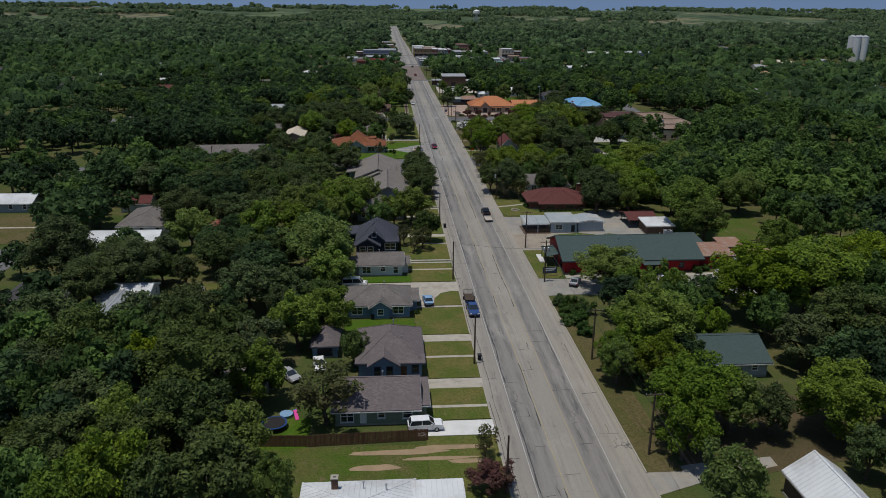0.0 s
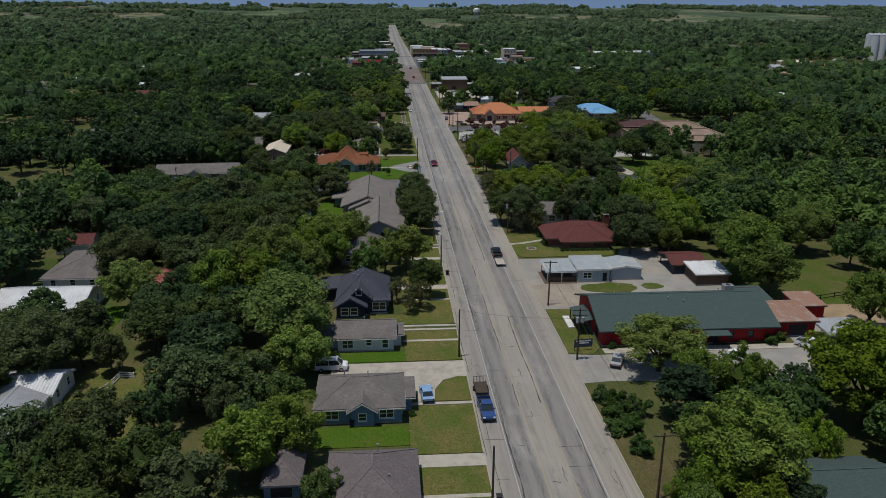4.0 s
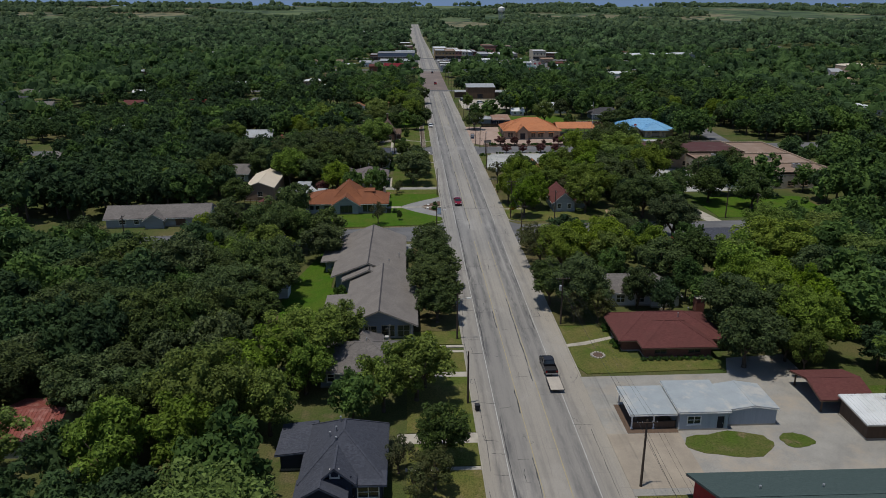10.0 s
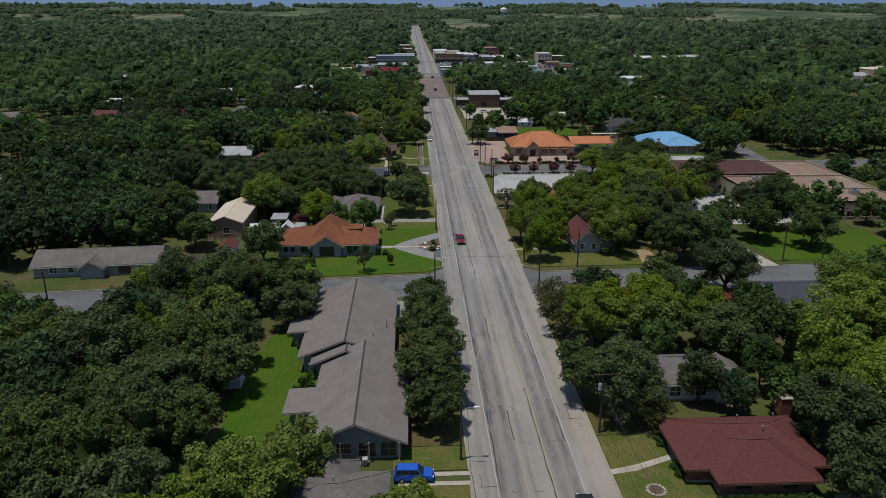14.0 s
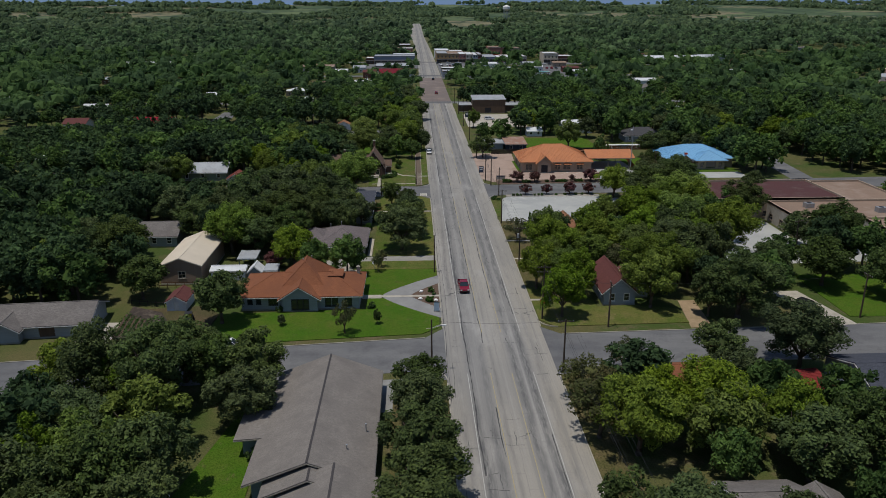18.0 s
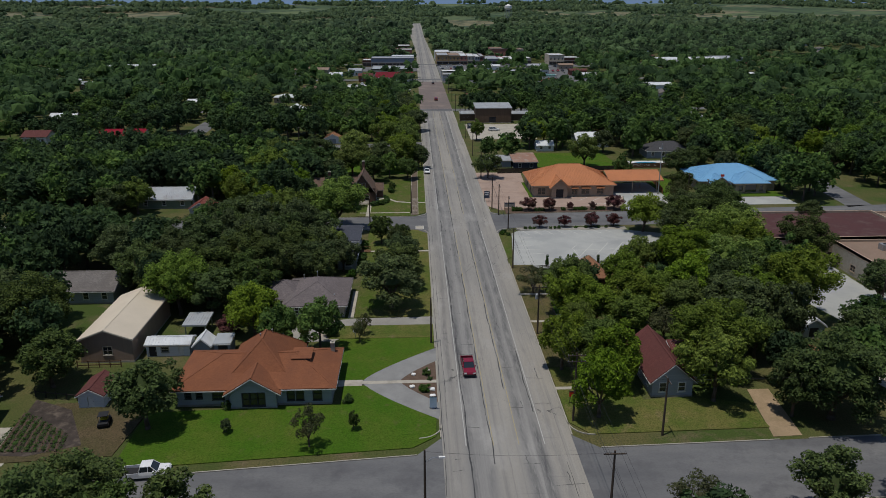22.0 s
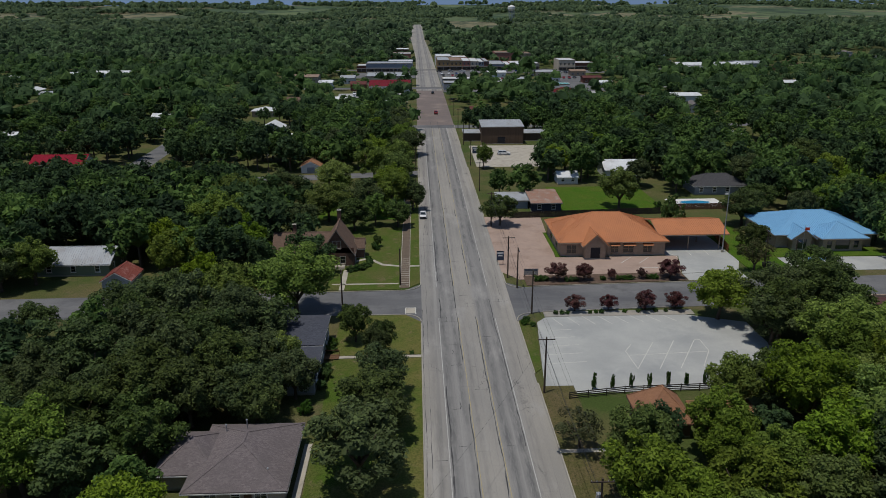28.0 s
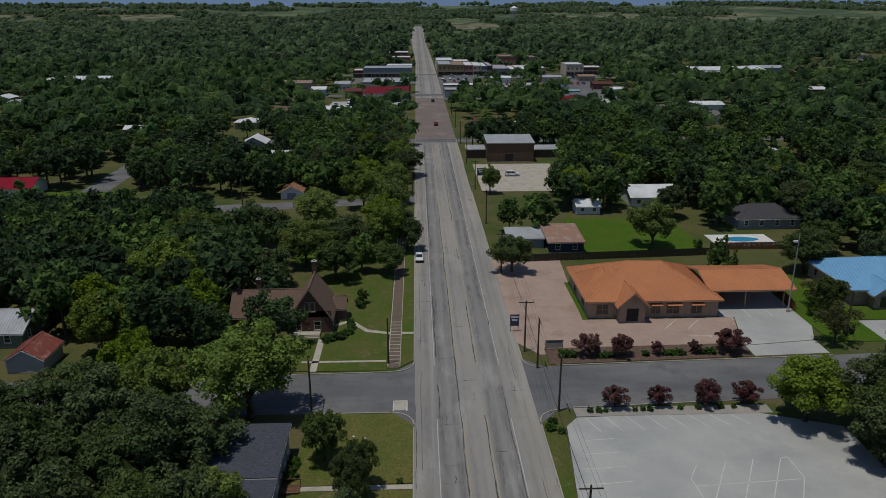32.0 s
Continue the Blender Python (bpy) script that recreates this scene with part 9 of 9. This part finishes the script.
HEDGE = ((15.6, 392.4, 1.1), (17.2, 392.3, 1.0), (21.6, 391.8, 0.8), (22.6, 391.9, 0.8), (23.5, 391.9, 0.8), (29.3, 392.2, 0.8), (32.6, 392.4, 0.8), (33.6, 392.4, 0.8), (34.6, 392.4, 0.8), (35.4, 392.4, 0.7), (38.8, 392.6, 0.8), (39.7, 392.6, 0.8), (40.5, 392.6, 0.8),
         (16.2, 375, 0.6), (17.4, 375, 0.6), (18.4, 375, 0.5), (22.6, 375.1, 0.5), (23.8, 375.1, 0.5), (24.8, 375.1, 0.6), (29.2, 375.3, 0.5), (31.8, 375.3, 0.6), (35, 375.4, 0.6), (37, 375.4, 0.5), (9.8, 370.6, 0.9), (10.4, 372.2, 0.8), (11.2, 369.8, 0.7))
for x, y, r in HEDGE:
    tree("u", x, y, r, 1.1 * r + 0.2, label="small dark clipped shrub in a bed")
for x, y, r in ((-10.4, 298.6, 0.8), (-10.8, 293.4, 0.9), (-9.9, 296.9, 0.5)):
    tree("u", x, y, r, 1.4 * r, label="round dark bush in a mulched island")
for i in range(10):
    tree("u", 20.2 + 1.2 * i, 199.6, 0.6, 0.8, label="low clipped hedge bush below a brick wall")
for y in (204.4, 206, 211, 212.4):
    tree("u", 17.0, y, 0.8, 1.0, label="clipped bush beside a brick house")
for i in range(9):
    x = 16.8 + 2.85 * i
    cy = tree("u", x, 346.9 + 0.045 * (x - 17), 0.42, 2.4 if i % 4 else 2.9, label="narrow dark cypress shrub in a row")
    tagged(cy, group="cypress row along the lot")

tree("t", -26.0, 279.6, 2.1, 6.2, label="small brown-leaved tree with a bare trunk on a lawn")
for x, y, r, h in ((-37.6, 283.4, 0.9, 2.4), (-20.5, 283.4, 0.9, 3.0), (-18.7, 416.5, 1.2, 3.2)):
    tree("d", x, y, r, h, label="young sapling on a green lawn")
for x, y, r in ((-23.9, 349, 1.0), (-23.8, 352, 1.2), (-23.8, 354.6, 1.0), (-23.7, 361.2, 1.1), (-23.8, 363.6, 1.0)):
    tree("u", x, y, r, 1.5 * r, label="rounded bush along the wall of a dark-roofed house")
for x, y in ((16.9, 147.9), (21.6, 147.9)):
    tree("u", x, y, 0.7, 1.5, label="upright green bush against a red wall")
deck = thing("porch_deck", -23.6, 358.7, 0.1, 0, "small wooden porch deck with a rail beside a dark house", "deck")
for i in range(6):
    part("plank", Geo().box(-1.1, -0.85 + 0.28 * i, 0.2, 1.3, -0.6 + 0.28 * i, 0.25), M_WOODF, deck)
part("rail", Geo().box(-1.1, 0.85, 0.9, 1.3, 0.92, 1.0).box(1.22, 0.85, 0.0, 1.3, 0.92, 0.9).box(-1.1, 0.85, 0.0, -1.02, 0.92, 0.9), M_WOODF, deck)
cart = thing("utility_cart", -54.8, 286.2, 0.12, 10, "small black utility cart with a yellow seat", "cart")
part("body", Geo().box(-0.65, -1.2, 0.35, 0.65, 1.2, 0.7), M_DARK, cart)
part("roof", Geo().box(-0.65, -0.7, 1.55, 0.65, 0.7, 1.62), M_DARK, cart)
for x in (-0.6, 0.6):
    for y in (-0.62, 0.62):
        part("post", Geo().tube((x, y, 0.7), (x, y, 1.56), 0.03, 0.03, 6), M_DARK, cart)
    for y in (-0.8, 0.8):
        part("wheel", Geo().tube((x * 0.95, y, 0.3), (x * 1.25, y, 0.3), 0.3, 0.3, 12), M_RUBBER, cart)
part("seat", Geo().box(-0.5, 0.0, 0.7, 0.5, 0.45, 0.85).box(-0.5, 0.4, 0.85, 0.5, 0.5, 1.2), plain("yellow_vinyl", (0.6, 0.45, 0.04)), cart, "yellow seat")

# planter ring and stump on the brick house's lawn
ring = thing("planter_ring", 13.2, 201.6, 0.12, 0, "small ring of pale edging stones on a lawn", "planter")
part("soil", Geo().tube((0, 0, -0.05), (0, 0, 0.05), 1.0, 1.0, 16), M_MULCH, ring)
for i in range(14):
    a = 6.283 * i / 14
    part("stone", Geo().box(1.05 * math.cos(a) - 0.17, 1.05 * math.sin(a) - 0.17, -0.05, 1.05 * math.cos(a) + 0.17, 1.05 * math.sin(a) + 0.17, 0.16), M_STONE, ring)
# swimming pool
pool = thing("swimming_pool", 71, 453.4, 0.1, 0, "blue swimming pool in a pale deck", "pool")
part("coping", Geo().slab([(4.3 * math.cos(a) * (1 + 0.12 * math.cos(2 * a)) , 2.2 * math.sin(a)) for a in [0.2618 * k for k in range(24)]], -0.05, 0.05), M_CONCW, pool)
part("water", Geo().slab([(4.0 * math.cos(a) * (1 + 0.12 * math.cos(2 * a)), 1.9 * math.sin(a)) for a in [0.2618 * k for k in range(24)]], 0.0, 0.06), glassmat("pool_water", (0.03, 0.24, 0.42)), pool)
# bench slab and tank by the red hall
slab = thing("concrete_slab", 11.9, 158.6, 0.12, 0, "long pale concrete slab in the grass", "slab")
part("slab", Geo().box(-0.6, -2.6, 0, 0.6, 2.6, 0.25), M_CONCW, slab)
# toys and a paddling pool in a back yard
toy = thing("paddling_pool", -37.6, 93.0, 0.08, 0, "small blue paddling pool in a back yard", "toy")
part("ring", Geo().tube((0, 0, 0), (0, 0, 0.3), 0.9, 0.95, 16), P_PALEBLUE, toy)
toy = thing("plastic_slide", -36.2, 92.4, 0.08, 20, "small pink plastic slide in a back yard", "toy")
part("chute", Geo().plate([(-0.25, -0.9, 0.1), (0.25, -0.9, 0.1), (0.25, 0.5, 0.9), (-0.25, 0.5, 0.9)], 0.06), plain("pink_plastic", (0.7, 0.08, 0.35)), toy)
part("ladder", Geo().box(-0.25, 0.5, 0, 0.25, 0.58, 0.95), plain("blue_plastic", (0.05, 0.35, 0.6)), toy)
tramp = thing("trampoline", -38.8, 89.8, 0.08, 0, "round dark trampoline in a back yard", "trampoline")
part("mat", Geo().tube((0, 0, 0.8), (0, 0, 0.84), 1.5, 1.5, 20), M_DARK, tramp)
part("rim", Geo().tube((0, 0, 0.76), (0, 0, 0.8), 1.75, 1.75, 20), P_BLUE, tramp)
for i in range(4):
    a = 1.5708 * i
    part("leg", Geo().tube((1.6 * math.cos(a), 1.6 * math.sin(a), 0), (1.6 * math.cos(a), 1.6 * math.sin(a), 0.78), 0.04, 0.04, 6), M_STEEL, tramp)
dish = thing("satellite_dish", -22.4, 312.2, 0, 0, "small satellite dish on a post", "satellite dish")
part("post", Geo().tube((0, 0, 0), (0, 0, 1.6), 0.04, 0.04, 6), M_STEEL, dish)
part("dish", Geo().tube((0, -0.05, 1.6), (0, -0.2, 1.7), 0.1, 0.42, 14), M_STEEL, dish)
flag = thing("flag_pole", 79.0, 407.2, 0, 0, "slender pole with a small flag", "flag pole")
part("pole", Geo().tube((0, 0, 0), (0, 0, 7), 0.05, 0.03, 8), M_STEEL, flag)
part("flag", Geo().box(0.04, -0.01, 5.6, 1.1, 0.01, 6.3), M_ORANGE, flag)

# small bed with two post lanterns on the corner lawn
bed = setting("lawn_bed", Geo().tube((-15.7, 366.4, 0.0), (-15.7, 366.4, 0.17), 1.5, 1.4, 14), M_MULCH, "small round mulched bed on a lawn", "flower bed")
for px, py in ((-16.5, 366.9), (-15.0, 366.4)):
    lantern = thing("post_lantern", px, py, 0.15, 0, "thin dark garden post with a white lantern", "lamp", "lanterns on the corner lawn")
    part("post", Geo().tube((0, 0, 0), (0, 0, 1.7), 0.05, 0.05, 6), M_DARK, lantern)
    part("lantern", Geo().tube((0, 0, 1.7), (0, 0, 1.95), 0.1, 0.16, 8), M_WHITE, lantern)

# ---- woods that fill the lots and the distance ----
OPEN = list(FOOT)


def free(x, y, r, gap=0.7):
    for a, b, c, d in OPEN:
        if a - r * 0.6 < x < c + r * 0.6 and b - r * 0.6 < y < d + r * 0.6:
            return False
    for u, v, w in TREES:
        if abs(u - x) < 12 and (u - x) ** 2 + (v - y) ** 2 < ((r + w) * gap) ** 2:
            return False
    return True


def canopy():
    """Tall dense stands that close over the side streets and back yards."""
    rng = random.Random(77)
    for x0, y0, x1, y1, n, oak in ((-110, 168, -44, 262, 150, 0.85), (-130, 284, -36, 374, 150, 0.85), (-140, 388, -42, 470, 150, 0.7), (42, 205, 115, 263, 120, 0.4), (42, 284, 62, 340, 60, 0.4), (-78, 66, -46, 118, 60, 0.5), (66, 286, 130, 312, 20, 0.3), (32, 440, 120, 540, 60, 0.4), (-60, 500, -20, 590, 60, 0.4), (14, 470, 60, 500, 20, 0.4), (12, 566, 70, 590, 30, 0.4), (99, 398, 182, 470, 90, 0.5), (132, 470, 200, 560, 90, 0.5), (-130, 462, -48, 532, 70, 0.7), (66, 284, 130, 312, 40, 0.5)):
        for _ in range(n * 6):
            x, y, r = rng.uniform(x0, x1), rng.uniform(y0, y1), rng.uniform(4.2, 6.8)
            if any(a - 0.25 * r < x < c + 0.25 * r and b - 0.7 * r < y < d + 0.2 * r for a, b, c, d in OPEN):
                continue
            if y < 335 and any(a - 6 < x < c + 6 and b - 14 < y < d for a, b, c, d in HOUSES):
                continue
            if any(abs(u - x) < 12 and (u - x) ** 2 + (v - y) ** 2 < ((r + w) * 0.47) ** 2 for u, v, w in TREES):
                continue
            tree("d" if rng.random() < oak else "b", x, y, r, 6.4 + 1.05 * r + rng.uniform(-0.8, 1.2), own=abs(x) < 58 and y < 380)


def fill():
    """Trees of the back yards: the near ones singly, the rest joined."""
    rng = random.Random(21)
    own = sum(1 for o in scene.objects if o.name.startswith("tree") and o.parent is None)
    for near in (True, False):
        for _ in range(2600 if near else 14000):
            y = rng.uniform(66, 430 if near else 640)
            x = rng.uniform(-62, 62) if near else rng.uniform(-45 - 0.5 * y, 20 + 0.6 * y)
            if not near and abs(x) > 190:
                continue
            r = 3.2 + 3.6 * rng.random() ** 1.3
            if abs(x) < 15 or not free(x, y, r):
                continue
            single = near and own < 300
            own += single
            tree(rng.choice("bdddd" if x < -30 else "bbbdd"), x, y, r, own=single)


def join(name, label, V, F, material, category="woods", smooth=False):
    me = bpy.data.meshes.new(name)
    V, lens = np.concatenate(V), np.concatenate([np.full(len(f), f.shape[1], np.int32) for f in F])
    loops = np.concatenate([f.reshape(-1) for f in F]).astype(np.int32)
    me.vertices.add(len(V))
    me.vertices.foreach_set("co", V.reshape(-1).astype(np.float32))
    me.loops.add(len(loops))
    me.loops.foreach_set("vertex_index", loops)
    me.polygons.add(len(lens))
    me.polygons.foreach_set("loop_start", (np.cumsum(lens) - lens).astype(np.int32))
    me.polygons.foreach_set("loop_total", lens)
    me.materials.append(material)
    me.polygons.foreach_set("use_smooth", np.full(len(lens), smooth))
    me.update(calc_edges=True)
    me.validate()
    return tagged(new(name, me), label, category, "", "stuff")


def garden_plants():
    """Low leafy weeds and crop rows over the dug plot."""
    rng = np.random.default_rng(31)
    n = 4200
    k, v = rng.random(n), rng.random(n)
    row = np.floor(rng.random(n) * 9)
    x = -66.6 + 1.05 * row - 0.9 * v + rng.normal(0, 0.2, n)
    y = 279.8 + v * (10.2 - 0.75 * row)
    keep = (k < 0.9 - 0.09 * row) & (x > -67.2)
    x, y = x[keep], y[keep]
    n = len(x)
    p = np.stack([x, y, 0.16 + 0.34 * rng.random(n) ** 2], 1)[:, None, :]
    V = (p + rng.normal(0, 0.13, (n, 3, 3)) * (1, 1, 0.6)).reshape(-1, 3)
    V[:, 2] = np.maximum(V[:, 2], 0.13)
    join("garden_plants", "low leafy weeds and crops over a dug plot", [V], [np.arange(3 * n).reshape(-1, 3)], M_LEAF_U, "plants")


garden_plants()


def raw(me):
    """Vertices, triangles and quads of a mesh."""
    v = np.empty(len(me.vertices) * 3)
    me.vertices.foreach_get("co", v)
    tri = np.array([p.vertices[:] for p in me.polygons if len(p.vertices) == 3]).reshape(-1, 3)
    quad = np.array([p.vertices[:] for p in me.polygons if len(p.vertices) == 4]).reshape(-1, 4)
    return v.reshape(-1, 3), tri, quad


def mid_woods():
    """Trees past the near yards, joined into one mesh for each kind of leaf."""
    for kind in "bd":
        V, F, nv = [], [], 0
        cache = {}
        for k, no, x, y, rx, ry, hv, mid, rz in LOOSE:
            if k != kind:
                continue
            fine = 2 if abs(x) < 85 and y < 400 else 1
            if (no, fine) not in cache:
                cache[no, fine] = raw(PROTO[k][no][fine])
            v, tri, quad = cache[no, fine]
            c, s = math.cos(radians(rz)), math.sin(radians(rz))
            p = v * (rx, ry, hv)
            V.append(np.stack([x + c * p[:, 0] - s * p[:, 1], y + s * p[:, 0] + c * p[:, 1], mid + p[:, 2]], 1))
            F += [tri + nv, quad + nv]
            nv += len(v)
        if V:
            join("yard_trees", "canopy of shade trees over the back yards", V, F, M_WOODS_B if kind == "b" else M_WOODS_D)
    V, F, nv = [], [], 0
    hexa = np.array([(math.cos(1.0472 * j), math.sin(1.0472 * j)) for j in range(6)])
    quads = np.array([(j, (j + 1) % 6, 6 + (j + 1) % 6, 6 + j) for j in range(6)])
    for k, no, x, y, rx, ry, hv, mid, rz in LOOSE:
        V.append(np.concatenate([np.column_stack([x + hexa * 0.06 * rx + 0 * hexa, np.full(6, 0.0)])[:, :3], np.column_stack([x + hexa * 0.03 * rx, np.full(6, mid)])[:, :3]]))
        V[-1][:6, 1] += y - x
        V[-1][6:, 1] += y - x
        F.append(quads + nv)
        nv += 12
    join("yard_trunks", "bare trunks of the yard trees", V, F, M_BARK, "trunks")


def far_woods():
    """The distant woods over the town, coarser with distance; belts of trees between open fields far out."""
    rng = np.random.default_rng(4)
    P = []
    y = 180.0
    while y < 4700:
        size = 6.2 if y < 1000 else min(8.5, 6.2 + (y - 1000) * 0.0022) + max(0, y - 2400) * 0.003
        step = size * 1.62
        lo, hi = -45 - 0.53 * y, 25 + 0.74 * y
        n = int((hi - lo) / step)
        xs = lo + (np.arange(n) + rng.uniform(-0.42, 0.42, n)) * step
        ys = y + rng.uniform(-0.45, 0.45, n) * step
        for px, py in zip(xs, ys):
            if py < 640 - 90 * rng.random() and -45 - 0.5 * py < px < 20 + 0.6 * py and abs(px) < 190:
                continue
            thin = noise.noise(Vector((px * 0.003, py * 0.0022, 0.7))) + 0.5 * noise.noise(Vector((px * 0.011, py * 0.009, 4.7))) + (0.36 if py < 1500 else 0.28)
            if py > 1600:  # belts along the field edges
                k = min(1.0, (py - 1600) / 900)
                thin += k * (0.7 * noise.noise(Vector((px * 0.0016, py * 0.0085, 8.2))) - 0.6)
            if thin < -0.12:
                continue
            P.append((px, py, size * (0.5 + 0.95 * rng.random() ** 1.4)))
        y += step
    P = np.array(P)
    ok = np.ones(len(P), bool)
    for a, b, c, d in OPEN:
        m = P[:, 2] * 0.6
        ok &= ~((P[:, 0] > a - m) & (P[:, 0] < c + m) & (P[:, 1] > b - m) & (P[:, 1] < d + m))
    P = P[ok]
    gz = np.array([ground_height(a, b) for a, b in P[:, :2]])
    half = rng.random(len(P)) < 0.55
    # a rounded dome: top, a ring of five at the shoulder and a wider ring of five below
    unit = np.array([(0, 0, 0.95)] + [(0.68 * math.cos(1.2566 * j), 0.68 * math.sin(1.2566 * j), 0.66) for j in range(5)] + [(math.cos(1.2566 * j + 0.63), math.sin(1.2566 * j + 0.63), -0.1) for j in range(5)])
    f = np.array([(0, 1 + j, 1 + (j + 1) % 5) for j in range(5)] + [(1 + j, 6 + j, 1 + (j + 1) % 5) for j in range(5)] + [(1 + (j + 1) % 5, 6 + j, 6 + (j + 1) % 5) for j in range(5)])
    for band in (0, 1, 2):
        # both far leaf materials carry a painted haze tint
        for mt, side in ((M_FAR_HAZE_B, half), (M_FAR_HAZE_D, ~half)):
            sel = side & (np.digitize(P[:, 1], (950, 1600)) == band)
            pick, g0 = P[sel], gz[sel]
            m, k, q = len(pick), (4, 3, 2)[band], (80, 26, 6)[band]
            if not m:
                continue
            c = np.repeat(pick, k, 0)
            tall = np.repeat(rng.uniform(0.78, 1.3, m), k)
            a, rr = rng.uniform(0, 6.283, m * k), np.sqrt(rng.uniform(0.0, 0.66, m * k))
            cz = c[:, 2] * (0.92 + rng.uniform(-0.3, 0.34, m * k)) * (1.2 - 0.55 * rr) * np.where(c[:, 1] > 2400, 0.55, 1.0) * tall
            cen = np.stack([c[:, 0] + np.cos(a) * rr * c[:, 2], c[:, 1] + np.sin(a) * rr * c[:, 2], g0.repeat(k) + cz + 0.6], 1)
            s = c[:, 2] * rng.uniform(0.38, 0.62, m * k) * (1.0, 1.1, 1.4)[band]
            v = cen[:, None, :] + unit[None] * (0.86, 0.9, 1.0)[band] * s[:, None, None] * rng.uniform(0.78, 1.22, (m * k, 11, 1)) + rng.normal(size=(m * k, 11, 3)) * (s * 0.1)[:, None, None]
            V, F = [v.reshape(-1, 3)], [(f[None] + 11 * np.arange(m * k)[:, None, None]).reshape(-1, 3)]
            if q:  # loose leaf sprays over the nearer crowns
                ci = rng.integers(0, m * k, m * q)
                d = rng.normal(size=(m * q, 3))
                d[:, 2] = np.abs(d[:, 2]) + 0.15
                d /= np.linalg.norm(d, axis=1)[:, None]
                p = cen[ci] + d * s[ci, None] * rng.uniform(0.8, 1.15, (m * q, 1))
                n = d + rng.normal(size=d.shape) * 0.6
                t = np.cross(n, rng.normal(size=d.shape))
                t /= np.linalg.norm(t, axis=1)[:, None]
                b = np.cross(n / np.linalg.norm(n, axis=1)[:, None], t)
                z = rng.uniform(0.45, 0.95, (m * q, 1)) * (1.0, 1.7, 2.6)[band]
                V.append(np.stack([p - t * z * 0.8 - b * z * 0.7, p + t * z, p - t * z * 0.5 + b * z * 0.7], 1).reshape(-1, 3))
                F.append(11 * m * k + np.arange(3 * m * q).reshape(-1, 3))
            join("far_woods", "distant canopy of green trees over the town, tinted blue for haze", V, F, mt)


canopy()
fill()
mid_woods()
far_woods()
